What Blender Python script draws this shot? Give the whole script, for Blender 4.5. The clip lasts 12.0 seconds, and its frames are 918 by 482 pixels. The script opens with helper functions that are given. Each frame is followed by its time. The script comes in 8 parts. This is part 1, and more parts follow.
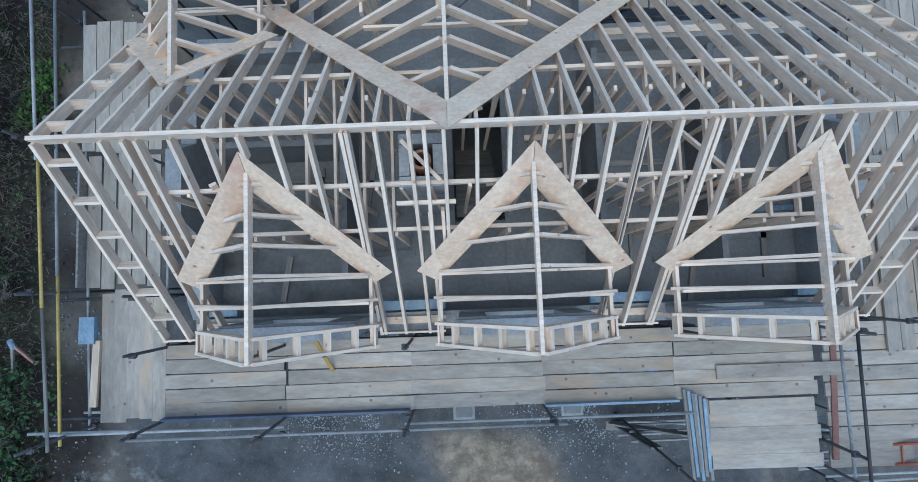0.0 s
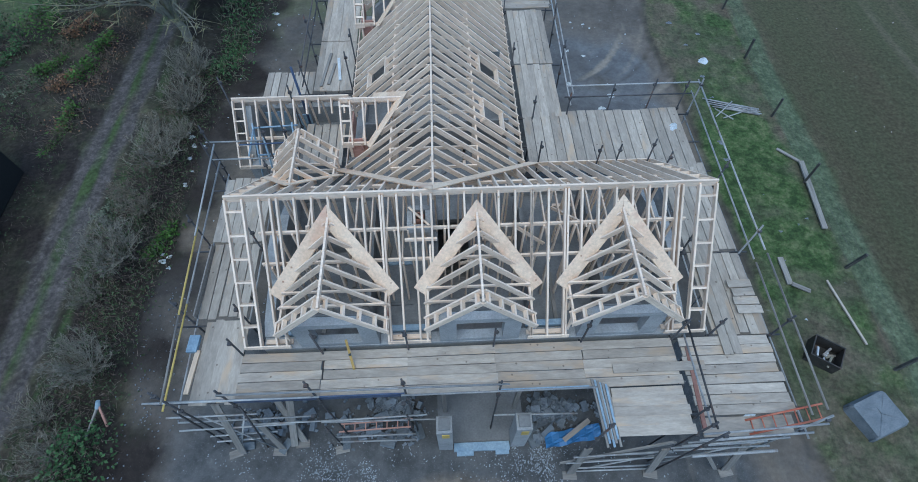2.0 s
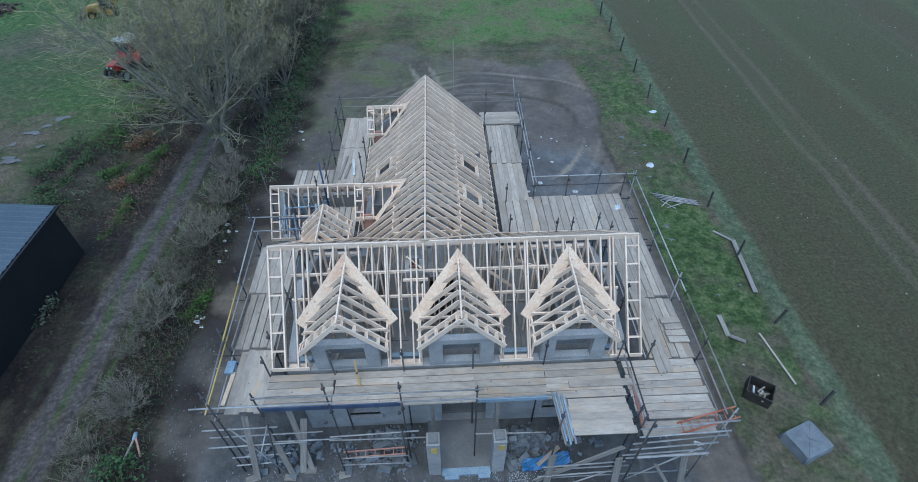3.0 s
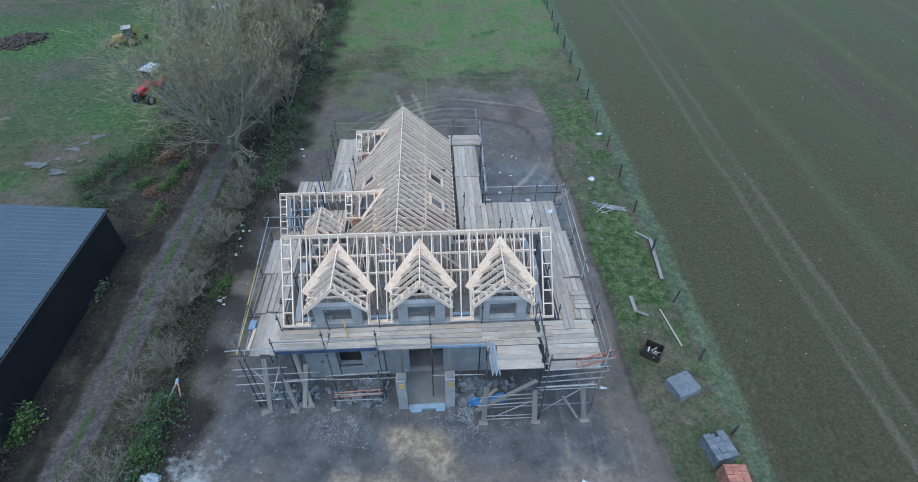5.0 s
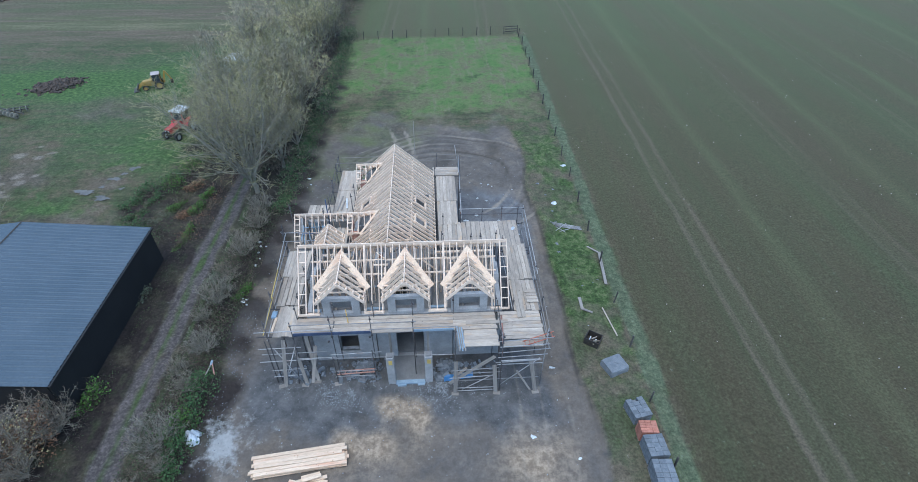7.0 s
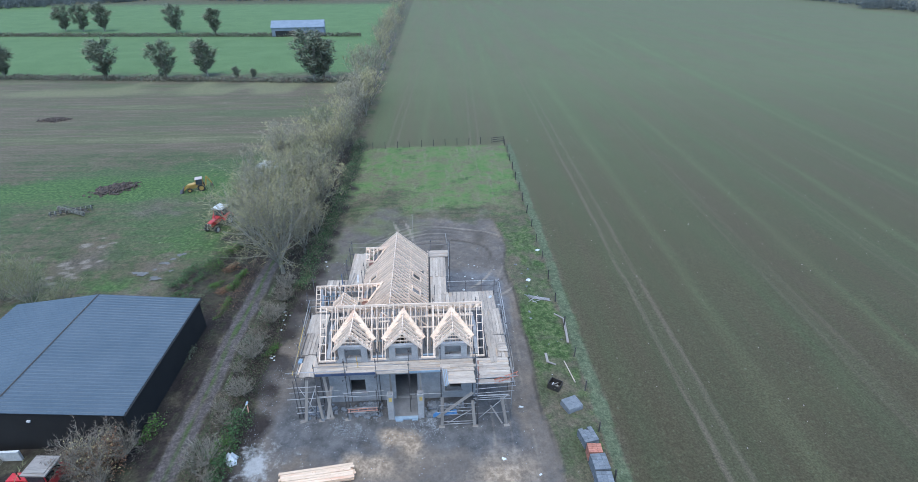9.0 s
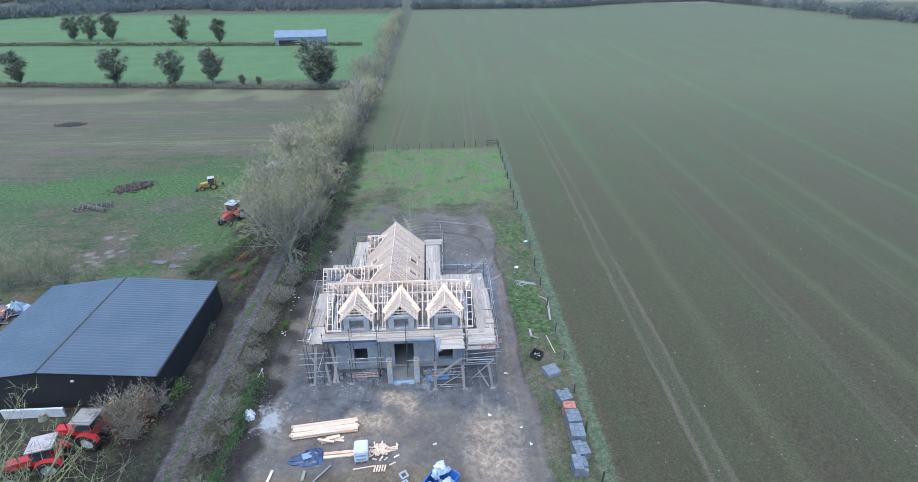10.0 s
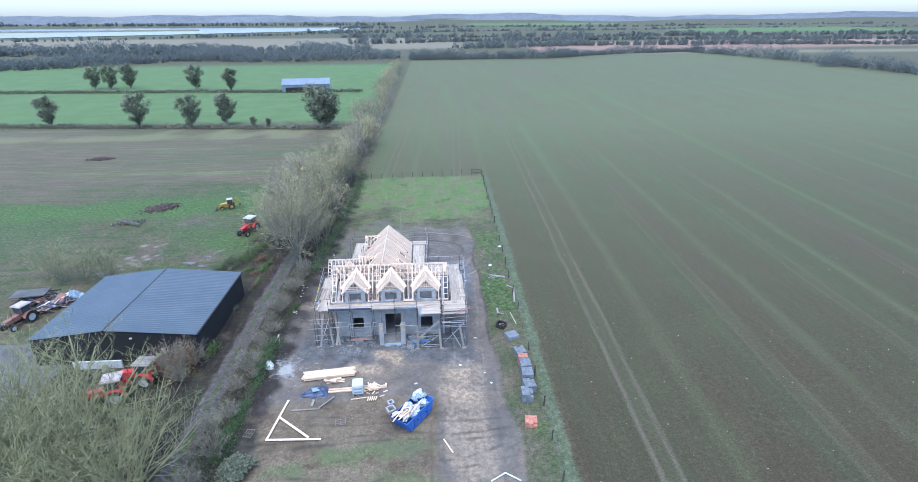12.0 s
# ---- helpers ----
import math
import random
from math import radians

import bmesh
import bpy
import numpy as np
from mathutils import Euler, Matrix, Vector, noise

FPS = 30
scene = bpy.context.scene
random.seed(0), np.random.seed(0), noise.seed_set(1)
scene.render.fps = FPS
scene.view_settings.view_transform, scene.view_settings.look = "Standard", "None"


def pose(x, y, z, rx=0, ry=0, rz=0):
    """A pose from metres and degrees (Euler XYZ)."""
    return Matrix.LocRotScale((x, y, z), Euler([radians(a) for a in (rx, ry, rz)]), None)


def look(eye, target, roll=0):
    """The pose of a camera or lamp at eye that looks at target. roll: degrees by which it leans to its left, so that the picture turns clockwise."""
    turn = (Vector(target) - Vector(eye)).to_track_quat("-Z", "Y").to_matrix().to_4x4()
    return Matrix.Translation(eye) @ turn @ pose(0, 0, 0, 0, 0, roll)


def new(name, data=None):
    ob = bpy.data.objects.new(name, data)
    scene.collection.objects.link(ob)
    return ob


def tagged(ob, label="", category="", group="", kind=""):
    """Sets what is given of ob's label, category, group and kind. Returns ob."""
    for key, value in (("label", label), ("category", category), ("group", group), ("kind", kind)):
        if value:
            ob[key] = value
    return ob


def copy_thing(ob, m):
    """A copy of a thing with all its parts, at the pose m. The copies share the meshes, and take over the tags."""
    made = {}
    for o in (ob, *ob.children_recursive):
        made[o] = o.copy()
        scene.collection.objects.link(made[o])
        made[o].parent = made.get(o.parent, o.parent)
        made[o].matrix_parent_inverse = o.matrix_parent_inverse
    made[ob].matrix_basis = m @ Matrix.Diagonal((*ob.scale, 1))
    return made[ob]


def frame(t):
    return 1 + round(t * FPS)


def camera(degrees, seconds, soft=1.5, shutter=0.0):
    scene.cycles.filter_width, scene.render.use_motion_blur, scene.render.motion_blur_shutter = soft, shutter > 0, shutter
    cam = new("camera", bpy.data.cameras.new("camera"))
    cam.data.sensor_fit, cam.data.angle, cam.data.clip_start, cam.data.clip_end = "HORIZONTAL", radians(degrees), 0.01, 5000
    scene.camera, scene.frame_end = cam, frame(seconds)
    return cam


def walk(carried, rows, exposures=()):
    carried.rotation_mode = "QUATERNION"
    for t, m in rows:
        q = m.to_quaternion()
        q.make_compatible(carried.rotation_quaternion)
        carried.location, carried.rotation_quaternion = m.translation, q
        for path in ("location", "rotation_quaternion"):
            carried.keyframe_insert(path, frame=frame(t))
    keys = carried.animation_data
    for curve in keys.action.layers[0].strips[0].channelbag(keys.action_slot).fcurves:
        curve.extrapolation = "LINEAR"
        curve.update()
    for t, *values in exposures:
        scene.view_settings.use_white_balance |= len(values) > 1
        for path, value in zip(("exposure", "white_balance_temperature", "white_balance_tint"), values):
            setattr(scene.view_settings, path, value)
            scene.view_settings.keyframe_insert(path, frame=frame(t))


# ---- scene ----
cam = camera(84.1, 12.0, soft=0.9)
PATH = [
    (0, (0.104, -1.839, 12.525), (0.097, -1.68, 10.532), -4.7),
    (0.5, (0.197, -3.046, 13.476), (0.186, -2.639, 11.518), -3.7),
    (1, (0.194, -4.275, 14.366), (0.208, -3.636, 12.471), -1.2),
    (1.5, (0.254, -5.805, 15.308), (0.283, -4.934, 13.508), -0.6),
    (2, (0.345, -7.39, 16.215), (0.384, -6.324, 14.523), -0.3),
    (2.5, (0.448, -9.436, 17.169), (0.498, -8.163, 15.628), -0.4),
    (2.7, (0.498, -10.249, 17.446), (0.553, -8.894, 15.975), -0.4),
    (4.3, (1.315, -15.152, 20.458), (1.396, -13.656, 19.134), 0.3),
    (4.5, (1.466, -15.633, 20.695), (1.549, -14.151, 19.354), 0.4),
    (5, (1.801, -16.347, 21.574), (1.886, -14.892, 20.204), 0.5),
    (5.5, (2.042, -17.502, 22.545), (2.131, -16.061, 21.161), 0.7),
    (6, (2.291, -18.797, 23.369), (2.381, -17.344, 21.998), 0.6),
    (6.5, (2.508, -20.308, 24.244), (2.602, -18.818, 22.914), 0.6),
    (7, (2.675, -21.867, 25.15), (2.773, -20.338, 23.864), 0.6),
    (7.5, (2.834, -23.869, 26.19), (2.937, -22.291, 24.965), 0.5),
    (7.7, (2.881, -24.741, 26.448), (2.987, -23.12, 25.282), 0.5),
    (9.3, (3.58, -31.561, 29.214), (3.676, -29.815, 28.243), -0.1),
    (9.5, (3.671, -32.566, 29.314), (3.768, -30.817, 28.348), -0.1),
    (10, (3.823, -35.275, 29.521), (3.921, -33.519, 28.568), -0.1),
    (10.5, (4.151, -38.333, 29.59), (4.251, -36.558, 28.675), -0.2),
    (11, (4.478, -41.342, 29.651), (4.582, -39.544, 28.783), -0.3),
    (11.5, (4.825, -44.393, 29.733), (4.932, -42.576, 28.903), -0.3),
    (12, (5.24, -47.395, 29.766), (5.348, -45.564, 28.969), -0.3),
]
walk(cam, [(t, look(eye, target, roll)) for t, eye, target, roll in PATH], [(0, 0.88, 5600, -5), (1.5, 0.90, 5600, -5), (2.5, 0.98, 5600, -4), (5.5, 1.28, 5790, -1), (7.5, 1.50, 5930, 2), (9.5, 1.75, 5985, 5), (12, 2.09, 5985, 8)])

# ---- light ----
world = bpy.data.worlds.new("sky")
scene.world = world
world.use_nodes = True
wn = world.node_tree
sky = wn.nodes.new("ShaderNodeTexSky")
sky.sky_type = "NISHITA"
sky.sun_disc = False
sky.sun_elevation, sky.sun_rotation = radians(71), radians(198)
sky.air_density, sky.dust_density, sky.ozone_density = 1.0, 1.25, 1.6
# an overcast dome: the zenith brighter, the horizon a paler blue
up = wn.nodes.new("ShaderNodeSeparateXYZ")
dome_at = wn.nodes.new("ShaderNodeTexCoord")
wn.links.new(dome_at.outputs["Generated"], up.inputs[0])
dome = wn.nodes.new("ShaderNodeValToRGB")
dome.color_ramp.elements[0].position, dome.color_ramp.elements[0].color = 0.0, (0.395, 0.435, 0.55, 1)
dome.color_ramp.elements[1].position, dome.color_ramp.elements[1].color = 0.7, (0.97, 0.97, 0.97, 1)
for at_, tone in ((0.10, (0.415, 0.468, 0.56, 1)), (0.32, (0.74, 0.77, 0.82, 1))):
    dome.color_ramp.elements.new(at_).color = tone
wn.links.new(up.outputs[2], dome.inputs["Fac"])
sky_mul = wn.nodes.new("ShaderNodeVectorMath")
sky_mul.operation = "MULTIPLY"
wn.links.new(sky.outputs["Color"], sky_mul.inputs[0])
wn.links.new(dome.outputs["Color"], sky_mul.inputs[1])
wn.links.new(sky_mul.outputs["Vector"], wn.nodes["Background"].inputs["Color"])
wn.nodes["Background"].inputs["Strength"].default_value = 0.15
sun = new("sun", bpy.data.lights.new("sun", "SUN"))
sun.data.energy, sun.data.angle, sun.data.color = 0.48, radians(50), (1.0, 0.985, 0.96)
sun.matrix_basis = look((-3, -9, 28), (0, 0, 0))


# ---- materials ----
def nodes_of(name):
    m = bpy.data.materials.new(name)
    m.use_nodes = True
    nt = m.node_tree
    return m, nt, nt.nodes["Principled BSDF"]


def noise_node(nt, vec, scale, detail=4.0, rough=0.55):
    n = nt.nodes.new("ShaderNodeTexNoise")
    n.inputs["Scale"].default_value, n.inputs["Detail"].default_value, n.inputs["Roughness"].default_value = scale, detail, rough
    nt.links.new(vec, n.inputs["Vector"])
    return n.outputs["Fac"]


def ramp(nt, fac, stops):
    r = nt.nodes.new("ShaderNodeValToRGB")
    els = r.color_ramp.elements
    while len(els) < len(stops):
        els.new(0.5)
    for e, (p, c) in zip(els, stops):
        e.position, e.color = p, (*c, 1) if len(c) == 3 else c
    nt.links.new(fac, r.inputs["Fac"])
    return r.outputs["Color"]


def mixc(nt, fac, a, b, blend="MIX"):
    n = nt.nodes.new("ShaderNodeMix")
    n.data_type, n.blend_type = "RGBA", blend
    for sock, v in ((n.inputs[0], fac), (n.inputs[6], a), (n.inputs[7], b)):
        if isinstance(v, (int, float)):
            sock.default_value = v
        elif isinstance(v, tuple):
            sock.default_value = (*v, 1)
        else:
            nt.links.new(v, sock)
    return n.outputs[2]


def math_node(nt, op, a, b=0.0):
    n = nt.nodes.new("ShaderNodeMath")
    n.operation = op
    n.use_clamp = False
    for sock, v in ((n.inputs[0], a), (n.inputs[1], b)):
        if isinstance(v, (int, float)):
            sock.default_value = v
        else:
            nt.links.new(v, sock)
    return n.outputs[0]


def bump(nt, bsdf, height, strength, dist=0.02):
    b = nt.nodes.new("ShaderNodeBump")
    b.inputs["Strength"].default_value, b.inputs["Distance"].default_value = strength, dist
    nt.links.new(height, b.inputs["Height"])
    nt.links.new(b.outputs["Normal"], bsdf.inputs["Normal"])


def surface(name, a, b, scale=3.0, fine=30.0, rough=0.8, metal=0.0, relief=0.25, vary=0.15, stretch=(1, 1, 1), dirt=None, dirt_at=0.6, island=False, knots=None):
    """Two tones mixed by coarse noise, fine grain, optional dirt, a random value shift for each object."""
    m, nt, bs = nodes_of(name)
    tc = nt.nodes.new("ShaderNodeTexCoord")
    oi = nt.nodes.new("ShaderNodeObjectInfo")
    if island:
        geo = nt.nodes.new("ShaderNodeNewGeometry")
        rnd = geo.outputs["Random Per Island"]
    else:
        rnd = oi.outputs["Random"]
    off = math_node(nt, "MULTIPLY", rnd, 37.0)
    mp = nt.nodes.new("ShaderNodeMapping")
    mp.inputs["Scale"].default_value = stretch
    nt.links.new(tc.outputs["Object"], mp.inputs["Vector"])
    comb = nt.nodes.new("ShaderNodeCombineXYZ")
    nt.links.new(off, comb.inputs[0])
    nt.links.new(off, comb.inputs[1])
    nt.links.new(comb.outputs[0], mp.inputs["Location"])
    v = mp.outputs["Vector"]
    coarse = noise_node(nt, v, scale)
    grain = noise_node(nt, v, fine, 3.0, 0.65)
    col = ramp(nt, coarse, [(0.32, a), (0.68, b)])
    g = ramp(nt, grain, [(0.25, (0.72, 0.72, 0.72)), (0.75, (1.15, 1.15, 1.15))])
    col = mixc(nt, 0.8, col, g, "MULTIPLY")
    if dirt:
        d = noise_node(nt, v, scale * 0.45, 6.0, 0.65)
        f = ramp(nt, d, [(dirt_at, (0, 0, 0)), (dirt_at + 0.14, (1, 1, 1))])
        col = mixc(nt, f, col, dirt)
    if knots:
        sh = nt.nodes.new("ShaderNodeVectorMath")
        nt.links.new(tc.outputs["Object"], sh.inputs[0])
        nt.links.new(comb.outputs[0], sh.inputs[1])
        sp = nt.nodes.new("ShaderNodeTexVoronoi")
        sp.inputs["Scale"].default_value = 3.6
        nt.links.new(sh.outputs[0], sp.inputs["Vector"])
        f = ramp(nt, sp.outputs["Distance"], [(0.07, (0.85, 0.85, 0.85)), (0.12, (0, 0, 0))])
        col = mixc(nt, f, col, knots)
    val = math_node(nt, "MULTIPLY_ADD", rnd, 2 * vary)
    val.node.inputs[2].default_value = 1.0 - vary
    hsv = nt.nodes.new("ShaderNodeHueSaturation")
    nt.links.new(val, hsv.inputs["Value"])
    nt.links.new(col, hsv.inputs["Color"])
    nt.links.new(hsv.outputs["Color"], bs.inputs["Base Color"])
    bs.inputs["Roughness"].default_value, bs.inputs["Metallic"].default_value = rough, metal
    if not relief:
        bs.inputs["Specular IOR Level"].default_value = 0.12
    if relief:
        bump(nt, bs, grain, relief)
    return m


LONG = (0.6, 9, 9)
NEW_WOOD = surface("new_softwood", (0.725, 0.548, 0.408), (0.85, 0.678, 0.524), 1.1, 6, 0.7, relief=0.12, vary=0.11, stretch=(0.7, 5, 5), dirt=(0.55, 0.41, 0.29), dirt_at=0.62, knots=(0.45, 0.28, 0.16))
LAY_WOOD = surface("lay_board_softwood", (0.64, 0.455, 0.305), (0.74, 0.565, 0.40), 1.0, 5, 0.65, relief=0.12, vary=0.09, stretch=(0.7, 4, 4), dirt=(0.60, 0.32, 0.20), dirt_at=0.56, knots=(0.36, 0.18, 0.10))
# Same softwood as LAY_WOOD, brightened in colour to offset the dim rear slope.
VALLEY_WOOD_LIT = surface("valley_board_softwood_lit", (0.71, 0.50, 0.34), (0.81, 0.62, 0.445), 1.6, 14, 0.65, relief=0.1, vary=0.09, dirt=(0.58, 0.33, 0.22), dirt_at=0.56, knots=(0.34, 0.17, 0.10))
RED_WOOD = surface("treated_red_timber", (0.44, 0.22, 0.16), (0.54, 0.31, 0.24), 2.0, 9, 0.75, vary=0.15, stretch=LONG)
DECK_WOOD = surface("weathered_scaffold_board", (0.325, 0.272, 0.218), (0.45, 0.382, 0.308), 1.3, 6, 0.88, relief=0.3, vary=0.2, stretch=(0.8, 3, 3), dirt=(0.45, 0.325, 0.215), dirt_at=0.54, knots=(0.16, 0.12, 0.09))
OLD_WOOD = surface("old_grey_timber", (0.20, 0.175, 0.15), (0.31, 0.28, 0.245), 1.6, 8, 0.85, relief=0.3, vary=0.2, stretch=LONG)
STEEL = surface("galvanised_tube", (0.25, 0.243, 0.235), (0.40, 0.39, 0.375), 3, 30, 0.65, metal=0.1, relief=0.05, vary=0.25, stretch=(1, 1, 1), dirt=(0.17, 0.10, 0.07), dirt_at=0.58)
DARK_STEEL = surface("rusty_dark_tube", (0.05, 0.05, 0.055), (0.10, 0.09, 0.085), 4, 30, 0.6, metal=0.3, relief=0.1, vary=0.3, dirt=(0.16, 0.08, 0.05), dirt_at=0.56)
YELLOW_TUBE = surface("yellow_painted_tube", (0.52, 0.36, 0.08), (0.60, 0.44, 0.14), 3, 25, 0.6, vary=0.2)
BLOCK = surface("concrete_block_wall", (0.272, 0.270, 0.264), (0.375, 0.37, 0.36), 1.6, 22, 0.9, relief=0.35, vary=0.05, dirt=(0.24, 0.26, 0.28), dirt_at=0.62)
CONCRETE = surface("site_concrete", (0.15, 0.148, 0.145), (0.23, 0.225, 0.22), 0.9, 18, 0.85, relief=0.2, vary=0.05, dirt=(0.13, 0.13, 0.13), dirt_at=0.58)
YARD = surface("old_yard_concrete", (0.075, 0.074, 0.072), (0.125, 0.122, 0.118), 0.5, 9, 0.85, relief=0.2, vary=0.03, dirt=(0.06, 0.058, 0.054), dirt_at=0.56)
SLAB = surface("dusty_floor_slab", (0.165, 0.162, 0.157), (0.26, 0.254, 0.246), 0.8, 14, 0.9, relief=0.2, vary=0.03, dirt=(0.09, 0.088, 0.085), dirt_at=0.57)
BLUE_SHEET = surface("blue_plastic_sheet", (0.032, 0.05, 0.10), (0.068, 0.095, 0.16), 2.2, 16, 0.4, relief=0.5, vary=0.1)
PALE_BLUE = surface("pale_blue_membrane", (0.20, 0.28, 0.35), (0.31, 0.39, 0.45), 2.0, 16, 0.5, relief=0.5, vary=0.15)
WHITE_PLASTIC = surface("white_plastic_wrap", (0.47, 0.50, 0.53), (0.62, 0.645, 0.665), 3, 18, 0.35, relief=0.4, vary=0.06)
RUBBLE = surface("rubble_block", (0.12, 0.132, 0.146), (0.22, 0.236, 0.252), 3, 20, 0.9, relief=0.4, vary=0.25, island=True)
CHIPS = surface("pale_stone_chips", (0.24, 0.255, 0.27), (0.40, 0.42, 0.435), 3, 20, 0.9, relief=0.3, vary=0.3, island=True)
BRIGHT_BLUE = surface("bright_blue_sheet", (0.045, 0.15, 0.33), (0.075, 0.21, 0.42), 2.2, 16, 0.45, relief=0.4, vary=0.08)
TERRACOTTA = surface("clay_flue", (0.36, 0.17, 0.11), (0.46, 0.25, 0.18), 4, 30, 0.8, vary=0.05)
SHED_ROOF = surface("slate_blue_sheeting", (0.058, 0.083, 0.104), (0.074, 0.099, 0.120), 0.35, 9, 0.55, relief=0.05, vary=0.03, dirt=(0.10, 0.12, 0.145), dirt_at=0.6)
SHED_WALL = surface("dark_wall_sheeting", (0.010, 0.010, 0.010), (0.018, 0.017, 0.016), 0.5, 9, 0.75, relief=0.05, vary=0.03)
WILLOW_BARK = surface("willow_bark", (0.19, 0.185, 0.095), (0.30, 0.29, 0.155), 3, 20, 0.85, relief=0.2, vary=0.1)
BARK = surface("bark", (0.19, 0.172, 0.13), (0.31, 0.285, 0.22), 3, 20, 0.9, relief=0.4, vary=0.1, dirt=(0.14, 0.16, 0.08), dirt_at=0.55)
TWIG = surface("pale_twigs", (0.295, 0.265, 0.132), (0.42, 0.38, 0.21), 2, 20, 0.9, relief=0, vary=0.25, island=True)
TWIG_GREEN = surface("green_willow_twigs", (0.150, 0.158, 0.078), (0.25, 0.252, 0.130), 2, 20, 0.85, relief=0, vary=0.3, island=True)
TWIG_BROWN = surface("brown_hedge_twigs", (0.112, 0.087, 0.067), (0.208, 0.166, 0.130), 2, 20, 0.9, relief=0, vary=0.35, island=True)
TWIG_GREY = surface("grey_hedge_twigs", (0.215, 0.195, 0.130), (0.335, 0.302, 0.208), 2, 20, 0.9, relief=0, vary=0.3, island=True)
LEAF_DARK = surface("ivy_leaves", (0.105, 0.122, 0.080), (0.175, 0.196, 0.132), 2, 20, 0.6, relief=0, vary=0.4, island=True)
LEAF_GREEN = surface("bramble_leaves", (0.050, 0.105, 0.024), (0.105, 0.185, 0.045), 2, 20, 0.6, relief=0, vary=0.4, island=True)
LEAF_RUST = surface("russet_leaves", (0.15, 0.08, 0.045), (0.25, 0.15, 0.09), 2, 20, 0.7, relief=0, vary=0.4, island=True)
LEAF_PALE = surface("pale_yellow_leaves", (0.30, 0.25, 0.12), (0.42, 0.36, 0.2), 2, 20, 0.7, relief=0, vary=0.3, island=True)
LEAF_DEEP = surface("deep_green_leaves", (0.038, 0.078, 0.030), (0.080, 0.138, 0.055), 2, 20, 0.65, relief=0, vary=0.4, island=True)
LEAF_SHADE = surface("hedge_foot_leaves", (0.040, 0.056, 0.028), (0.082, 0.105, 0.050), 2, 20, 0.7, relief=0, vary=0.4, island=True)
TWIG_HEDGE = surface("grey_thorn_twigs", (0.138, 0.122, 0.100), (0.22, 0.196, 0.164), 2, 20, 0.9, relief=0, vary=0.3, island=True)
GRASS_BLADE = surface("rough_grass", (0.06, 0.095, 0.035), (0.125, 0.16, 0.065), 1, 20, 0.8, relief=0, vary=0.4, island=True)
# Leafless far trees, paled towards blue-grey with distance haze in the colour.
FAR_TREE = surface("far_woodland_hazed", (0.120, 0.138, 0.132), (0.172, 0.186, 0.172), 0.05, 2, 0.9, relief=0, vary=0.08, island=True)
CLOD = surface("dark_clods", (0.050, 0.038, 0.030), (0.095, 0.072, 0.055), 2, 20, 0.95, relief=0.3, vary=0.3, island=True)
RUSTY_PAINT = surface("rusty_brown_paint", (0.20, 0.085, 0.06), (0.30, 0.15, 0.11), 2, 14, 0.7, relief=0.1, vary=0.1, dirt=(0.14, 0.10, 0.08), dirt_at=0.55)
FADED_ROOF = surface("faded_pink_roof", (0.40, 0.33, 0.30), (0.50, 0.43, 0.39), 2, 14, 0.7, relief=0.05, vary=0.05)
RED_PAINT = surface("faded_red_paint", (0.44, 0.018, 0.024), (0.55, 0.035, 0.04), 2, 14, 0.45, relief=0.05, vary=0.08, dirt=(0.32, 0.07, 0.06), dirt_at=0.66)
ORANGE_PAINT = surface("worn_orange_paint", (0.40, 0.10, 0.055), (0.48, 0.17, 0.10), 2, 14, 0.6, relief=0.05, vary=0.08, dirt=(0.28, 0.14, 0.09), dirt_at=0.58)
YELLOW_PAINT = surface("worn_yellow_paint", (0.36, 0.215, 0.045), (0.46, 0.30, 0.08), 2, 14, 0.5, relief=0.05, vary=0.06, dirt=(0.26, 0.17, 0.07), dirt_at=0.6)
WHITE_PAINT = surface("weathered_white_paint", (0.50, 0.52, 0.52), (0.63, 0.64, 0.63), 2, 14, 0.55, relief=0.05, vary=0.05, dirt=(0.45, 0.44, 0.40), dirt_at=0.6)
RUBBER = surface("black_rubber", (0.018, 0.018, 0.018), (0.035, 0.034, 0.032), 4, 30, 0.85, vary=0.1)
DARK_METAL = surface("dark_oily_metal", (0.035, 0.033, 0.03), (0.07, 0.06, 0.05), 4, 30, 0.6, metal=0.3, vary=0.2, dirt=(0.14, 0.08, 0.05), dirt_at=0.58)
GLASS_DARK = surface("dusty_cab_glass", (0.04, 0.05, 0.055), (0.07, 0.08, 0.085), 2, 10, 0.12, relief=0, vary=0.05)
SKIP_BLUE = surface("blue_skip_paint", (0.025, 0.095, 0.33), (0.045, 0.14, 0.43), 2, 14, 0.5, relief=0.05, vary=0.05, dirt=(0.12, 0.13, 0.18), dirt_at=0.64)
SLATE_GREY = surface("grey_block_stack", (0.125, 0.138, 0.148), (0.185, 0.198, 0.208), 3, 24, 0.85, relief=0.3, vary=0.15)
BRICK_RED = surface("red_brick_stack", (0.38, 0.14, 0.09), (0.50, 0.22, 0.15), 5, 24, 0.85, relief=0.3, vary=0.2)
BARN_SHEET = surface("pale_galvanised_sheet", (0.14, 0.175, 0.21), (0.20, 0.235, 0.27), 0.5, 8, 0.5, relief=0.05, vary=0.04)
POST_WOOD = surface("dark_fence_post", (0.045, 0.042, 0.038), (0.085, 0.078, 0.065), 3, 20, 0.9, vary=0.3)


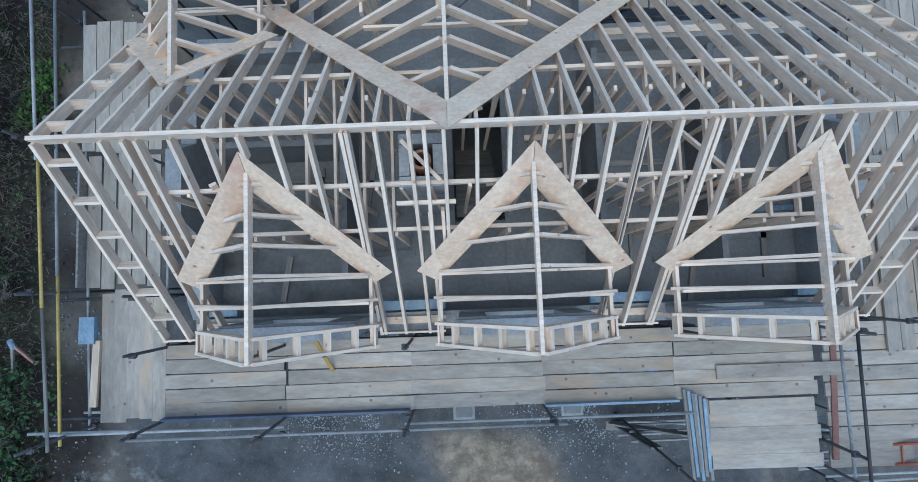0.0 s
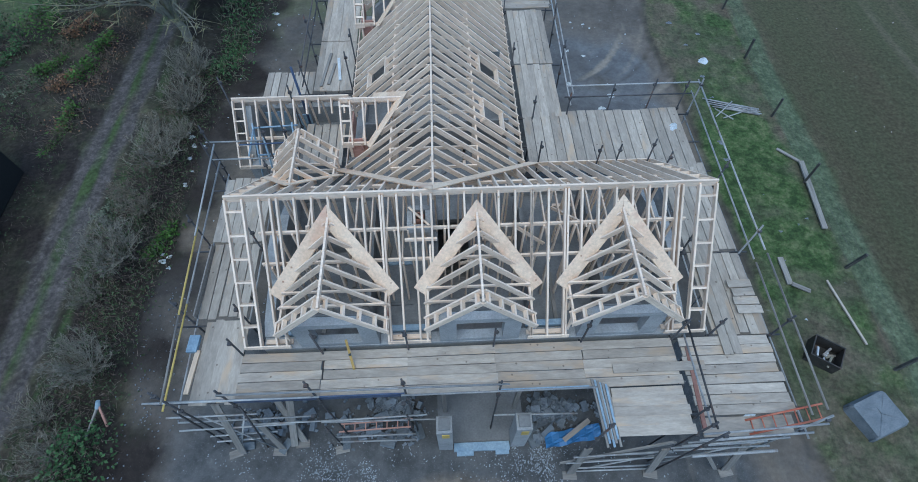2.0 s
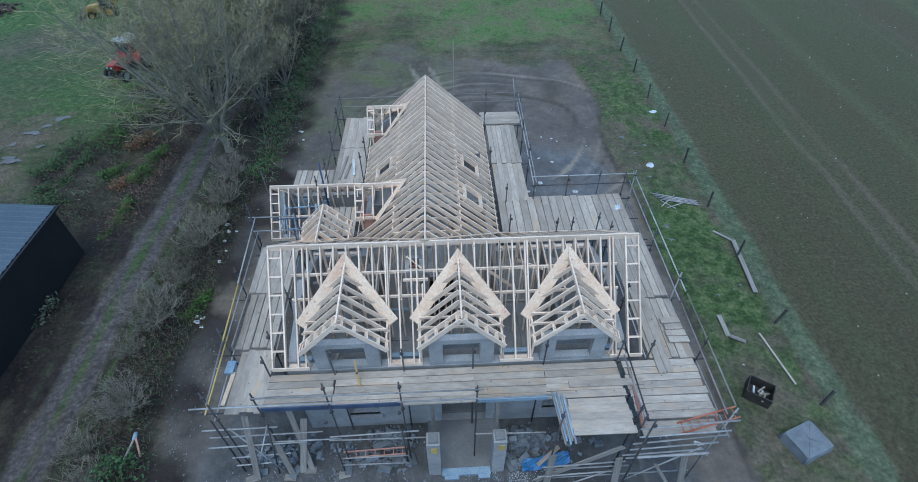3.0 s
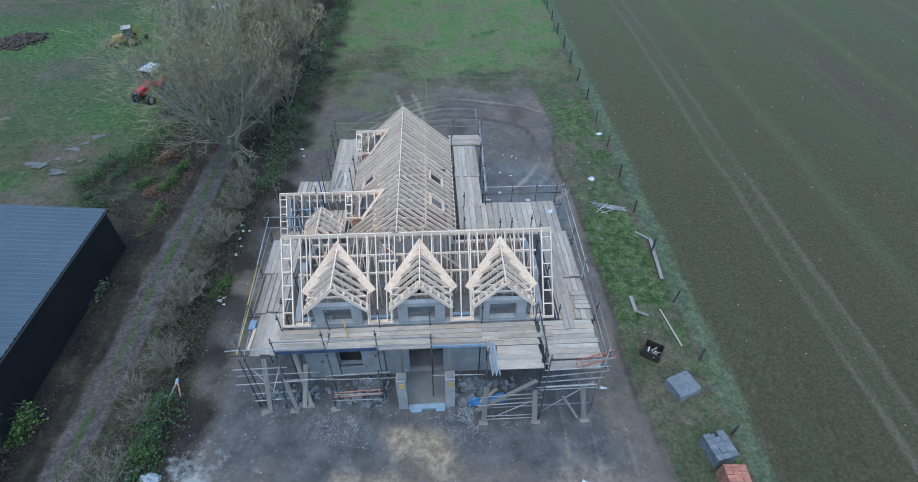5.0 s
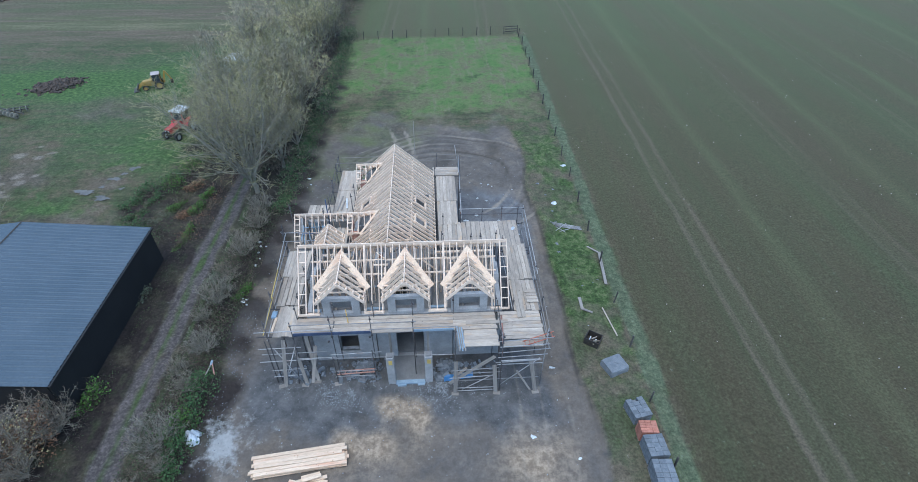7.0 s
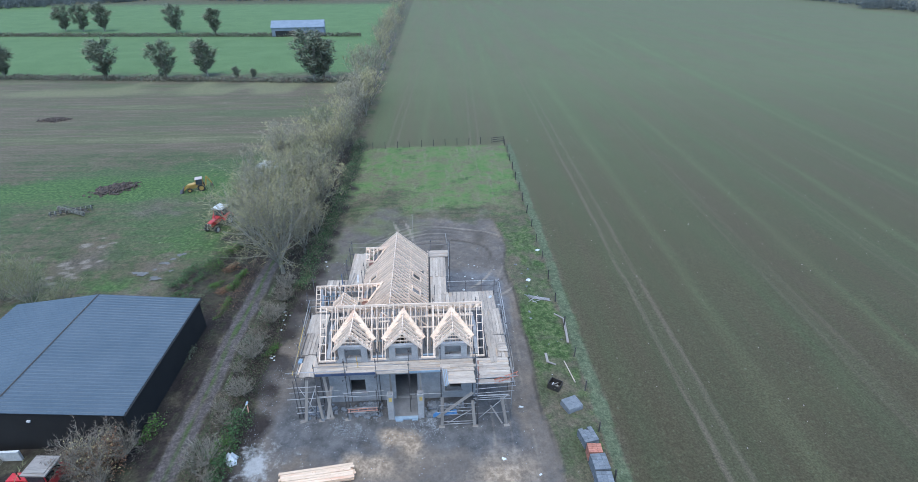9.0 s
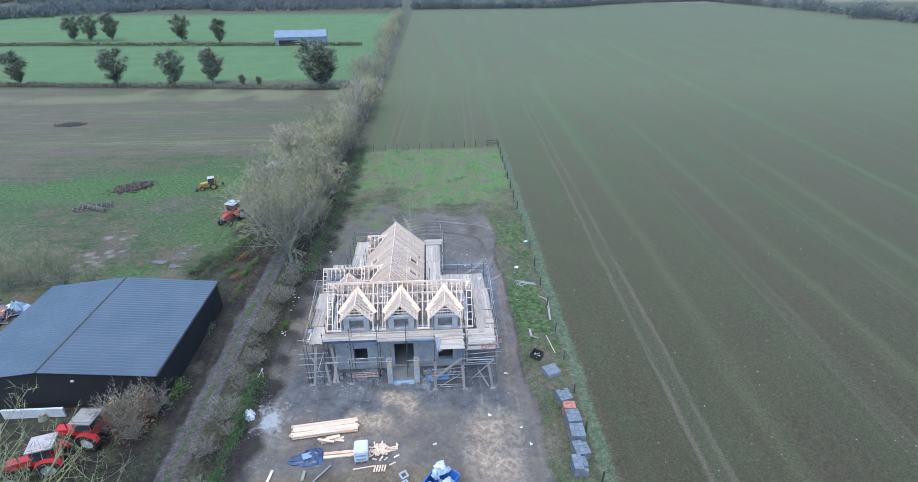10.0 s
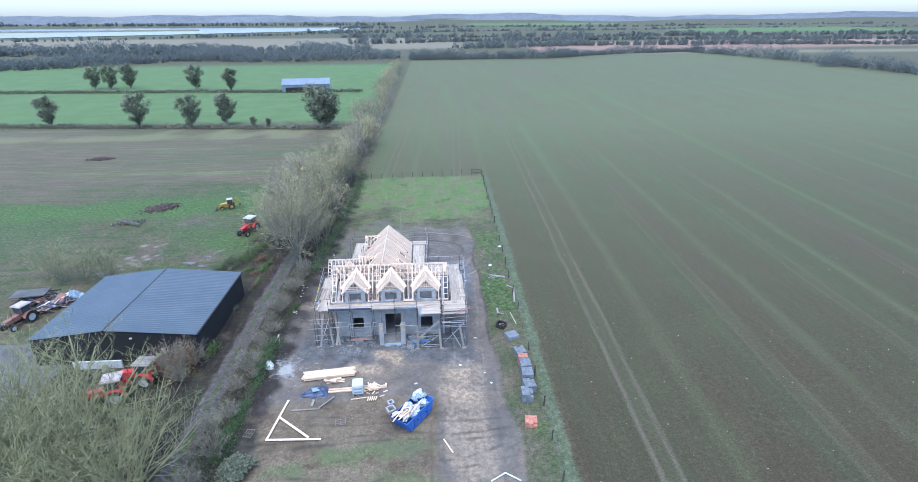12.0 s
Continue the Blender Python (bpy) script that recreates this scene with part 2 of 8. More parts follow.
# ---- mesh tools ----
class Soup:
    """Collects boxes, tubes and faces into one mesh."""

    def __init__(self):
        self.v, self.f = [], []

    def face(self, *pts):
        n = len(self.v)
        self.v += [tuple(p) for p in pts]
        self.f.append(tuple(range(n, n + len(pts))))
        return self

    def box(self, c, s, m=None):
        n = len(self.v)
        for z in (-0.5, 0.5):
            for x, y in ((-0.5, -0.5), (0.5, -0.5), (0.5, 0.5), (-0.5, 0.5)):
                p = Vector((x * s[0], y * s[1], z * s[2]))
                if m is not None:
                    p = m @ p
                self.v.append((p[0] + c[0], p[1] + c[1], p[2] + c[2]))
        self.f += [(n + 3, n + 2, n + 1, n), (n + 4, n + 5, n + 6, n + 7)] + [(n + i, n + (i + 1) % 4, n + 4 + (i + 1) % 4, n + 4 + i) for i in range(4)]
        return self

    def tube(self, p0, p1, r0, r1=None, n=8, caps=True):
        r1 = r0 if r1 is None else r1
        p0, p1 = Vector(p0), Vector(p1)
        d = (p1 - p0).normalized()
        a = d.cross((0, 0, 1) if abs(d.z) < 0.9 else (1, 0, 0)).normalized()
        b = d.cross(a)
        k = len(self.v)
        for p, r in ((p0, r0), (p1, r1)):
            for i in range(n):
                q = 2 * math.pi * i / n
                self.v.append(tuple(p + a * (r * math.cos(q)) + b * (r * math.sin(q))))
        self.f += [(k + i, k + (i + 1) % n, k + n + (i + 1) % n, k + n + i) for i in range(n)]
        if caps:
            self.f += [tuple(range(k + n - 1, k - 1, -1)), tuple(range(k + n, k + 2 * n))]
        return self

    def prism(self, outline, axis, lo, hi):
        """An outline of (a, b) pairs pushed from lo to hi along an axis."""
        put = {"x": lambda a, b, h: (h, a, b), "y": lambda a, b, h: (a, h, b), "z": lambda a, b, h: (a, b, h)}[axis]
        n, k = len(outline), len(self.v)
        self.v += [put(a, b, lo) for a, b in outline] + [put(a, b, hi) for a, b in outline]
        self.f += [tuple(range(k + n - 1, k - 1, -1)), tuple(range(k + n, k + 2 * n))]
        self.f += [(k + i, k + (i + 1) % n, k + n + (i + 1) % n, k + n + i) for i in range(n)]
        return self

    def mesh(self, name, material=None, smooth=False):
        me = bpy.data.meshes.new(name)
        me.from_pydata(self.v, [], self.f)
        if material:
            me.materials.append(material)
        bm = bmesh.new()
        bm.from_mesh(me)
        if len(self.v) < 20000:
            bmesh.ops.recalc_face_normals(bm, faces=bm.faces)
        bm.to_mesh(me)
        bm.free()
        if smooth:
            me.polygons.foreach_set("use_smooth", [True] * len(me.polygons))
        return me


PLACED = {}


def part(name, shape, material, parent=None, label="", m=None, kind=""):
    """Links a Soup or mesh as one object, standing at the pose m in the world, under a parent."""
    me = shape.mesh(name, material) if isinstance(shape, Soup) else shape
    ob = new(name, me)
    m = m if m is not None else Matrix()
    ob.matrix_basis = m
    PLACED[ob] = m
    if parent is not None:
        ob.parent = parent
        ob.matrix_parent_inverse = PLACED[parent].inverted()
    return tagged(ob, label=label, kind=kind)


def thing(name, label, category, at=(0, 0, 0), group="", turn=0.0):
    ob = new(name)
    ob.empty_display_size = 0.2
    m = pose(*at, 0, 0, turn)
    ob.matrix_basis = m
    PLACED[ob] = m
    return tagged(ob, label, category, group)


def along(p0, p1, up=(0, 0, 1)):
    """The pose whose x axis runs from p0 to p1, with z as near to up as it gets; at the middle of the two."""
    p0, p1 = Vector(p0), Vector(p1)
    x = (p1 - p0).normalized()
    u = Vector(up)
    y = u.cross(x)
    if y.length < 1e-4:
        y = Vector((0, 1, 0)).cross(x)
    y.normalize()
    z = x.cross(y)
    m = Matrix((x, y, z)).transposed().to_4x4()
    m.translation = (p0 + p1) / 2
    return m


CACHE = {}


def beam(name, p0, p1, w, h, material, parent, up=(0, 0, 1), label=""):
    """A sawn timber from p0 to p1 (its middle line), w wide and h deep along up."""
    length = round((Vector(p1) - Vector(p0)).length, 2)
    key = ("beam", length, w, h, material.name)
    if key not in CACHE:
        CACHE[key] = Soup().box((0, 0, 0), (length, w, h)).mesh(name, material)
    return part(name, CACHE[key], None, parent, label, along(p0, p1, up))


def pole(name, p0, p1, r, material, parent, label=""):
    length = round((Vector(p1) - Vector(p0)).length, 2)
    key = ("pole", length, r, material.name)
    if key not in CACHE:
        CACHE[key] = Soup().tube((-length / 2, 0, 0), (length / 2, 0, 0), r, n=7).mesh(name, material, True)
    return part(name, CACHE[key], None, parent, label, along(p0, p1))


rng = random.Random(7)


# ---- ground ----
def steps(lo, hi, fine, far_lo, far_hi, grow=1.13):
    xs = list(np.arange(lo, hi + fine / 2, fine))
    d, x = fine, xs[-1]
    while x < far_hi:
        d *= grow
        x += d
        xs.append(x)
    d, x = fine, xs[0]
    while x > far_lo:
        d *= grow
        x -= d
        xs.insert(0, x)
    return np.array(xs)


GX = steps(-30, 26, 0.3, -5000, 5000)
GY = steps(-24, 40, 0.2, -400, 9000)
X, Y = np.meshgrid(GX, GY)


def wob(x, y, s, seed):
    """A cheap smooth noise from sines, about -1 to 1."""
    r = np.random.RandomState(seed)
    out = np.zeros_like(x)
    for k in range(6):
        a, b, p = r.uniform(-1, 1), r.uniform(-1, 1), r.uniform(0, 6.3)
        n = math.hypot(a, b)
        f = s * r.uniform(0.5, 2.2)
        out += np.sin((a * x + b * y) / n * f + p)
    return out / 3.5


def soft(d, w):
    """0 outside to 1 inside a border d = 0, over a width w."""
    return np.clip(0.5 + d / w, 0, 1)


def stripe(x, centre, half, w):
    return soft(half - np.abs(x - centre), w)


n1, n2, n3 = wob(X, Y, 0.5, 1), wob(X, Y, 1.6, 2), wob(X, Y, 0.12, 3)
edge_l = -10.0 + 0.005 * (Y + 20) + 0.45 * n1
edge_r = 11.05 + 0.3 * n1 + np.where(Y < -11, np.clip(-11 - Y, 0, 8) * 0.09, 0)
fence_x = 14.56 + 0.028 * Y
back = 27.0 + 2.5 * n1 + 1.2 * n2 + 0.12 * X
MUD = soft(X - edge_l, 1.0) * soft(edge_r - X, 0.7) * soft(back - Y, 7)
plot = soft(Y + 13.2 + 0.7 * n1 + 0.5 * n2, 1.6)
drive = soft(X - (4.6 + 0.5 * n1 + 0.03 * (Y + 14)), 1.2)
MUD = MUD * np.maximum(plot, np.maximum(drive, 0.45 + 0.35 * n2 * soft(-Y - 14, 2)))
lane_x = -14.08 - 0.012 * np.clip(Y, -12, 8) + 0.03 * np.clip(Y - 8, 0, 16) + 0.035 * np.clip(Y - 24, 0, 90)
LANE = stripe(X, lane_x - 0.06 + 0.12 * n1 + 0.08 * n2, 0.80, 0.5) * soft(200 - Y, 10)
STRIP = stripe(X, lane_x - 0.06 + 0.12 * n1, 0.25, 0.3) * LANE * (0.85 + 0.3 * n2)
LANE = LANE * (1 - 0.9 * STRIP)
EDGE_GREEN = np.maximum(STRIP, np.maximum(stripe(X, lane_x + 1.2 + 0.2 * n1, 0.2, 0.3), 0.35 * stripe(X, lane_x - 1.5 + 0.2 * n1, 0.3, 0.3)) * soft(40 - Y, 20) * (0.6 + 0.5 * n2))
field_l = np.where(Y > 55.6 + 0.095 * (X - 8) + 0.5 * n1, -8.3 + np.clip((Y - 56) / 340, 0, 1) * 1.5, fence_x + 1.3)
TILL = soft(X - field_l, 0.8) * soft(392 + 0.16 * X - Y, 4) * soft(278 + np.clip(Y - 224, 0, 300) * 0.05 - X, 4)
LAWN = soft(X + 8.6, 1.5) * soft(fence_x - X, 0.6) * soft(Y - 28.0 + 3 * n1 + 1.5 * n2, 7) * soft(54.6 + 0.095 * X - Y, 1)
LAWN *= np.clip(0.72 + 0.40 * wob(X, Y, 0.35, 61) + 0.03 * (Y - 36) + 0.02 * X, 0, 1)
PALE = 1.15 * np.exp(-((X - 0.5) ** 2 / 3.6 + (Y + 6.9) ** 2 / 2.2)) * (0.8 + 0.6 * n2) + 0.75 * np.exp(-((X + 1.7) ** 2 / 2.2 + (Y + 8.1) ** 2 / 0.9)) * (0.7 + 0.7 * n2)
PALE += 0.55 * stripe(X, 7.9 + 0.02 * (Y + 10) + 0.4 * n1, 2.2, 1.6) * soft(-8 - Y, 7) * (0.95 + 0.15 * n2) + 0.36 * soft(X + 5, 4) * soft(9 - X, 3) * stripe(Y, -10.2, 2.6, 3) * (0.8 + 0.5 * n1)
CHALK = np.exp(-((X + 8.4) ** 2 / 3.4 + (Y + 7.6) ** 2 / 2.6)) * (0.55 + 0.75 * wob(X, Y, 2.8, 9))
arc, tread = np.zeros_like(X), np.zeros_like(X)
arc_r = random.Random(15)
for k in range(13):
    r0, ww = 4.2 + 0.43 * k, arc_r.uniform(0.09, 0.18)
    rr = np.hypot((X - 3.4 - 0.2 * (r0 - 5)) / 1.08, (Y - 16.6) / 0.95)
    part_of = np.clip(0.75 + 0.7 * wob(X, Y, 0.35, 80 + k), 0, 1) * arc_r.uniform(0.5, 1.0)
    line = soft(ww - np.abs(rr - r0 - 0.3 * n1 - 0.12 * wob(X, Y, 0.7, 90 + k)), 0.22) * soft(Y - 14.0 + 0.6 * (X - 3), 3) * part_of
    if k % 2:
        tread = np.maximum(tread, line)
    else:
        arc = np.maximum(arc, line)
for x0, off in ((-0.2, 0.0), (1.0, 0.2)):
    arc = np.maximum(arc, soft(0.22 - np.abs(X - x0 + 0.02 * (Y - 18) ** 2 - off), 0.25) * soft(Y - 15, 3) * soft(27 - Y, 3) * 0.8)
for x0 in (8.1, 9.6, 6.9):
    arc = np.maximum(arc, 0.4 * soft(0.2 - np.abs(X - x0 - 0.05 * (Y + 8) - 0.3 * n1), 0.3) * soft(10 - Y, 4))
RUT = arc * (1 - LAWN) * soft(edge_r - X, 0.6) * (1 - 0.15 * soft(Y - 13, 2))
GREEN = soft(X - edge_r, 1.0) * soft(fence_x - 0.1 - X + 0.3 * n1, 0.8) * soft(Y + 26, 5) * soft(26 - Y, 6) * np.clip(0.50 + 0.18 * n1 + 0.2 * n2 + 0.2 * wob(X, Y, 0.3, 21), 0, 1)
GREEN = np.maximum(GREEN, EDGE_GREEN * 0.9)
GREEN *= (1 - 0.85 * soft(-2.5 - Y + n1, 3) * soft(13.4 - X, 1.4)) * (1 + 0.4 * stripe(Y, 4, 5, 4))
GREEN = np.maximum(GREEN, 0.6 * stripe(X, fence_x - 0.25 + 0.2 * n1, 0.4, 0.5) * soft(30 - Y, 10) * (0.6 + 0.3 * n2))
BANK = soft(0.45 - np.abs(X - edge_r - 0.35), 0.5) * soft(Y + 12, 4) * soft(22 - Y, 4)
FARG = np.maximum(stripe(Y, 1230, 110, 60) * stripe(X, 880, 260, 60), stripe(Y, 2800, 500, 200) * stripe(X, 560, 330, 100))
FARG += np.where((Y > 117 + 0.05 * X) & (X < -14) & (Y < 340), 1.0, 0.0) * soft(Y - 118, 3)
DRY = soft(Y - 560, 60) * soft(1000 - Y, 60) * soft(60 - X, 40) + stripe(Y, 470 + 0.0 * X, 40, 20) * soft(X - 130, 20) * soft(560 - X, 60)
# Dark soil beside the lane, coloured darker still as shade under the hedge.
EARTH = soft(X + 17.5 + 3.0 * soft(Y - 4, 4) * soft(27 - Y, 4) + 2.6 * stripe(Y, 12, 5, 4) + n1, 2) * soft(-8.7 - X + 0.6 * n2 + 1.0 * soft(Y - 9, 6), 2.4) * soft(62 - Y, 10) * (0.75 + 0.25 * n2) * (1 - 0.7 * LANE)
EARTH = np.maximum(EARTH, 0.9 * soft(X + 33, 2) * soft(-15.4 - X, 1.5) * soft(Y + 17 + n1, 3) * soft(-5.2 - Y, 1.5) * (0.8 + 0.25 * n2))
YEL = stripe(Y - 0.04 * X, 104 + 2 * n1, 4.5, 3) * soft(-13 - X, 3)
PINK = soft(Y - 50 - 6 * n3, 26) * soft(112 - Y, 5) * soft(-13 - X, 3)
PGREEN = soft(-15.5 - X, 2) * soft(Y - 17 - 3 * n1, 8) * soft(50 - Y + 4 * n3, 16) * np.clip(0.55 + 0.45 * wob(X, Y, 0.22, 51), 0, 1)
WORN = np.exp(-(((X + 34) / 3.2) ** 2 + ((Y - 19) / 3.6) ** 2)) + 0.9 * np.exp(-(((X + 32) / 4.5) ** 2 + ((Y - 32) / 4.0) ** 2)) + 0.8 * np.exp(-(((X + 25.6) / 1.9) ** 2 + ((Y - 17) / 3.2) ** 2)) + 0.8 * stripe(Y, 11 + n1, 2.5, 2) * soft(-17 - X, 2) * soft(X + 31, 3)
WORN *= 0.75 + 0.35 * n2
WHEEL = np.zeros_like(X)
for rr0 in (2.2, 4.0):
    WHEEL = np.maximum(WHEEL, soft(0.17 - np.abs(np.hypot(X + 32.6, (Y - 20.5) * 0.8) - rr0), 0.2) * soft(-33.2 - X, 0.8) * soft(24.5 - Y, 1.5))
for rr0 in (0.0, 1.7):
    WHEEL = np.maximum(WHEEL, soft(0.17 - np.abs(X + 35.6 - rr0 - 0.55 * (Y - 17)), 0.25) * soft(19.5 - Y, 1) * soft(Y - 12, 2))
LUSH = 0.7 * np.exp(-(((X + 24) / 5) ** 2 + ((Y - 23) / 4.5) ** 2)) + 0.8 * np.exp(-(((X + 29) / 3.5) ** 2 + ((Y - 13.6) / 1.6) ** 2)) + 0.9 * stripe(Y - 0.05 * X, 41 + 1.5 * n1, 4.5, 4) * soft(-14 - X, 3)
HARD = soft(X + 7.5 + n1, 2) * soft(8.6 - X + n1, 2) * soft(Y + 8.0 + 1.2 * n1 + 0.8 * n2, 2.2) * soft(0 - Y, 1) 
REARH = soft(X - 4.0, 1) * soft(10.2 - X + 0.3 * n1, 1.0) * soft(Y - 4, 2) * soft(15 + n1 - Y, 3) * (0.85 + 0.3 * n2)
MARGIN = stripe(X, fence_x + 0.72 + 0.1 * n1, 0.55, 0.35) * soft(55 - Y, 4) * (0.8 + 0.25 * n2)
VERGE = soft(X - edge_r, 0.8) * soft(fence_x - 0.1 - X, 0.8) * soft(26 - Y, 6)
FRONT = soft(-12.4 - Y - 0.4 * n1, 1.2) * soft(X + 10.8, 1.5) * soft(5.4 + 0.35 * n1 - X, 1.0)
FGREEN = FRONT * (stripe(Y, -18.4 + 0.12 * X + 0.5 * n1, 0.9, 1.2) * 0.75 + soft(-19 - Y, 3) * (0.25 + 0.45 * n1) + 0.35 * n2 * soft(-15 - Y, 2))
FGREEN = np.maximum(FGREEN, 0.55 * soft(Y - 13 - n1, 6) * soft(30 - Y, 4) * soft(2.5 - X + n1, 4) * soft(X + 9, 1) * (0.8 + 0.5 * n2))
fr = np.zeros_like(X)
for y0, k in ((-14.4, 0.25), (-15.3, 0.3), (-16.6, 0.35), (-17.3, 0.3), (-20.2, 0.6), (-21.4, 0.7)):
    fr = np.maximum(fr, soft(0.16 - np.abs(Y - y0 - k * n1 - 0.012 * (X + 2) ** 2 * (k > 0.5)), 0.3) * (0.55 + 0.5 * n2))
for x0 in (4.9, 5.9, 10.3):
    fr = np.maximum(fr, soft(0.2 - np.abs(X - x0 - 0.05 * (Y + 16) - 0.25 * n1), 0.3) * soft(-9 - Y, 3) * 0.45)
DARK = fr * np.maximum(FRONT, soft(-9 - Y, 3) * soft(X - 4, 1) * soft(11.5 - X, 1))
edge_dark = 0.75 * soft(0.12 - np.abs(X - edge_r + 0.1), 0.3) * soft(Y + 10, 4) * soft(20 - Y, 4)
DARK = np.maximum(DARK, edge_dark)
DARK = np.maximum(DARK, soft(Y - 15, 4) * soft(26 - Y, 4) * MUD * np.clip(0.12 + 0.42 * wob(X, Y, 1.1, 33), 0, 1))
DARK = np.maximum(DARK, 1.1 * tread * (1 - LAWN))
EARTH = np.maximum(EARTH, 0.5 * stripe(X, edge_r, 0.2, 0.4) * soft(Y + 9, 6) * soft(20 - Y, 4))
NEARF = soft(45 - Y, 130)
BROWNF = stripe(Y - 0.18 * X, 560, 110, 40) * soft(X - 120, 30)

Z = 0.035 * n2 * MUD + 0.02 * wob(X, Y, 4.2, 4) * MUD - 0.09 * tread * (1 - TILL) + 0.03 * arc * (1 - TILL) * soft(Y - 13, 2) - 0.07 * RUT * (1 - TILL) * soft(13 - Y, 2) - 0.05 * RUT * TILL + 0.05 * n1 * (1 - LANE) * (1 - MUD) - 0.06 * LANE + 0.16 * BANK
Z += 0.28 * soft(X - edge_r - 0.6, 1.6) * soft(fence_x + 1.5 - X, 1.5) * soft(26 - Y, 8) * 0.5
hill = np.where(X < 0, np.clip((np.hypot(X, Y) - 3000) / 1500, 0, 1), np.clip((np.hypot(X, Y) - 1500) / 2500, 0, 1))
Z += hill * (22 + 12 * wob(X, Y, 0.0016, 12) + 7 * wob(X, Y, 0.004, 13)) + 9 * np.clip((Y - 900) / 500, 0, 1) * soft(X - 100, 300) * (0.5 + 0.5 * wob(X, Y, 0.004, 14))
Z[(X > -5.2) & (X < 7.2) & (Y > -2.9) & (Y < 11.6)] = -0.06

ny, nx = X.shape
verts = np.stack([X, Y, Z], -1).reshape(-1, 3)
idx = np.arange(ny * nx).reshape(ny, nx)
quads = np.stack([idx[:-1, :-1], idx[:-1, 1:], idx[1:, 1:], idx[1:, :-1]], -1).reshape(-1, 4)
ground_mesh = bpy.data.meshes.new("ground")
ground_mesh.vertices.add(len(verts))
ground_mesh.vertices.foreach_set("co", verts.ravel())
ground_mesh.loops.add(quads.size)
ground_mesh.loops.foreach_set("vertex_index", quads.ravel())
ground_mesh.polygons.add(len(quads))
ground_mesh.polygons.foreach_set("loop_start", np.arange(0, quads.size, 4))
ground_mesh.polygons.foreach_set("use_smooth", np.ones(len(quads), dtype=bool))
ground_mesh.update(calc_edges=True)
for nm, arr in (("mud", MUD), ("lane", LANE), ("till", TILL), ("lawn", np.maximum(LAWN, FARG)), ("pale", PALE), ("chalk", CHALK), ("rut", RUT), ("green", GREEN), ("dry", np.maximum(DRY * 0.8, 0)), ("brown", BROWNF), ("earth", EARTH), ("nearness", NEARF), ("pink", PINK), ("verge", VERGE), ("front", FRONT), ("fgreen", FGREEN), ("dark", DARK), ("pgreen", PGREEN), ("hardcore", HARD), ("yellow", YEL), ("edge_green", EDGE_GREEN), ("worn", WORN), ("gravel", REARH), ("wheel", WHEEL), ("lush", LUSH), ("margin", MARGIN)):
    at = ground_mesh.attributes.new(nm, "FLOAT", "POINT")
    at.data.foreach_set("value", np.clip(arr, 0, 1).astype(np.float32).ravel())


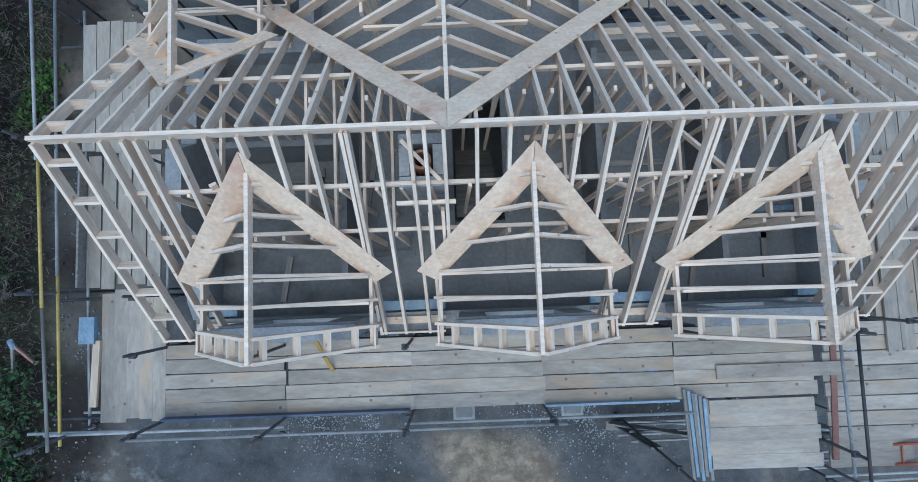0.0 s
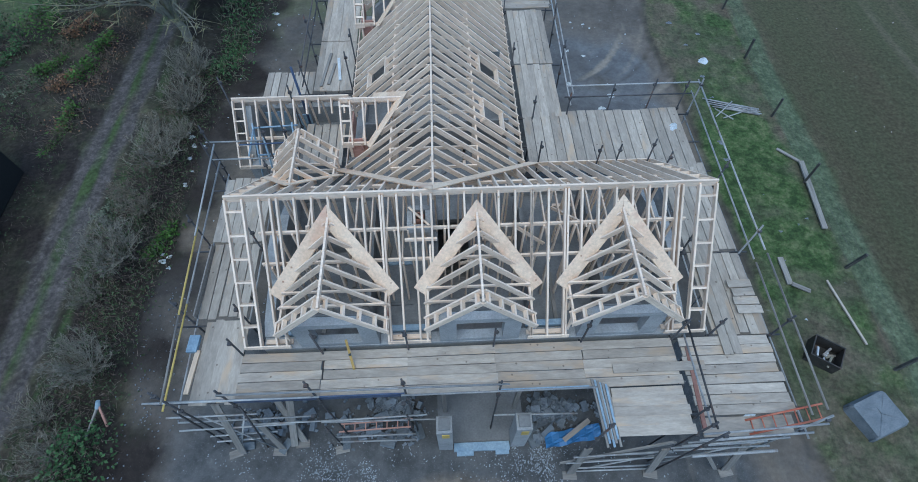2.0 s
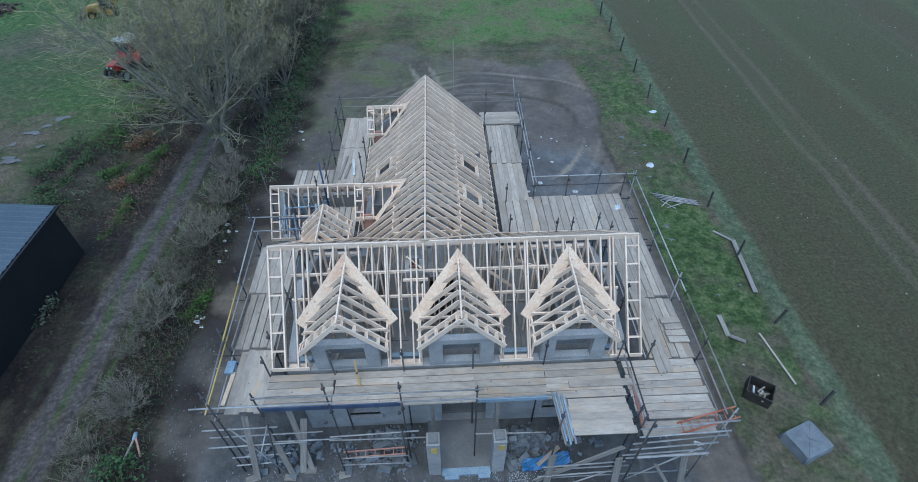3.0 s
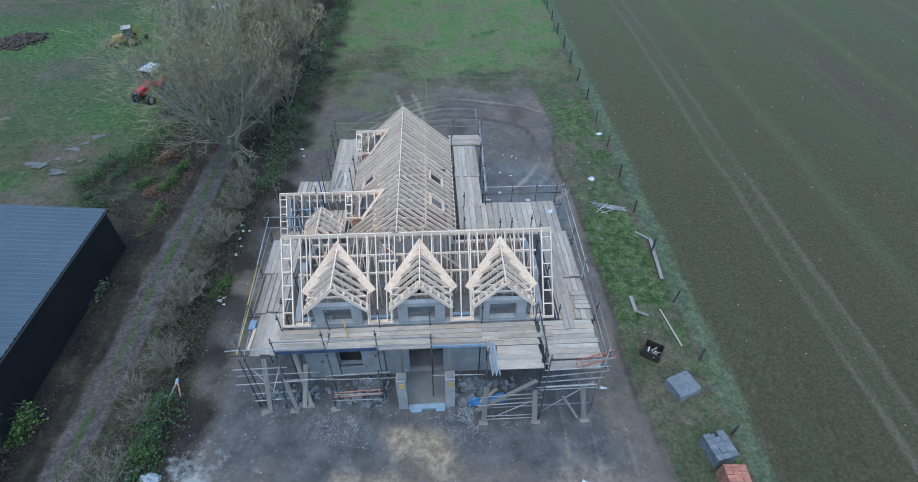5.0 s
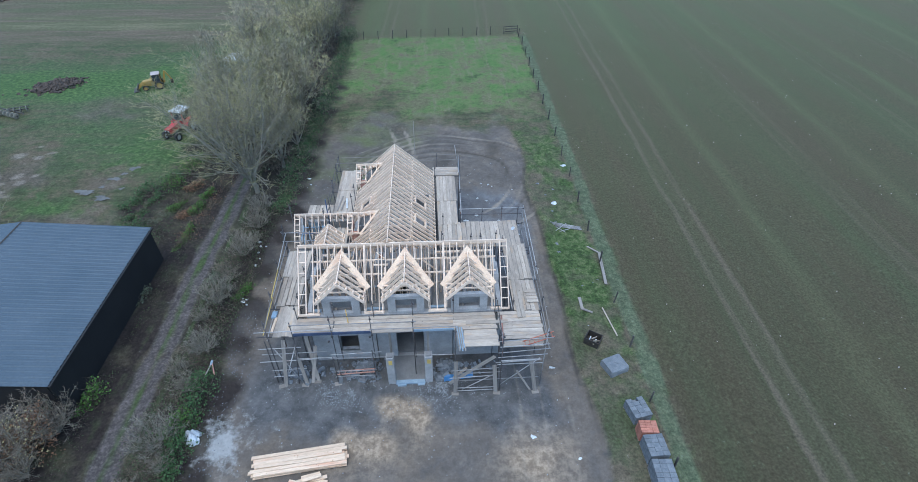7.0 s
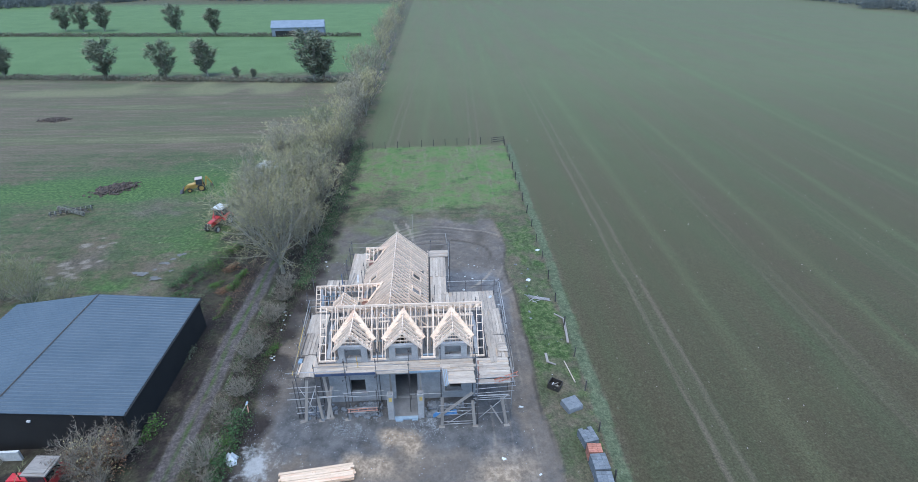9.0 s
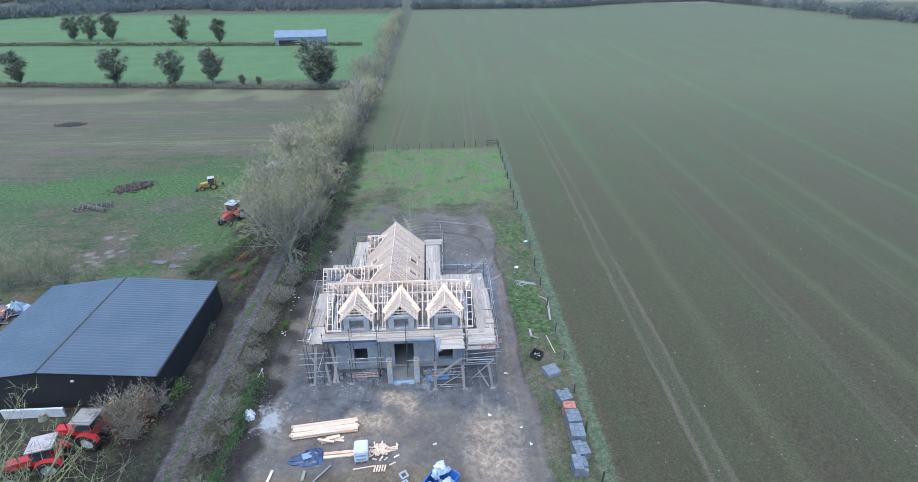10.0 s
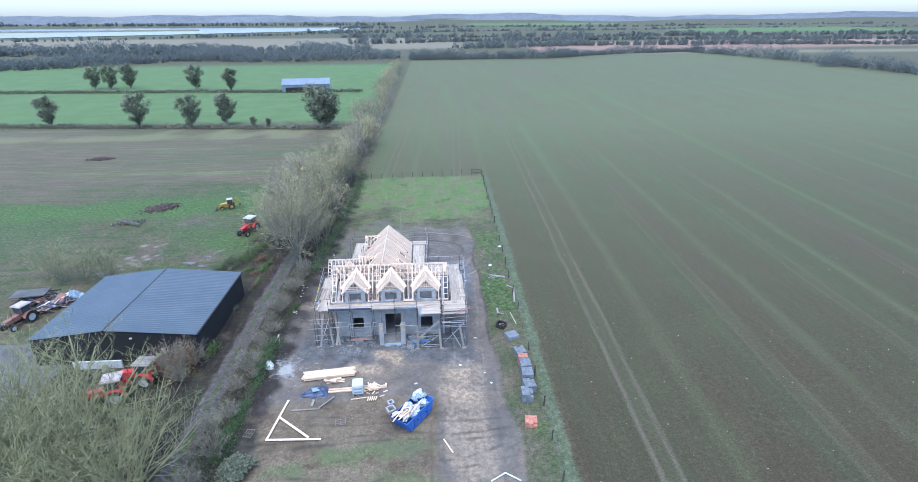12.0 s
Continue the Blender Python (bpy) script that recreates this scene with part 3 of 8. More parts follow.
def ground_material():
    m, nt, bs = nodes_of("ground_cover")
    tc = nt.nodes.new("ShaderNodeTexCoord")
    v = tc.outputs["Object"]

    def mask(name, breakup=None, hard=0.5):
        a = nt.nodes.new("ShaderNodeAttribute")
        a.attribute_name = name
        f = a.outputs["Fac"]
        if breakup is None:
            return f
        s = math_node(nt, "ADD", f, math_node(nt, "MULTIPLY", math_node(nt, "SUBTRACT", breakup, 0.5), hard))
        return ramp(nt, s, [(0.25, (0, 0, 0)), (0.75, (1, 1, 1))])

    mp = nt.nodes.new("ShaderNodeMapping")
    mp.inputs["Scale"].default_value = (1.0, 0.055, 1.0)
    nt.links.new(v, mp.inputs["Vector"])
    rows = noise_node(nt, mp.outputs["Vector"], 0.16, 7.0, 0.62)
    rows2 = noise_node(nt, mp.outputs["Vector"], 1.5, 4.0, 0.6)
    mp2 = nt.nodes.new("ShaderNodeMapping")
    mp2.inputs["Scale"].default_value = (0.10, 1.0, 1.0)
    nt.links.new(v, mp2.inputs["Vector"])
    across = noise_node(nt, mp2.outputs["Vector"], 0.11, 6.0, 0.6)
    big = noise_node(nt, v, 0.10, 6.0, 0.6)
    mottle = noise_node(nt, v, 0.33, 9.0, 0.72)
    mid = noise_node(nt, v, 0.9, 6.0, 0.62)
    fine = noise_node(nt, v, 7.0, 5.0, 0.68)
    grit = noise_node(nt, v, 26.0, 3.0, 0.7)
    def cut(f, lo, hi, top=1.0):
        return ramp(nt, f, [(lo, (0, 0, 0)), (hi, (top, top, top))])

    def mul(a, b):
        return math_node(nt, "MULTIPLY", a, b)

    lines = noise_node(nt, mp2.outputs["Vector"], 1.1, 5.0, 0.65)
    tuft = noise_node(nt, v, 2.4, 5.0, 0.7)
    patch = noise_node(nt, v, 0.24, 3.0, 0.5)
    patch2 = noise_node(nt, v, 0.75, 3.0, 0.55)
    # rough pasture: patchy green and worn brown, paler stubble bands farther off
    grass = ramp(nt, mottle, [(0.36, (0.058, 0.072, 0.036)), (0.46, (0.090, 0.115, 0.052)), (0.53, (0.125, 0.118, 0.066)), (0.60, (0.165, 0.130, 0.095))])
    grass = mixc(nt, cut(across, 0.47, 0.58, 0.75), grass, (0.150, 0.116, 0.084))
    grass = mixc(nt, cut(mid, 0.54, 0.62, 0.5), grass, (0.075, 0.130, 0.046))
    grass = mixc(nt, cut(lines, 0.50, 0.60, 0.6), grass, (0.060, 0.062, 0.036))
    grass = mixc(nt, cut(patch, 0.46, 0.60, 0.7), grass, (0.142, 0.108, 0.076))
    grass = mixc(nt, cut(patch2, 0.50, 0.64, 0.55), grass, (0.066, 0.082, 0.036))
    stub = ramp(nt, across, [(0.36, (0.120, 0.130, 0.068)), (0.45, (0.150, 0.118, 0.080)), (0.53, (0.165, 0.125, 0.090)), (0.60, (0.135, 0.132, 0.070)), (0.68, (0.20, 0.175, 0.105))])
    stub = mixc(nt, cut(lines, 0.47, 0.58, 0.6), stub, (0.100, 0.112, 0.058))
    stub = mixc(nt, ramp(nt, lines, [(0.36, (0.5, 0.5, 0.5)), (0.46, (0, 0, 0))]), stub, (0.215, 0.175, 0.120))
    col = mixc(nt, mask("pink", across, 0.9), grass, stub)
    col = mixc(nt, mul(mask("yellow", across, 0.8), 0.8), col, (0.205, 0.195, 0.105))
    col = mixc(nt, mul(mask("pgreen", lines, 1.6), 0.75), col, ramp(nt, tuft, [(0.40, (0.062, 0.104, 0.042)), (0.60, (0.100, 0.145, 0.058))]))
    col = mixc(nt, mul(mask("lush", patch2, 1.2), 0.75), col, ramp(nt, tuft, [(0.40, (0.060, 0.125, 0.038)), (0.60, (0.105, 0.165, 0.052))]))
    col = mixc(nt, 1.0, col, (0.75, 0.77, 0.75), "MULTIPLY")
    col = mixc(nt, mul(mask("worn", mid, 1.0), 0.7), col, ramp(nt, mottle, [(0.40, (0.080, 0.066, 0.052)), (0.60, (0.135, 0.112, 0.088))]))
    col = mixc(nt, mul(mask("wheel", fine, 0.5), 0.8), col, (0.205, 0.175, 0.140))
    # bright lawn and far meadows
    lawn = ramp(nt, big, [(0.38, (0.082, 0.138, 0.052)), (0.62, (0.104, 0.165, 0.064))])
    lawn = mixc(nt, cut(fine, 0.45, 0.65, 0.5), lawn, (0.108, 0.150, 0.060))
    scruff = ramp(nt, mottle, [(0.36, (0.074, 0.128, 0.040)), (0.46, (0.105, 0.152, 0.056)), (0.54, (0.135, 0.148, 0.070)), (0.62, (0.135, 0.112, 0.074))])
    scruff = mixc(nt, cut(tuft, 0.50, 0.62, 0.7), scruff, (0.068, 0.108, 0.034))
    scruff = mixc(nt, cut(rows2, 0.54, 0.62, 0.5), scruff, (0.165, 0.150, 0.095))
    scruff = mixc(nt, cut(patch2, 0.46, 0.62, 0.6), scruff, (0.078, 0.152, 0.040))
    scruff = mixc(nt, cut(patch, 0.50, 0.62, 0.7), scruff, (0.128, 0.110, 0.070))
    lawn = mixc(nt, cut(mask("nearness"), 0.02, 0.2), lawn, scruff)
    col = mixc(nt, mask("lawn", mottle, 2.6), col, lawn)
    verge = ramp(nt, mottle, [(0.40, (0.068, 0.078, 0.040)), (0.50, (0.088, 0.086, 0.052)), (0.60, (0.118, 0.098, 0.068))])
    col = mixc(nt, mask("verge", mid, 0.5), col, verge)
    vivid = ramp(nt, tuft, [(0.40, (0.040, 0.069, 0.022)), (0.50, (0.060, 0.097, 0.030)), (0.62, (0.098, 0.116, 0.050))])
    col = mixc(nt, mul(mask("green", patch2, 1.9), 0.9), col, vivid)
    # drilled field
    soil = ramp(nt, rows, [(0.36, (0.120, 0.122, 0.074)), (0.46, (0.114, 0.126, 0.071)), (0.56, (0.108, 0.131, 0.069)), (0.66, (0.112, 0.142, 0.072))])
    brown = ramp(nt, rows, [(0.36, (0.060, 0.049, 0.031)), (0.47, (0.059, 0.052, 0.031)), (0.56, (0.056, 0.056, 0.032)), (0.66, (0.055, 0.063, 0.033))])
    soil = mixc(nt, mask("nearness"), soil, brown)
    soil = mixc(nt, cut(rows2, 0.47, 0.62, 0.16), soil, (0.098, 0.083, 0.056))
    soil = mixc(nt, cut(big, 0.50, 0.62, 0.15), soil, (0.084, 0.096, 0.047))
    soil = mixc(nt, cut(tuft, 0.54, 0.66, 0.4), soil, (0.072, 0.082, 0.044))
    # wheel marks of the drill, in pairs
    sep = nt.nodes.new("ShaderNodeSeparateXYZ")
    nt.links.new(v, sep.inputs[0])
    bent = mul(math_node(nt, "SUBTRACT", big, 0.5), 0.6)
    across_x = math_node(nt, "ADD", math_node(nt, "SUBTRACT", sep.outputs[0], mul(sep.outputs[1], 0.047)), bent)
    u = math_node(nt, "MODULO", math_node(nt, "ADD", across_x, 123.85), 14.5)
    marks = None
    for c in (1.0, 2.45):
        d = math_node(nt, "ABSOLUTE", math_node(nt, "SUBTRACT", u, c))
        f = ramp(nt, d, [(0.10, (1, 1, 1)), (0.34, (0, 0, 0))])
        marks = f if marks is None else math_node(nt, "MAXIMUM", marks, f)
    first_pair = ramp(nt, math_node(nt, "DIVIDE", across_x, 100.0), [(0.27, (1, 1, 1)), (0.30, (0.35, 0.35, 0.35))])
    worn = mul(mul(cut(rows2, 0.30, 0.52), first_pair), math_node(nt, "ADD", mul(mask("nearness"), 0.65), 0.25))
    soil = mixc(nt, 1.0, soil, (0.98, 0.92, 0.88), "MULTIPLY")
    soil = mixc(nt, mul(mul(marks, worn), 0.6), soil, (0.150, 0.120, 0.088))
    near_mark = math_node(nt, "ABSOLUTE", math_node(nt, "SUBTRACT", u, 1.8))
    soil = mixc(nt, mul(ramp(nt, near_mark, [(0.35, (1, 1, 1)), (0.75, (0, 0, 0))]), mul(mask("nearness"), 0.35)), soil, (0.085, 0.078, 0.046))
    for c, w, wd in ((7.2, 0.3, 1.3),):
        d = math_node(nt, "ABSOLUTE", math_node(nt, "SUBTRACT", u, c))
        f = ramp(nt, math_node(nt, "DIVIDE", d, wd), [(0.1, (w, w, w)), (0.9, (0, 0, 0))])
        soil = mixc(nt, mul(f, cut(rows, 0.36, 0.54)), soil, (0.116, 0.136, 0.066))
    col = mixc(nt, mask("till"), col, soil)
    col = mixc(nt, mul(mask("margin", mid, 0.5), 0.85), col, ramp(nt, tuft, [(0.40, (0.084, 0.106, 0.060)), (0.60, (0.104, 0.124, 0.072))]))
    col = mixc(nt, mask("dry", big, 0.4), col, (0.185, 0.160, 0.110))
    col = mixc(nt, mask("brown", big, 0.3), col, (0.24, 0.155, 0.115))
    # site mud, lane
    # soil tone with the hedge's shade put into it
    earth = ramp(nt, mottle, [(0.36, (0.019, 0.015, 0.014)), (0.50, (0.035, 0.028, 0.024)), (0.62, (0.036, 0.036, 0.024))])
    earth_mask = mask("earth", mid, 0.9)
    mud = ramp(nt, mottle, [(0.34, (0.084, 0.073, 0.063)), (0.47, (0.120, 0.104, 0.089)), (0.56, (0.146, 0.125, 0.105)), (0.66, (0.176, 0.150, 0.125))])
    mud = mixc(nt, cut(big, 0.47, 0.60, 0.75), mud, (0.175, 0.138, 0.102))
    mud = mixc(nt, cut(mid, 0.55, 0.66, 0.6), mud, (0.085, 0.083, 0.080))
    mud = mixc(nt, cut(patch2, 0.48, 0.62, 0.6), mud, (0.105, 0.092, 0.080))
    mudm = mask("mud", mid, 0.6)
    col = mixc(nt, mudm, col, mud)
    hard = ramp(nt, mid, [(0.36, (0.066, 0.065, 0.064)), (0.50, (0.094, 0.092, 0.090)), (0.64, (0.128, 0.123, 0.118))])
    hard = mixc(nt, cut(grit, 0.58, 0.65, 0.4), hard, (0.19, 0.19, 0.19))
    col = mixc(nt, mask("hardcore", mottle, 0.9), col, hard)
    gravel = ramp(nt, mid, [(0.36, (0.098, 0.100, 0.106)), (0.50, (0.130, 0.132, 0.138)), (0.64, (0.165, 0.165, 0.168))])
    col = mixc(nt, mul(mask("gravel", mottle, 0.9), 0.8), col, gravel)
    front = ramp(nt, mottle, [(0.38, (0.092, 0.070, 0.047)), (0.50, (0.138, 0.108, 0.074)), (0.62, (0.170, 0.138, 0.094))])
    col = mixc(nt, mask("front", mid, 0.5), col, front)
    col = mixc(nt, mask("fgreen", mottle, 1.2), col, (0.108, 0.118, 0.060))
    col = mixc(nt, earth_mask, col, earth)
    col = mixc(nt, mul(mask("edge_green", mid, 0.9), 0.8), col, (0.062, 0.090, 0.034))
    lane = ramp(nt, mid, [(0.38, (0.071, 0.062, 0.058)), (0.62, (0.096, 0.084, 0.079))])
    lane = mixc(nt, cut(fine, 0.5, 0.66, 0.5), lane, (0.118, 0.103, 0.093))
    col = mixc(nt, mask("lane", mid, 0.7), col, lane)
    col = mixc(nt, mul(mask("pale", patch2, 0.4), 0.72), col, mixc(nt, cut(tuft, 0.42, 0.6), (0.25, 0.185, 0.125), (0.41, 0.315, 0.215)))
    col = mixc(nt, mul(cut(patch, 0.52, 0.62, 0.4), mudm), col, (0.092, 0.084, 0.076))
    col = mixc(nt, mul(mask("chalk", tuft, 1.6), 0.8), col, (0.33, 0.33, 0.315))
    col = mixc(nt, mul(mask("rut", mid, 0.5), 0.85), col, (0.262, 0.222, 0.176))
    col = mixc(nt, mul(mask("dark", fine, 0.7), 0.7), col, (0.058, 0.050, 0.040))
    # stones and grain
    stones = ramp(nt, grit, [(0.62, (0, 0, 0)), (0.68, (1, 1, 1))])
    col = mixc(nt, mul(stones, mul(mudm, 0.08)), col, (0.28, 0.27, 0.25))
    clump = ramp(nt, tuft, [(0.34, (0.66, 0.66, 0.66)), (0.66, (1.30, 1.30, 1.30))])
    turf = math_node(nt, "SUBTRACT", math_node(nt, "SUBTRACT", 0.8, mul(mudm, 0.4)), mul(mask("till"), 0.55))
    col = mixc(nt, turf, col, clump, "MULTIPLY")
    grain = ramp(nt, fine, [(0.32, (0.58, 0.58, 0.58)), (0.68, (1.34, 1.34, 1.34))])
    col = mixc(nt, math_node(nt, "SUBTRACT", 0.9, mul(mudm, 0.62)), col, grain, "MULTIPLY")
    nt.links.new(col, bs.inputs["Base Color"])
    bs.inputs["Roughness"].default_value = 0.93
    bs.inputs["Specular IOR Level"].default_value = 0.16
    # sheen for the soft down of grass and seedlings, also lightens far ground like haze
    bs.inputs["Sheen Weight"].default_value, bs.inputs["Sheen Roughness"].default_value = 0.022, 0.5
    bs.inputs["Sheen Tint"].default_value = (0.90, 0.92, 0.62, 1)
    bump(nt, bs, fine, 0.35, 0.05)
    return m


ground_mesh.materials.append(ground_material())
ground = new("ground", ground_mesh)
tagged(ground, "muddy building plot, farm lane, drilled field and green pasture", "ground", kind="structure")
PLACED[ground] = Matrix()


# ---- house ----
RZ, RK, RB, XL, XR = 6.79, 1.058, 0.89, -4.88, 6.78      # main ridge height, front and rear pitch, gable ends of the roof
WZ, WK, WEND = 6.52, 0.89, 11.6              # wing ridge height, pitch, rear end
EAVE, EAVE_B = 2.62, 3.02
RW, RD = 0.046, 0.145                           # rafter section

house = thing("house", "half-built block house with open pale timber roof frame", "house")


def wall_with_openings(name, lo, hi, z0, z1, y0, y1, holes, label=""):
    """A wall along x from lo to hi, y0 to y1 thick, with rectangular holes (x0, x1, z0, z1)."""
    xs = sorted({lo, hi, *[h[0] for h in holes], *[h[1] for h in holes]})
    zs = sorted({z0, z1, *[h[2] for h in holes], *[h[3] for h in holes]})

    def solid(i, k):
        if not (0 <= i < len(xs) - 1 and 0 <= k < len(zs) - 1):
            return False
        x, z = (xs[i] + xs[i + 1]) / 2, (zs[k] + zs[k + 1]) / 2
        return not any(h[0] < x < h[1] and h[2] < z < h[3] for h in holes)

    q = Soup()
    for i in range(len(xs) - 1):
        for k in range(len(zs) - 1):
            if not solid(i, k):
                continue
            a, b, c, d = xs[i], xs[i + 1], zs[k], zs[k + 1]
            q.face((a, y0, c), (b, y0, c), (b, y0, d), (a, y0, d)).face((a, y1, c), (a, y1, d), (b, y1, d), (b, y1, c))
            for on, e in ((solid(i - 1, k), ((a, c), (a, d))), (solid(i + 1, k), ((b, c), (b, d))), (solid(i, k - 1), ((a, c), (b, c))), (solid(i, k + 1), ((a, d), (b, d)))):
                if not on:
                    (xa, za), (xb, zb) = e
                    q.face((xa, y0, za), (xb, y0, zb), (xb, y1, zb), (xa, y1, za))
    s = q.mesh(name, BLOCK)
    bm = bmesh.new()
    bm.from_mesh(s)
    bmesh.ops.remove_doubles(bm, verts=bm.verts, dist=1e-4)
    bmesh.ops.recalc_face_normals(bm, faces=bm.faces)
    bm.to_mesh(s)
    bm.free()
    return part(name, s, None, house, label)


front = wall_with_openings("front_wall", -4.45, 6.35, -0.1, 3.82, -2.62, -2.32, [(-2.95, -1.87, 0.8, 2.1), (0.32, 1.9, 0.0, 2.45), (3.92, 5.12, 0.72, 1.98)], "grey concrete block front wall")
rear_l = wall_with_openings("rear_wall", -4.45, -2.62, -0.1, 3.82, 2.32, 2.62, [])
rear_r = wall_with_openings("rear_wall", 2.62, 6.35, -0.1, 3.82, 2.32, 2.62, [(3.6, 4.8, 0.8, 2.1)])
for x0, x1 in ((-4.45, -4.2), (6.1, 6.35)):
    z = lambda y: RZ - 0.24 - RK * abs(y)
    s = Soup().prism([(-2.318, -0.1), (2.318, -0.1), (2.318, 3.9), (1.2, 4.3), (0.6, 4.3), (0.4, 4.75), (-0.7, 4.75), (-0.9, 4.3), (-2.0, 4.1), (-2.318, 3.9)], "x", x0, x1)
    part("gable_wall", s, BLOCK, house, "blue-grey concrete block gable wall")
for x0, x1 in ((-2.62, -2.36), (2.36, 2.62)):
    s = Soup().box(((x0 + x1) / 2, 6.75, 1.86), (x1 - x0, 8.86, 3.92))
    part("wing_wall", s, BLOCK, house)
z = lambda x: WZ - 0.24 - WK * abs(x)
part("wing_gable_wall", Soup().prism([(-2.355, -0.1), (2.355, -0.1), (2.355, z(2.355)), (0, z(0)), (-2.355, z(2.355))], "y", 10.93, 11.18), BLOCK, house)
# floors: ground slab, first floor with a stair opening
part("ground_slab", Soup().box((0.95, 0, 0.02), (10.5, 4.6, 0.16)).box((0, 6.6, 0.02), (4.7, 8.6, 0.16)), SLAB, house)
for x0, x1, y0, y1 in ((-4.2, 0.02, -2.32, 2.32), (0.92, 6.1, -2.32, 2.32), (0.02, 0.92, -2.32, -0.75), (0.02, 0.92, 1.5, 2.32), (-2.36, 2.36, 2.32, 10.93)):
    part("floor_panel", Soup().box(((x0 + x1) / 2, (y0 + y1) / 2, 3.25), (x1 - x0 - 0.004, y1 - y0 - 0.004, 0.22)), SLAB, house, "dusty grey concrete first floor")
for i in range(12):
    part("stair_tread", Soup().box((0.47, 1.35 - 0.17 * i, 0.2 + 0.26 * i), (0.84, 0.24, 0.05)), OLD_WOOD, house)
for x in (-1.75, 2.4, 4.3):
    part("partition", Soup().box((x, 0.1, 3.9), (0.1, 3.6, 1.1)), SLAB, house)
part("partition", Soup().box((-2.9, 0.5, 3.9), (2.2, 0.1, 1.1)), SLAB, house)
part("partition", Soup().box((0.1, 4.6, 3.9), (4.6, 0.1, 1.1)), SLAB, house)
part("partition", Soup().box((0.1, 8.0, 3.9), (4.6, 0.1, 1.1)), SLAB, house)

# chimney of blocks with a round clay flue
chim = part("chimney_core", Soup().box((-0.59, -0.25, 4.4), (0.1, 0.5, 2.1)).box((-0.15, -0.25, 4.4), (0.1, 0.5, 2.1)), BLOCK, house, "pale grey block chimney stack without a cap")
for k in range(12):
    zz = 3.36 + 0.225 * k
    for cx, cy, sx, sy in ((-0.37, 0.03, 0.58, 0.14), (-0.37, -0.53, 0.58, 0.14), (-0.59, -0.25, 0.14, 0.41), (-0.15, -0.25, 0.14, 0.41)):
        key = ("cb", sx)
        if key not in CACHE:
            CACHE[key] = Soup().box((0, 0, 0), (sx - 0.008, sy - 0.008, 0.215)).mesh("block", BLOCK)
        part("block", CACHE[key], None, chim, m=Matrix.Translation((cx, cy, zz + 0.108)))
fluering = Soup()
N = 20
for k in range(N):
    a0, a1 = 2 * math.pi * k / N, 2 * math.pi * (k + 1) / N
    P = lambda a, r, z: (-0.37 + r * math.cos(a), -0.25 + r * math.sin(a), z)
    fluering.face(P(a0, 0.13, 6.08), P(a1, 0.13, 6.08), P(a1, 0.095, 6.08), P(a0, 0.095, 6.08))
    fluering.face(P(a0, 0.13, 5.3), P(a1, 0.13, 5.3), P(a1, 0.13, 6.08), P(a0, 0.13, 6.08))
    fluering.face(P(a0, 0.095, 6.08), P(a1, 0.095, 6.08), P(a1, 0.095, 5.3), P(a0, 0.095, 5.3))
part("flue", fluering, TERRACOTTA, chim, "round terracotta flue")
beam("loose_batten", (-0.62, 0.0, 6.12), (-0.12, -0.55, 6.12), 0.05, 0.025, NEW_WOOD, house)


def up_of(k, dx, dy):
    return Vector((dx * k, dy * k, 1)).normalized()


def main_pt(x, u, side, drop=0.0):
    """A point of the main slope, u out from the ridge, drop below the rafters' top."""
    return Vector((x, side * u, RZ - (RK if side < 0 else RB) * u - drop))


# main roof: rafters every 0.4 m, left out where the dormers stand
ridge = part("ridge_beam", Soup().box((0, 0, 0), (XR - XL, 0.05, 0.2)), NEW_WOOD, house, "long pale ridge board of the main roof", Matrix.Translation(((XL + XR) / 2, 0, RZ - 0.09)))
DORM = ((-2.5, 1.25), (1.03, 1.25), (4.52, 1.25))
XS = [XL + 0.025 + 0.4 * i for i in range(30)]
for i, x in enumerate(XS):
    x = min(x, XR - 0.025)
    for side in (-1, 1):
        up = up_of(RK if side < 0 else RB, 0, side)
        lo = EAVE if side < 0 else EAVE_B
        if side < 0:
            for c, half in DORM:
                if abs(x - c) < half - 0.02:
                    lo = max(0.25, 0.17 + abs(x - c) * 1.09)
        elif abs(x) < 2.9:
            lo = 0.28 + abs(x) * 0.93
            if lo < 0.3:
                continue
        elif abs(x + 3.75) < 0.9:
            lo = 1.05 + abs(x + 3.75) * 1.1
        jit = rng.uniform(-0.012, 0.012)
        beam("rafter", main_pt(x + jit, 0.02, side, RD / 2), main_pt(x + jit * rng.uniform(-1, 1), lo, side, RD / 2), RW, RD, NEW_WOOD, ridge, up)
        # double rafters beside the dormers
for c, half in DORM:
    for sx in (-1, 1):
        x = c + sx * (half + 0.06)
        beam("rafter", main_pt(x, 0.02, -1, RD / 2), main_pt(x, EAVE, -1, RD / 2), RW, RD, NEW_WOOD, ridge, up_of(RK, 0, -1))
# gable ladders: short noggins between the two outer rafters
for x0 in (XL + 0.025, XR - 0.425):
    for side in (-1, 1):
        for u in np.arange(0.22, 2.6, 0.4):
            beam("noggin", main_pt(x0, u, side, 0.075), main_pt(x0 + 0.4, u, side, 0.075), RW, 0.12, NEW_WOOD, ridge, up_of(RK if side < 0 else RB, 0, side))
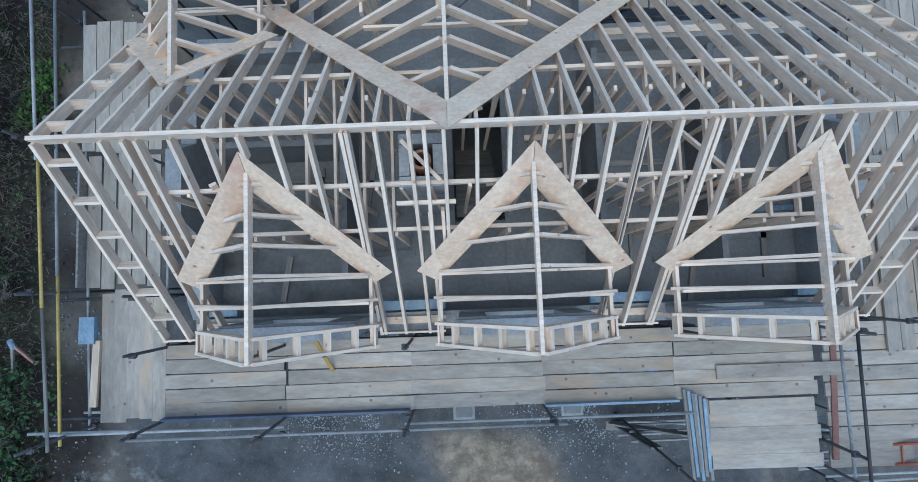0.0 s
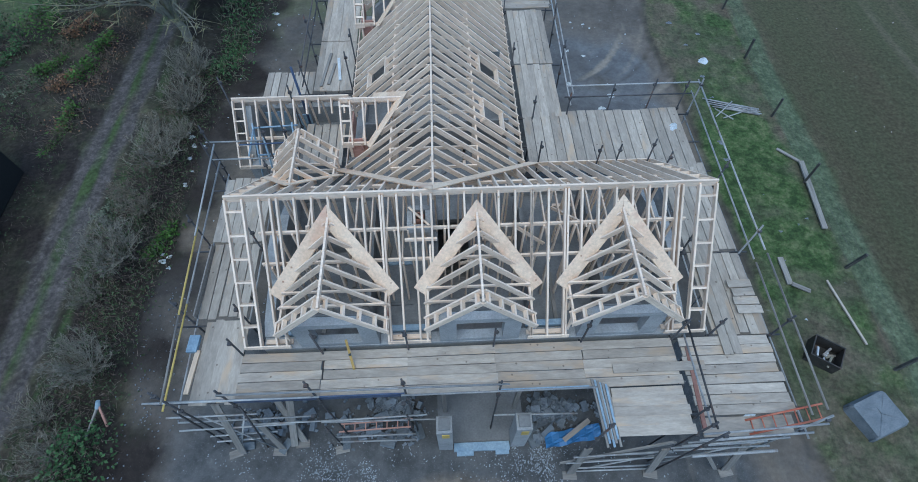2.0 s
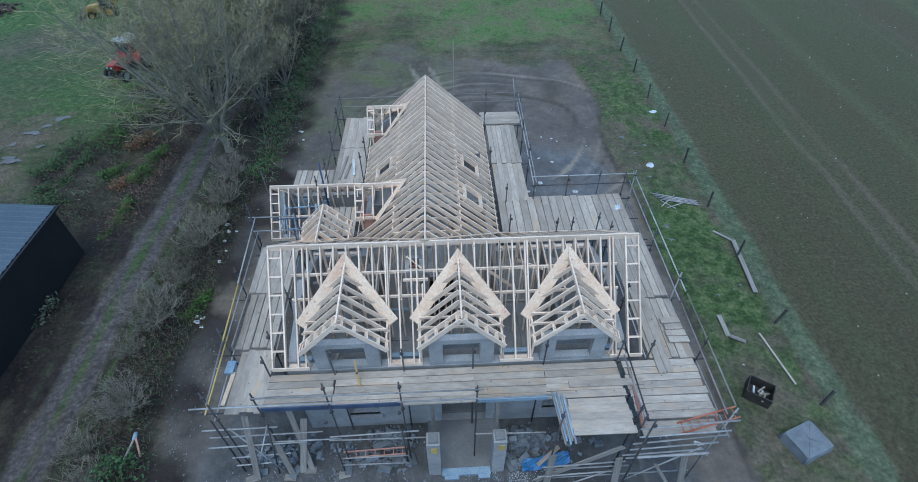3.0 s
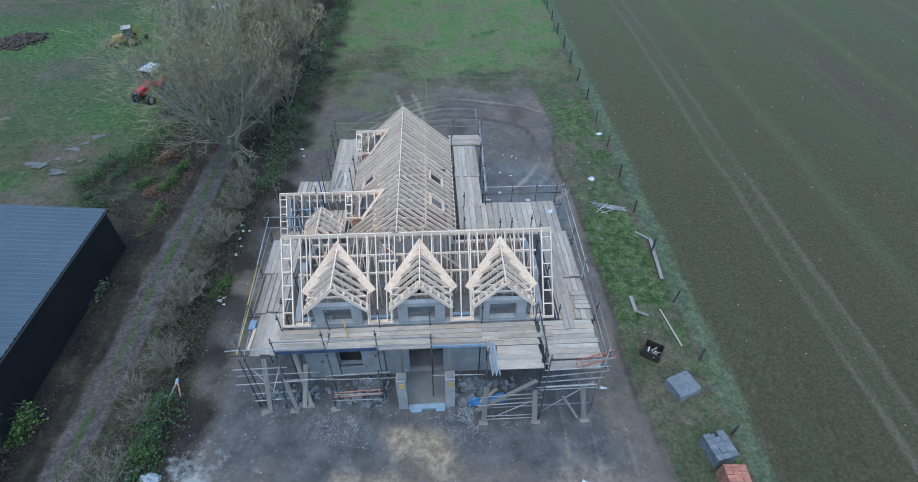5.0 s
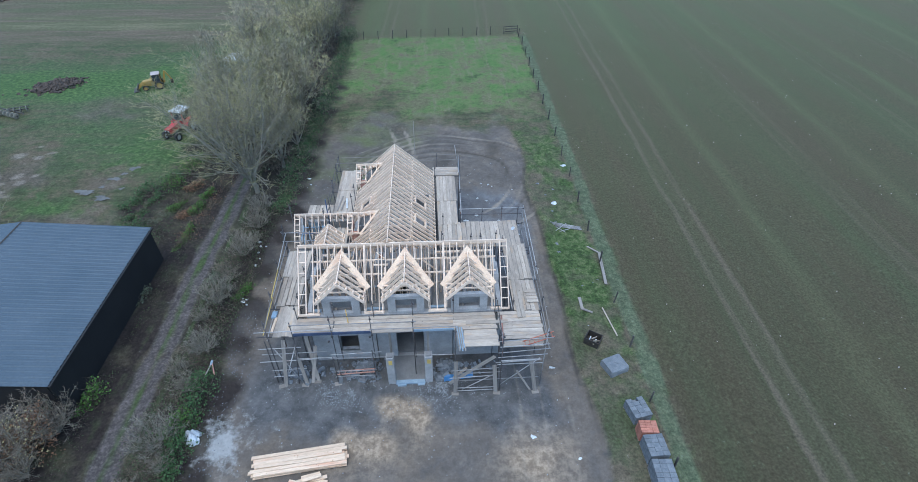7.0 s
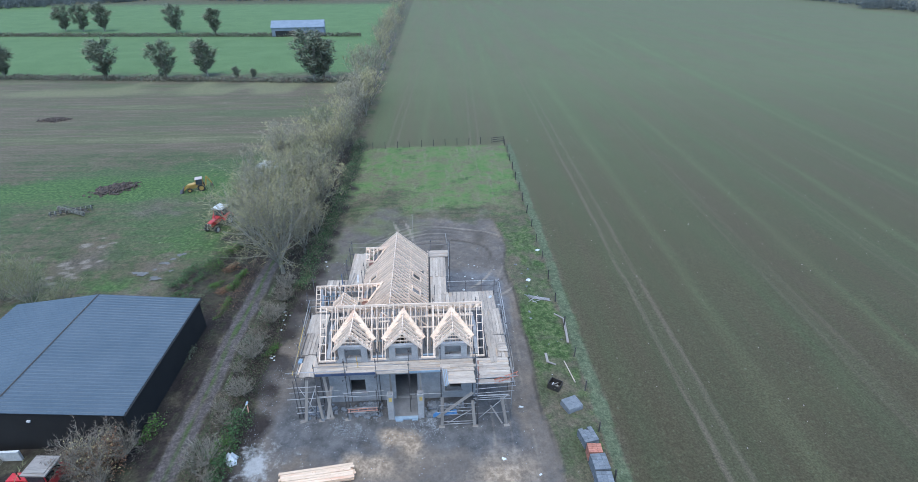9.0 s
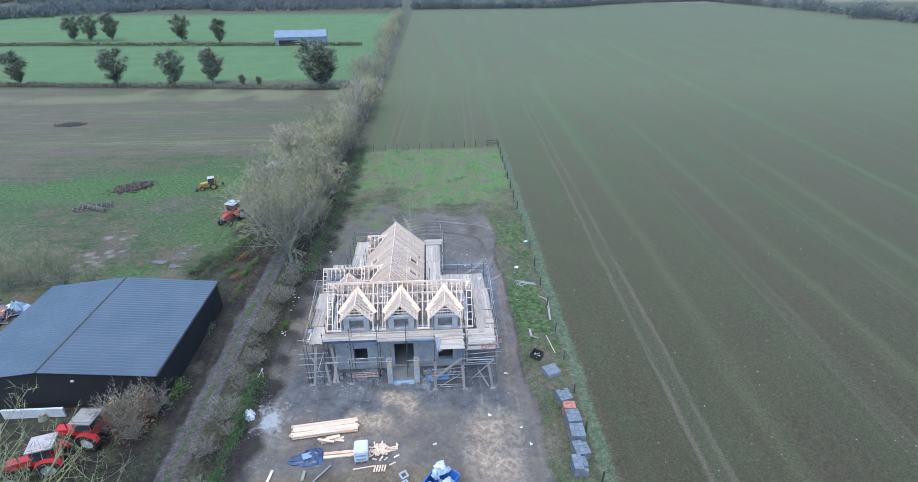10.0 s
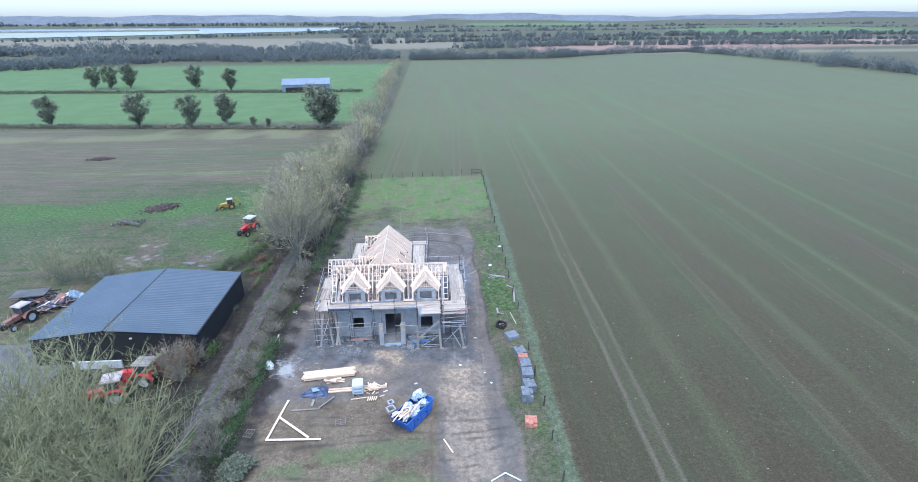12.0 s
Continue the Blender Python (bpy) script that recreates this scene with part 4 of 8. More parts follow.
# eave plates at the rafters' feet, between the dormers
for a, b in ((XL, -3.72), (-1.28, -0.2), (2.25, 3.3), (5.74, XR)):
    beam("eave_plate", (a, -EAVE - 0.02, 3.97), (b, -EAVE - 0.02, 3.97), 0.03, 0.16, NEW_WOOD, ridge)
    beam("wall_plate", (max(a, -4.4), -2.45, 3.85), (min(b, 6.3), -2.45, 3.85), 0.12, 0.06, NEW_WOOD, ridge)
    beam("floor_membrane", (max(a, -4.4), -2.2, 3.82), (min(b, 6.3), -2.2, 3.82), 0.16, 0.12, PALE_BLUE, ridge)
for a, b in ((XL, -2.75), (2.75, XR)):
    beam("eave_plate", (a, EAVE_B + 0.02, 4.02), (b, EAVE_B + 0.02, 4.02), 0.03, 0.16, NEW_WOOD, ridge)
    beam("wall_plate", (max(a, -4.4), 2.45, 3.85), (min(b, 6.3), 2.45, 3.85), 0.12, 0.06, NEW_WOOD, ridge)
# purlins and the studs under them
for side in (-1, 1):
    for u, lo, hi in ((1.08, -4.2, 6.1), (0.55, -4.2, 6.1)):
        if side > 0 and u < 1:
            continue
        p = main_pt(0, u, side, RD + 0.05)
        beam("purlin", (lo, p.y, p.z), (hi, p.y, p.z), 0.05, 0.1, NEW_WOOD, ridge)
    x = -4.0
    while x < 6.0:
        if side > 0 or not (-0.75 < x < 0.0):
            p = main_pt(x, 1.12, side, RD + 0.1)
            beam("stud", (x + rng.uniform(-0.05, 0.05), p.y, 3.36), (x, p.y, p.z), 0.045, 0.09, NEW_WOOD, ridge, (0, 1, 0))
        x += 0.40
    x = -3.8
    while x < 6.0:
        p = main_pt(x, 0.58, side, RD + 0.02)
        beam("stud", (x, p.y, 3.36), (x + rng.uniform(-0.06, 0.06), p.y, p.z), 0.045, 0.07, NEW_WOOD, ridge, (0, 1, 0))
        x += 0.4
for x in XS[2:-2]:
    if rng.random() < 0.7 and not (-0.8 < x < 0.9):
        beam("collar", (x + 0.05, -1.1, 5.5), (x + 0.05, 1.1, 5.5), 0.04, 0.1, NEW_WOOD, ridge)
# trimmer frame in front of the chimney
beam("trimmer", (-0.72, -0.78, 5.86), (0.06, -0.78, 5.86), 0.05, 0.1, NEW_WOOD, ridge)
for dx in (-0.3, -0.12):
    beam("stud", (dx, -0.86, 5.75), (dx, -1.5, 5.05), 0.045, 0.1, NEW_WOOD, ridge, up_of(RK, 0, -1))
for a, b in (((2.0, -0.55, 5.9), (2.75, -0.62, 5.2)), ((-3.2, -0.6, 5.3), (-3.0, -0.5, 6.2)), ((3.1, 0.5, 5.2), (3.7, -0.6, 5.95))):
    beam("brace", a, b, 0.04, 0.09, NEW_WOOD, ridge)

# wing roof
wridge = part("wing_ridge_beam", Soup().box((0, 0, 0), (0.05, WEND - 0.05, 0.2)), NEW_WOOD, house, "pale ridge board of the rear wing", Matrix.Translation((0, (WEND + 0.05) / 2, WZ - 0.09)))


def wing_pt(y, u, side, drop=0.0):
    return Vector((side * u, y, WZ - WK * u - drop))


y, WEAVE = WEND - 0.025, 2.78
LIGHTS = {1: ((3.9, 4.75), (6.0, 6.85)), -1: ((6.0, 6.85),)}
while y > 0.3:
    for side in (-1, 1):
        up = up_of(WK, side, 0)
        lo = min(WEAVE, y * 1.06)
        dor = next((c for c in (4.35, 10.2) if side < 0 and abs(y - c) < 0.88), None)
        if dor:
            lo = 0.85 + abs(y - dor)
        gap = next((g for g in LIGHTS[side] if g[0] + 0.02 < y < g[1] - 0.02), None)
        j = rng.uniform(-0.012, 0.012)
        if gap and lo > 2.2:
            beam("rafter", wing_pt(y, 0.02, side, 0.075), wing_pt(y, 1.5, side, 0.075), RW, 0.145, NEW_WOOD, wridge, up)
            beam("rafter", wing_pt(y, 2.15, side, 0.075), wing_pt(y, lo, side, 0.075), RW, 0.145, NEW_WOOD, wridge, up)
        else:
            beam("rafter", wing_pt(y + j, 0.02, side, 0.075), wing_pt(y, lo, side, 0.075), RW, 0.145, NEW_WOOD, wridge, up)
    y -= 0.4
for side in (1, -1):
    for g in LIGHTS[side]:
        for u in (1.5, 2.15):
            beam("trimmer", wing_pt(g[0] - 0.05, u, side, 0.06), wing_pt(g[1] + 0.05, u, side, 0.06), 0.05, 0.16, NEW_WOOD, wridge, up_of(WK, side, 0))
        for yy in g:
            beam("trimmer", wing_pt(yy, 1.48, side, 0.04), wing_pt(yy, 2.17, side, 0.04), 0.05, 0.2, NEW_WOOD, wridge, up_of(WK, side, 0))
    p = wing_pt(0, 1.25, side, RD + 0.05)
    beam("purlin", (p.x, 2.2, p.z), (p.x, WEND - 0.3, p.z), 0.05, 0.12, NEW_WOOD, wridge)
    p = wing_pt(0, WEAVE, side, 0.08)
    beam("eave_plate", (p.x, 2.75, p.z - 0.02), (p.x, WEND, p.z - 0.02), 0.03, 0.16, NEW_WOOD, wridge)
    yy = 2.6
    while yy < 10.8:
        q = wing_pt(yy, 1.25, side, RD + 0.1)
        beam("stud", (q.x, yy, 3.36), (q.x, yy, q.z), 0.045, 0.09, NEW_WOOD, wridge, (1, 0, 0))
        yy += 0.45
yy = 1.2
while yy < 11:
    if yy > 1.4:
        beam("collar", (-1.2, yy, 5.35), (1.2, yy, 5.35), 0.04, 0.1, NEW_WOOD, wridge)
    yy += 0.71
# wide valley boards where the wing meets the main roof
def mitred(L, sd, a, b, wide, sz, sk, thick=0.03):
    """A board on a slope from (v, u) a to b, cut upright at the middle line so that two of them meet in a point."""
    c = math.sqrt(1 + sk * sk)
    ax, aw, bx, bw = a[0], a[1] * c, b[0], b[1] * c
    dx, dw = bx - ax, bw - aw
    n = math.hypot(dx, dw)
    dx, dw = dx / n, dw / n
    nx_, nw = -dw, dx
    pts = []
    for sg in (1, -1):
        ox, ow = ax + sg * nx_ * wide / 2, aw + sg * nw * wide / 2
        t = (0.003 - ox) / dx
        pts.append((0.003, ow + t * dw))
    low = [(bx - nx_ * wide / 2, bw - nw * wide / 2), (bx + nx_ * wide / 2, bw + nw * wide / 2)]
    poly = [pts[0], pts[1], low[0], low[1]]
    s = Soup()
    up, dn = [], []
    for v, w in poly:
        u = w / c
        z = sz - sk * u
        up.append(L(sd * v, u, z + 0.045))
        dn.append(L(sd * v, u, z + 0.045 - thick * c))
    s.face(*up).face(*dn[::-1])
    for k in range(4):
        s.face(up[k], up[(k + 1) % 4], dn[(k + 1) % 4], dn[k])
    return s


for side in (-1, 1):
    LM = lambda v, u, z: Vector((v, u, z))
    part("valley_board", mitred(LM, side, (0.0, 0.1), (3.05, 2.92), 0.4, RZ + 0.02, RB), VALLEY_WOOD_LIT, wridge, "wide yellow-brown valley board")


def dormer(at, turn, slope_z, slope_k, half, zr, ze, out, label, over=0.1, posts=True, board=0.34):
    """A gabled timber dormer. at: the roof's ridge above its middle; out: how far its front stands from that ridge. Local -y points outward."""
    M = pose(at[0], at[1], 0, 0, 0, turn)
    s = (zr - ze) / half
    u0, ue = (slope_z - zr) / slope_k, (slope_z - ze) / slope_k
    L = lambda v, u, z: M @ Vector((v, -u, z))
    R = M.to_3x3()
    top = part("dormer_ridge_beam", Soup().box((0, 0, 0), (0.05, out + over - u0, 0.15)), NEW_WOOD, house, label, M @ Matrix.Translation((0, -(out + over + u0) / 2, zr - 0.06)))
    us = [out + over, out + over - 0.3]
    while us[-1] - 0.38 > u0 + 0.1:
        us.append(us[-1] - 0.38)
    for u in us:
        for sd in (-1, 1):
            v1 = min(half + 0.05, max(0.05, (zr - slope_z + slope_k * u) / s))
            upv = R @ Vector((sd * s, 0, 1)).normalized()
            d = 0.075
            beam("rafter", L(sd * 0.02, u, zr - d), L(sd * v1, u, zr - s * v1 - d), 0.044, 0.15, NEW_WOOD, top, upv)
    for sd in (-1, 1):
        upv = R @ Vector((sd * s, 0, 1)).normalized()
        for v in np.arange(0.12, half, 0.31):
            beam("noggin", L(sd * v, us[0], zr - s * v - 0.06), L(sd * v, us[1], zr - s * v - 0.06), 0.06, 0.1, NEW_WOOD, top, upv)
        # eave plate, corner post, short side studs
        beam("eave_plate", L(sd * half, us[0], ze - 0.12), L(sd * half, ue - 0.05, ze - 0.12), 0.05, 0.12, NEW_WOOD, top)
        beam("fascia", L(sd * (half + 0.05), us[0] + 0.02, ze - 0.12), L(sd * (half + 0.05), us[1] - 0.02, ze - 0.12), 0.03, 0.2, NEW_WOOD, top)
        if posts:
            for u in np.arange(out - 0.1, ue + 0.1, -0.36):
                zb = slope_z - slope_k * u - 0.1
                beam("stud", L(sd * half, u, zb), L(sd * half, u, ze - 0.1), 0.05, 0.07, RED_WOOD if (u < out - 0.3 and sd > 0) else NEW_WOOD, top, R @ Vector((0, 1, 0)))
        # valley boards on the main slope
        n_up = R @ Vector((0, -slope_k, 1)).normalized()
        part("valley_board", mitred(L, sd, (0.0, u0 + 0.02), (half + 0.19, ue + 0.1), board, slope_z, slope_k), VALLEY_WOOD_LIT, top, "wide fresh-sawn valley board")
    for u in us[2:]:
        if u > ue:
            beam("tie", L(-half, u + 0.04, ze + 0.06), L(half, u + 0.04, ze + 0.06), 0.04, 0.09, NEW_WOOD, top)
    return top


for c, half in DORM:
    dormer((c, 0), 0, RZ, RK, 1.25, 6.38, 5.06, 2.58, "steep pale timber dormer frame over a block wall", 0.16, board=0.36)
    # block front of the dormer with its window opening
    s = Soup()
    w0, w1, o0, o1 = c - 1.0, c + 1.0, c - 0.58, c + 0.58
    for x0, x1, z0, z1 in ((w0, o0, 3.823, 5.0), (o1, w1, 3.823, 5.0), (o0, o1, 3.823, 3.98), (o0, o1, 4.92, 5.0)):
        s.box(((x0 + x1) / 2, -2.48, (z0 + z1) / 2), (x1 - x0, 0.24, z1 - z0))
    part("dormer_wall", s, BLOCK, house, "pale blue-grey block dormer front with an open window")
    part("lintel", Soup().box((c, -2.5, 5.075), (2.1, 0.22, 0.14)), BLOCK, house)
    part("window_board", Soup().box((c, -2.1, 4.28), (1.16, 0.04, 0.62)), SLAB, house)
dormer((-3.75, 0), 180, RZ, RB, 0.85, 5.86, 5.0, 2.95, "small gabled timber dormer on the rear slope")
for yy in (4.35, 10.2):
    dormer((0, yy), -90, WZ, WK, 0.88, 5.72, 4.85, 2.66, "small gabled timber dormer on the wing")
    part("dormer_cheek", Soup().box((-2.3, yy - 0.8, 4.45), (0.5, 0.04, 0.8)), RED_WOOD, house, "reddish dormer cheek boarding")
    part("dormer_cheek", Soup().box((-2.6, yy, 4.25), (0.04, 1.5, 0.5)), RED_WOOD, house)

# low side roof at the left rear, ridge parallel to the main one
LY, LZ, LK, LX0, LX1 = 5.35, 4.98, 1.0, -6.42, -2.7
lr = part("side_roof_ridge_beam", Soup().box((0, 0, 0), (LX1 - LX0, 0.05, 0.15)), NEW_WOOD, house, "pale timber frame of a low side roof", Matrix.Translation(((LX0 + LX1) / 2, LY, LZ - 0.07)))
x = LX0 + 0.025
k = 0
while x < LX1:
    for side in (-1, 1):
        lo = 1.5
        a, b = Vector((x, LY + side * 0.02, LZ - 0.09)), Vector((x + rng.uniform(-0.02, 0.02), LY + side * lo, LZ - LK * lo - 0.09))
        if not (side < 0 and x > -4.4):
            beam("rafter", a, b, RW, 0.15, NEW_WOOD, lr, up_of(LK, 0, side))
        elif x < LX1:
            beam("rafter", a, Vector((x, LY - 0.35, LZ - 0.35 - 0.09)), RW, 0.15, NEW_WOOD, lr, up_of(LK, 0, side))
    x += 0.33 if k == 0 else 0.4
    k += 1
for u in np.arange(0.2, 1.5, 0.27):
    beam("noggin", (LX0, LY - u, LZ - u - 0.07), (LX0 + 0.35, LY - u, LZ - u - 0.07), RW, 0.1, NEW_WOOD, lr, up_of(LK, 0, -1))
    beam("noggin", (LX0, LY + u, LZ - u - 0.07), (LX0 + 0.35, LY + u, LZ - u - 0.07), RW, 0.1, NEW_WOOD, lr, up_of(LK, 0, 1))
beam("eave_plate", (LX0, LY - 1.5, LZ - 1.6), (-4.5, LY - 1.5, LZ - 1.6), 0.04, 0.14, NEW_WOOD, lr)
beam("purlin", (LX0 + 0.3, LY - 0.8, LZ - 1.0), (-4.3, LY - 0.8, LZ - 1.0), 0.05, 0.1, NEW_WOOD, lr)
for sd in (-1, 1):
    part("side_wall", Soup().box((-4.4, LY + sd * 1.32, 1.66), (3.5, 0.24, 3.5)), BLOCK, house)
part("side_gable_wall", Soup().prism([(LY - 1.195, -0.1), (LY + 1.195, -0.1), (LY + 1.195, 3.5), (LY, 4.65), (LY - 1.195, 3.5)], "x", -6.12, -5.9), BLOCK, house)
part("side_floor", Soup().box((-4.4, LY, 2.6), (3.3, 2.4, 0.1)), SLAB, house)

# porch: two block pillars on a slab with blue membrane
part("porch_floor", Soup().box((1.1, -3.5, 0.0), (2.6, 1.75, 0.14)), CONCRETE, house, "smooth grey concrete porch floor")
for x in (0.04, 2.16):
    pil = part("porch_pillar", Soup().box((x, -4.32, 1.1), (0.42, 0.44, 2.4)), BLOCK, house, "grey block porch pillar")
    part("pillar_socket", Soup().box((x, -4.32, 2.34), (0.3, 0.3, 0.1)), SLAB, pil)
    part("pillar_box", Soup().box((x + 0.03, -4.555, 1.95), (0.2, 0.02, 0.34)), YELLOW_TUBE, pil)
    beam("porch_post", (x, -3.4, 0.0), (x, -3.4, 3.6), 0.12, 0.12, OLD_WOOD, house, (0, 1, 0))
part("porch_membrane", Soup().box((1.1, -4.5, 0.06), (1.66, 0.24, 0.12)).box((0.6, -4.63, 0.03), (0.5, 0.22, 0.1)).box((1.7, -4.64, 0.03), (0.4, 0.2, 0.1)), PALE_BLUE, house, "pale blue damp membrane at the porch edge")
# block inner leaves of the ground-floor windows, sills
for x0, x1, z0, z1 in ((-2.95, -1.87, 0.8, 2.1), (3.92, 5.12, 0.72, 1.98)):
    part("window_sill", Soup().box(((x0 + x1) / 2, -2.66, z0 - 0.05), (x1 - x0 + 0.2, 0.2, 0.1)), BLOCK, house)

# blue-grey tube frame in the open side roof, studs on its floor
for a, b in (((-5.75, 4.55, 4.45), (-4.35, 4.62, 4.45)), ((-5.6, 3.85, 3.95), (-4.4, 3.9, 3.95)), ((-5.75, 3.5, 2.7), (-5.75, 4.6, 4.6)), ((-5.3, 3.45, 2.7), (-5.25, 3.9, 4.7)), ((-4.6, 3.5, 2.7), (-4.5, 4.6, 4.6)), ((-5.75, 3.5, 4.3), (-5.75, 4.6, 4.45))):
    pole("tube_brace", a, b, 0.03, PALE_BLUE, lr)
for k in range(7):
    x = -6.2 + 0.42 * k
    beam("stud", (x, LY + 0.55, 2.65), (x + rng.uniform(-0.03, 0.03), LY + 0.2, LZ - 0.3), 0.045, 0.09, NEW_WOOD, lr, (0, 1, 0))
    beam("stud", (x + 0.2, LY - 1.2, 2.65), (x + 0.2, LY - 1.2, LZ - 1.35), 0.045, 0.09, NEW_WOOD, lr, (0, 1, 0))
part("membrane", Soup().box((-5.6, LY + 0.75, 3.2), (0.9, 0.03, 0.9)).box((-4.6, LY + 0.75, 3.1), (0.5, 0.03, 0.8)), PALE_BLUE, lr, "pale blue breather membrane")
# joists, boards and offcuts lying on the first floor
for k in range(26):
    x, y_, a = rng.uniform(-3.9, 5.8), rng.uniform(-1.9, 1.9), rng.choice((0, 0, 90, 12, -8, 80))
    if -0.9 < x < 1.1:
        continue
    part("floor_batten", Soup().box((0, 0, 0), (rng.uniform(0.6, 1.8), 0.1, 0.05)), (OLD_WOOD, SLAB, PALE_BLUE, NEW_WOOD, OLD_WOOD)[k % 5], house, m=pose(x, y_, 3.39, 0, 0, a))
for k in range(14):
    part("floor_batten", Soup().box((0, 0, 0), (rng.uniform(0.6, 1.6), 0.1, 0.05)), (OLD_WOOD, SLAB, NEW_WOOD)[k % 3], house, m=pose(rng.uniform(-1.5, 1.5), rng.uniform(3.2, 10), 3.39, 0, 0, rng.choice((90, 85, 0, 40))))


# ---- scaffold ----
DZ = 3.8


def boards(parent, x0, x1, y0, y1, z, way, bays=1, wide=0.225, name="scaffold_board"):
    """Lays boards side by side over a rectangle; way: the axis along which they run; bays: lengths end to end."""
    lo, hi = (y0, y1) if way == "x" else (x0, x1)
    a, b = (x0, x1) if way == "x" else (y0, y1)
    n = max(1, int(round((hi - lo) / (wide + 0.016))))
    for k in range(bays):
        p, q = a + (b - a) * k / bays + 0.01, a + (b - a) * (k + 1) / bays - 0.01
        for i in range(n):
            c = lo + (i + 0.5) * (hi - lo) / n + rng.uniform(-0.006, 0.006)
            s0, s1, dz, t = rng.uniform(-0.05, 0.03), rng.uniform(-0.03, 0.05), rng.uniform(0, 0.012), rng.uniform(-0.008, 0.008)
            e = ((p + s0, c - t, z + dz), (q + s1, c + t, z + dz)) if way == "x" else ((c - t, p + s0, z + dz), (c + t, q + s1, z + dz))
            beam(name, *e, wide, 0.038, DECK_WOOD, parent)


def standards(parent, spots, top=5.0, foot=0.0, mats=(DARK_STEEL,)):
    for i, (x, y) in enumerate(spots):
        h = top + rng.uniform(-0.25, 0.25)
        pole("standard", (x, y, foot), (x + rng.uniform(-0.03, 0.03), y + rng.uniform(-0.03, 0.03), h), 0.026, mats[i % len(mats)], parent)
        for zz in (DZ - 0.1, h - 0.25):
            part("coupler", coupler_mesh, None, parent, m=Matrix.Translation((x, y, zz)))


coupler_mesh = Soup().box((0, 0, 0), (0.085, 0.085, 0.07)).box((0.05, 0, 0), (0.03, 0.04, 0.05)).mesh("coupler", DARK_STEEL)


def rail(parent, p0, p1, material=None, name="guard_rail"):
    pole(name, p0, p1, 0.025, material or STEEL, parent)


# front lift
fs = thing("scaffold", "tube scaffold along the front with weathered board deck", "scaffold", group="scaffold round the house")
BX = [-4.97, -2.92, -0.8, 1.4, 3.6, 5.95]
for a, b in zip(BX, BX[1:]):
    boards(fs, a, b, -3.94, -2.74, DZ, "x")
    for y in (-3.85, -2.75):
        rail(fs, (a - 0.1, y, DZ - 0.09), (b + 0.1, y, DZ - 0.09), DARK_STEEL if y > -3 else STEEL, "ledger")
boards(fs, 4.1, 5.92, -5.09, -3.97, DZ, "x")
boards(fs, 4.3, 6.6, -3.62, -3.4, DZ + 0.06, "x")
for x in BX:
    rail(fs, (x, -2.66, DZ - 0.045), (x, -4.0, DZ - 0.045), DARK_STEEL, "transom")
standards(fs, [(x, -2.78) for x in BX], 4.95)
standards(fs, [(x, -3.98) for x in BX[:4]] + [(3.62, -5.1), (5.98, -5.1)], 5.1)
rail(fs, (-6.6, -4.02, DZ + 0.5), (-2.8, -4.02, DZ + 0.5))
rail(fs, (-5.0, -4.02, DZ + 0.95), (1.6, -4.02, DZ + 0.9), STEEL)
rail(fs, (-0.9, -4.05, DZ + 0.45), (3.7, -4.05, DZ + 0.45))
part("toe_board", Soup().box((-2.9, -3.93, DZ + 0.1), (4.1, 0.035, 0.2)), BLUE_SHEET, fs, "blue-stained toe board")
part("toe_board", Soup().box((2.5, -3.93, DZ + 0.08), (2.2, 0.035, 0.16)), PALE_BLUE, fs)
for z, x0, x1, y in ((2.0, -5.1, -2.9, -4.03), (1.9, -3.3, 0.0, -4.03), (1.0, -3.1, -0.8, -4.25), (0.6, -3.1, -0.8, -4.3), (1.9, 1.4, 3.7, -4.03), (1.5, 3.5, 6.2, -5.12), (0.9, 3.6, 8.3, -5.15), (0.35, 3.6, 5.9, -5.25), (0.15, 3.6, 5.9, -5.3), (2.3, 5.9, 8.4, -5.2)):
    rail(fs, (x0, y, z), (x1, y + rng.uniform(-0.05, 0.05), z + rng.uniform(-0.05, 0.05)), STEEL, "ledger")
standards(fs, [(-3.05, -4.3), (-0.9, -4.1)], 2.6)
beam("raking_board", (3.3, -5.15, 0.7), (5.75, -5.1, 2.9), 0.04, 0.225, OLD_WOOD, fs)
beam("raking_board", (3.62, -5.35, 0.0), (3.66, -5.12, 2.6), 0.22, 0.04, OLD_WOOD, fs, (0, 1, 0))
beam("raking_board", (5.9, -5.42, 0.0), (5.75, -5.15, 2.2), 0.22, 0.04, OLD_WOOD, fs, (0, 1, 0))
beam("raking_board", (8.15, -5.45, 0.0), (7.75, -5.15, 2.4), 0.22, 0.04, OLD_WOOD, fs, (0, 1, 0))
for a, b in (((-4.8, -4.35, 0), (-5.1, -3.85, 2.6)), ((-4.2, -4.15, 0), (-4.6, -3.2, 3.2)), ((-6.0, -4.4, 0), (-5.6, -3.85, 3.4)), ((-4.5, -4.25, 0.0), (-4.1, -3.5, 2.4))):
    beam("raking_board", a, b, 0.2, 0.04, OLD_WOOD, fs, (0, 1, 0))
for a, b in (((-6.1, -4.3, 0.0), (-5.0, -3.9, 3.0)), ((-5.0, -4.3, 0.1), (-6.2, -3.95, 2.9)), ((6.1, -5.2, 0.4), (8.2, -5.1, 2.6)), ((4.0, -5.25, 0.2), (5.8, -5.15, 1.4))):
    rail(fs, a, b, STEEL, "brace")

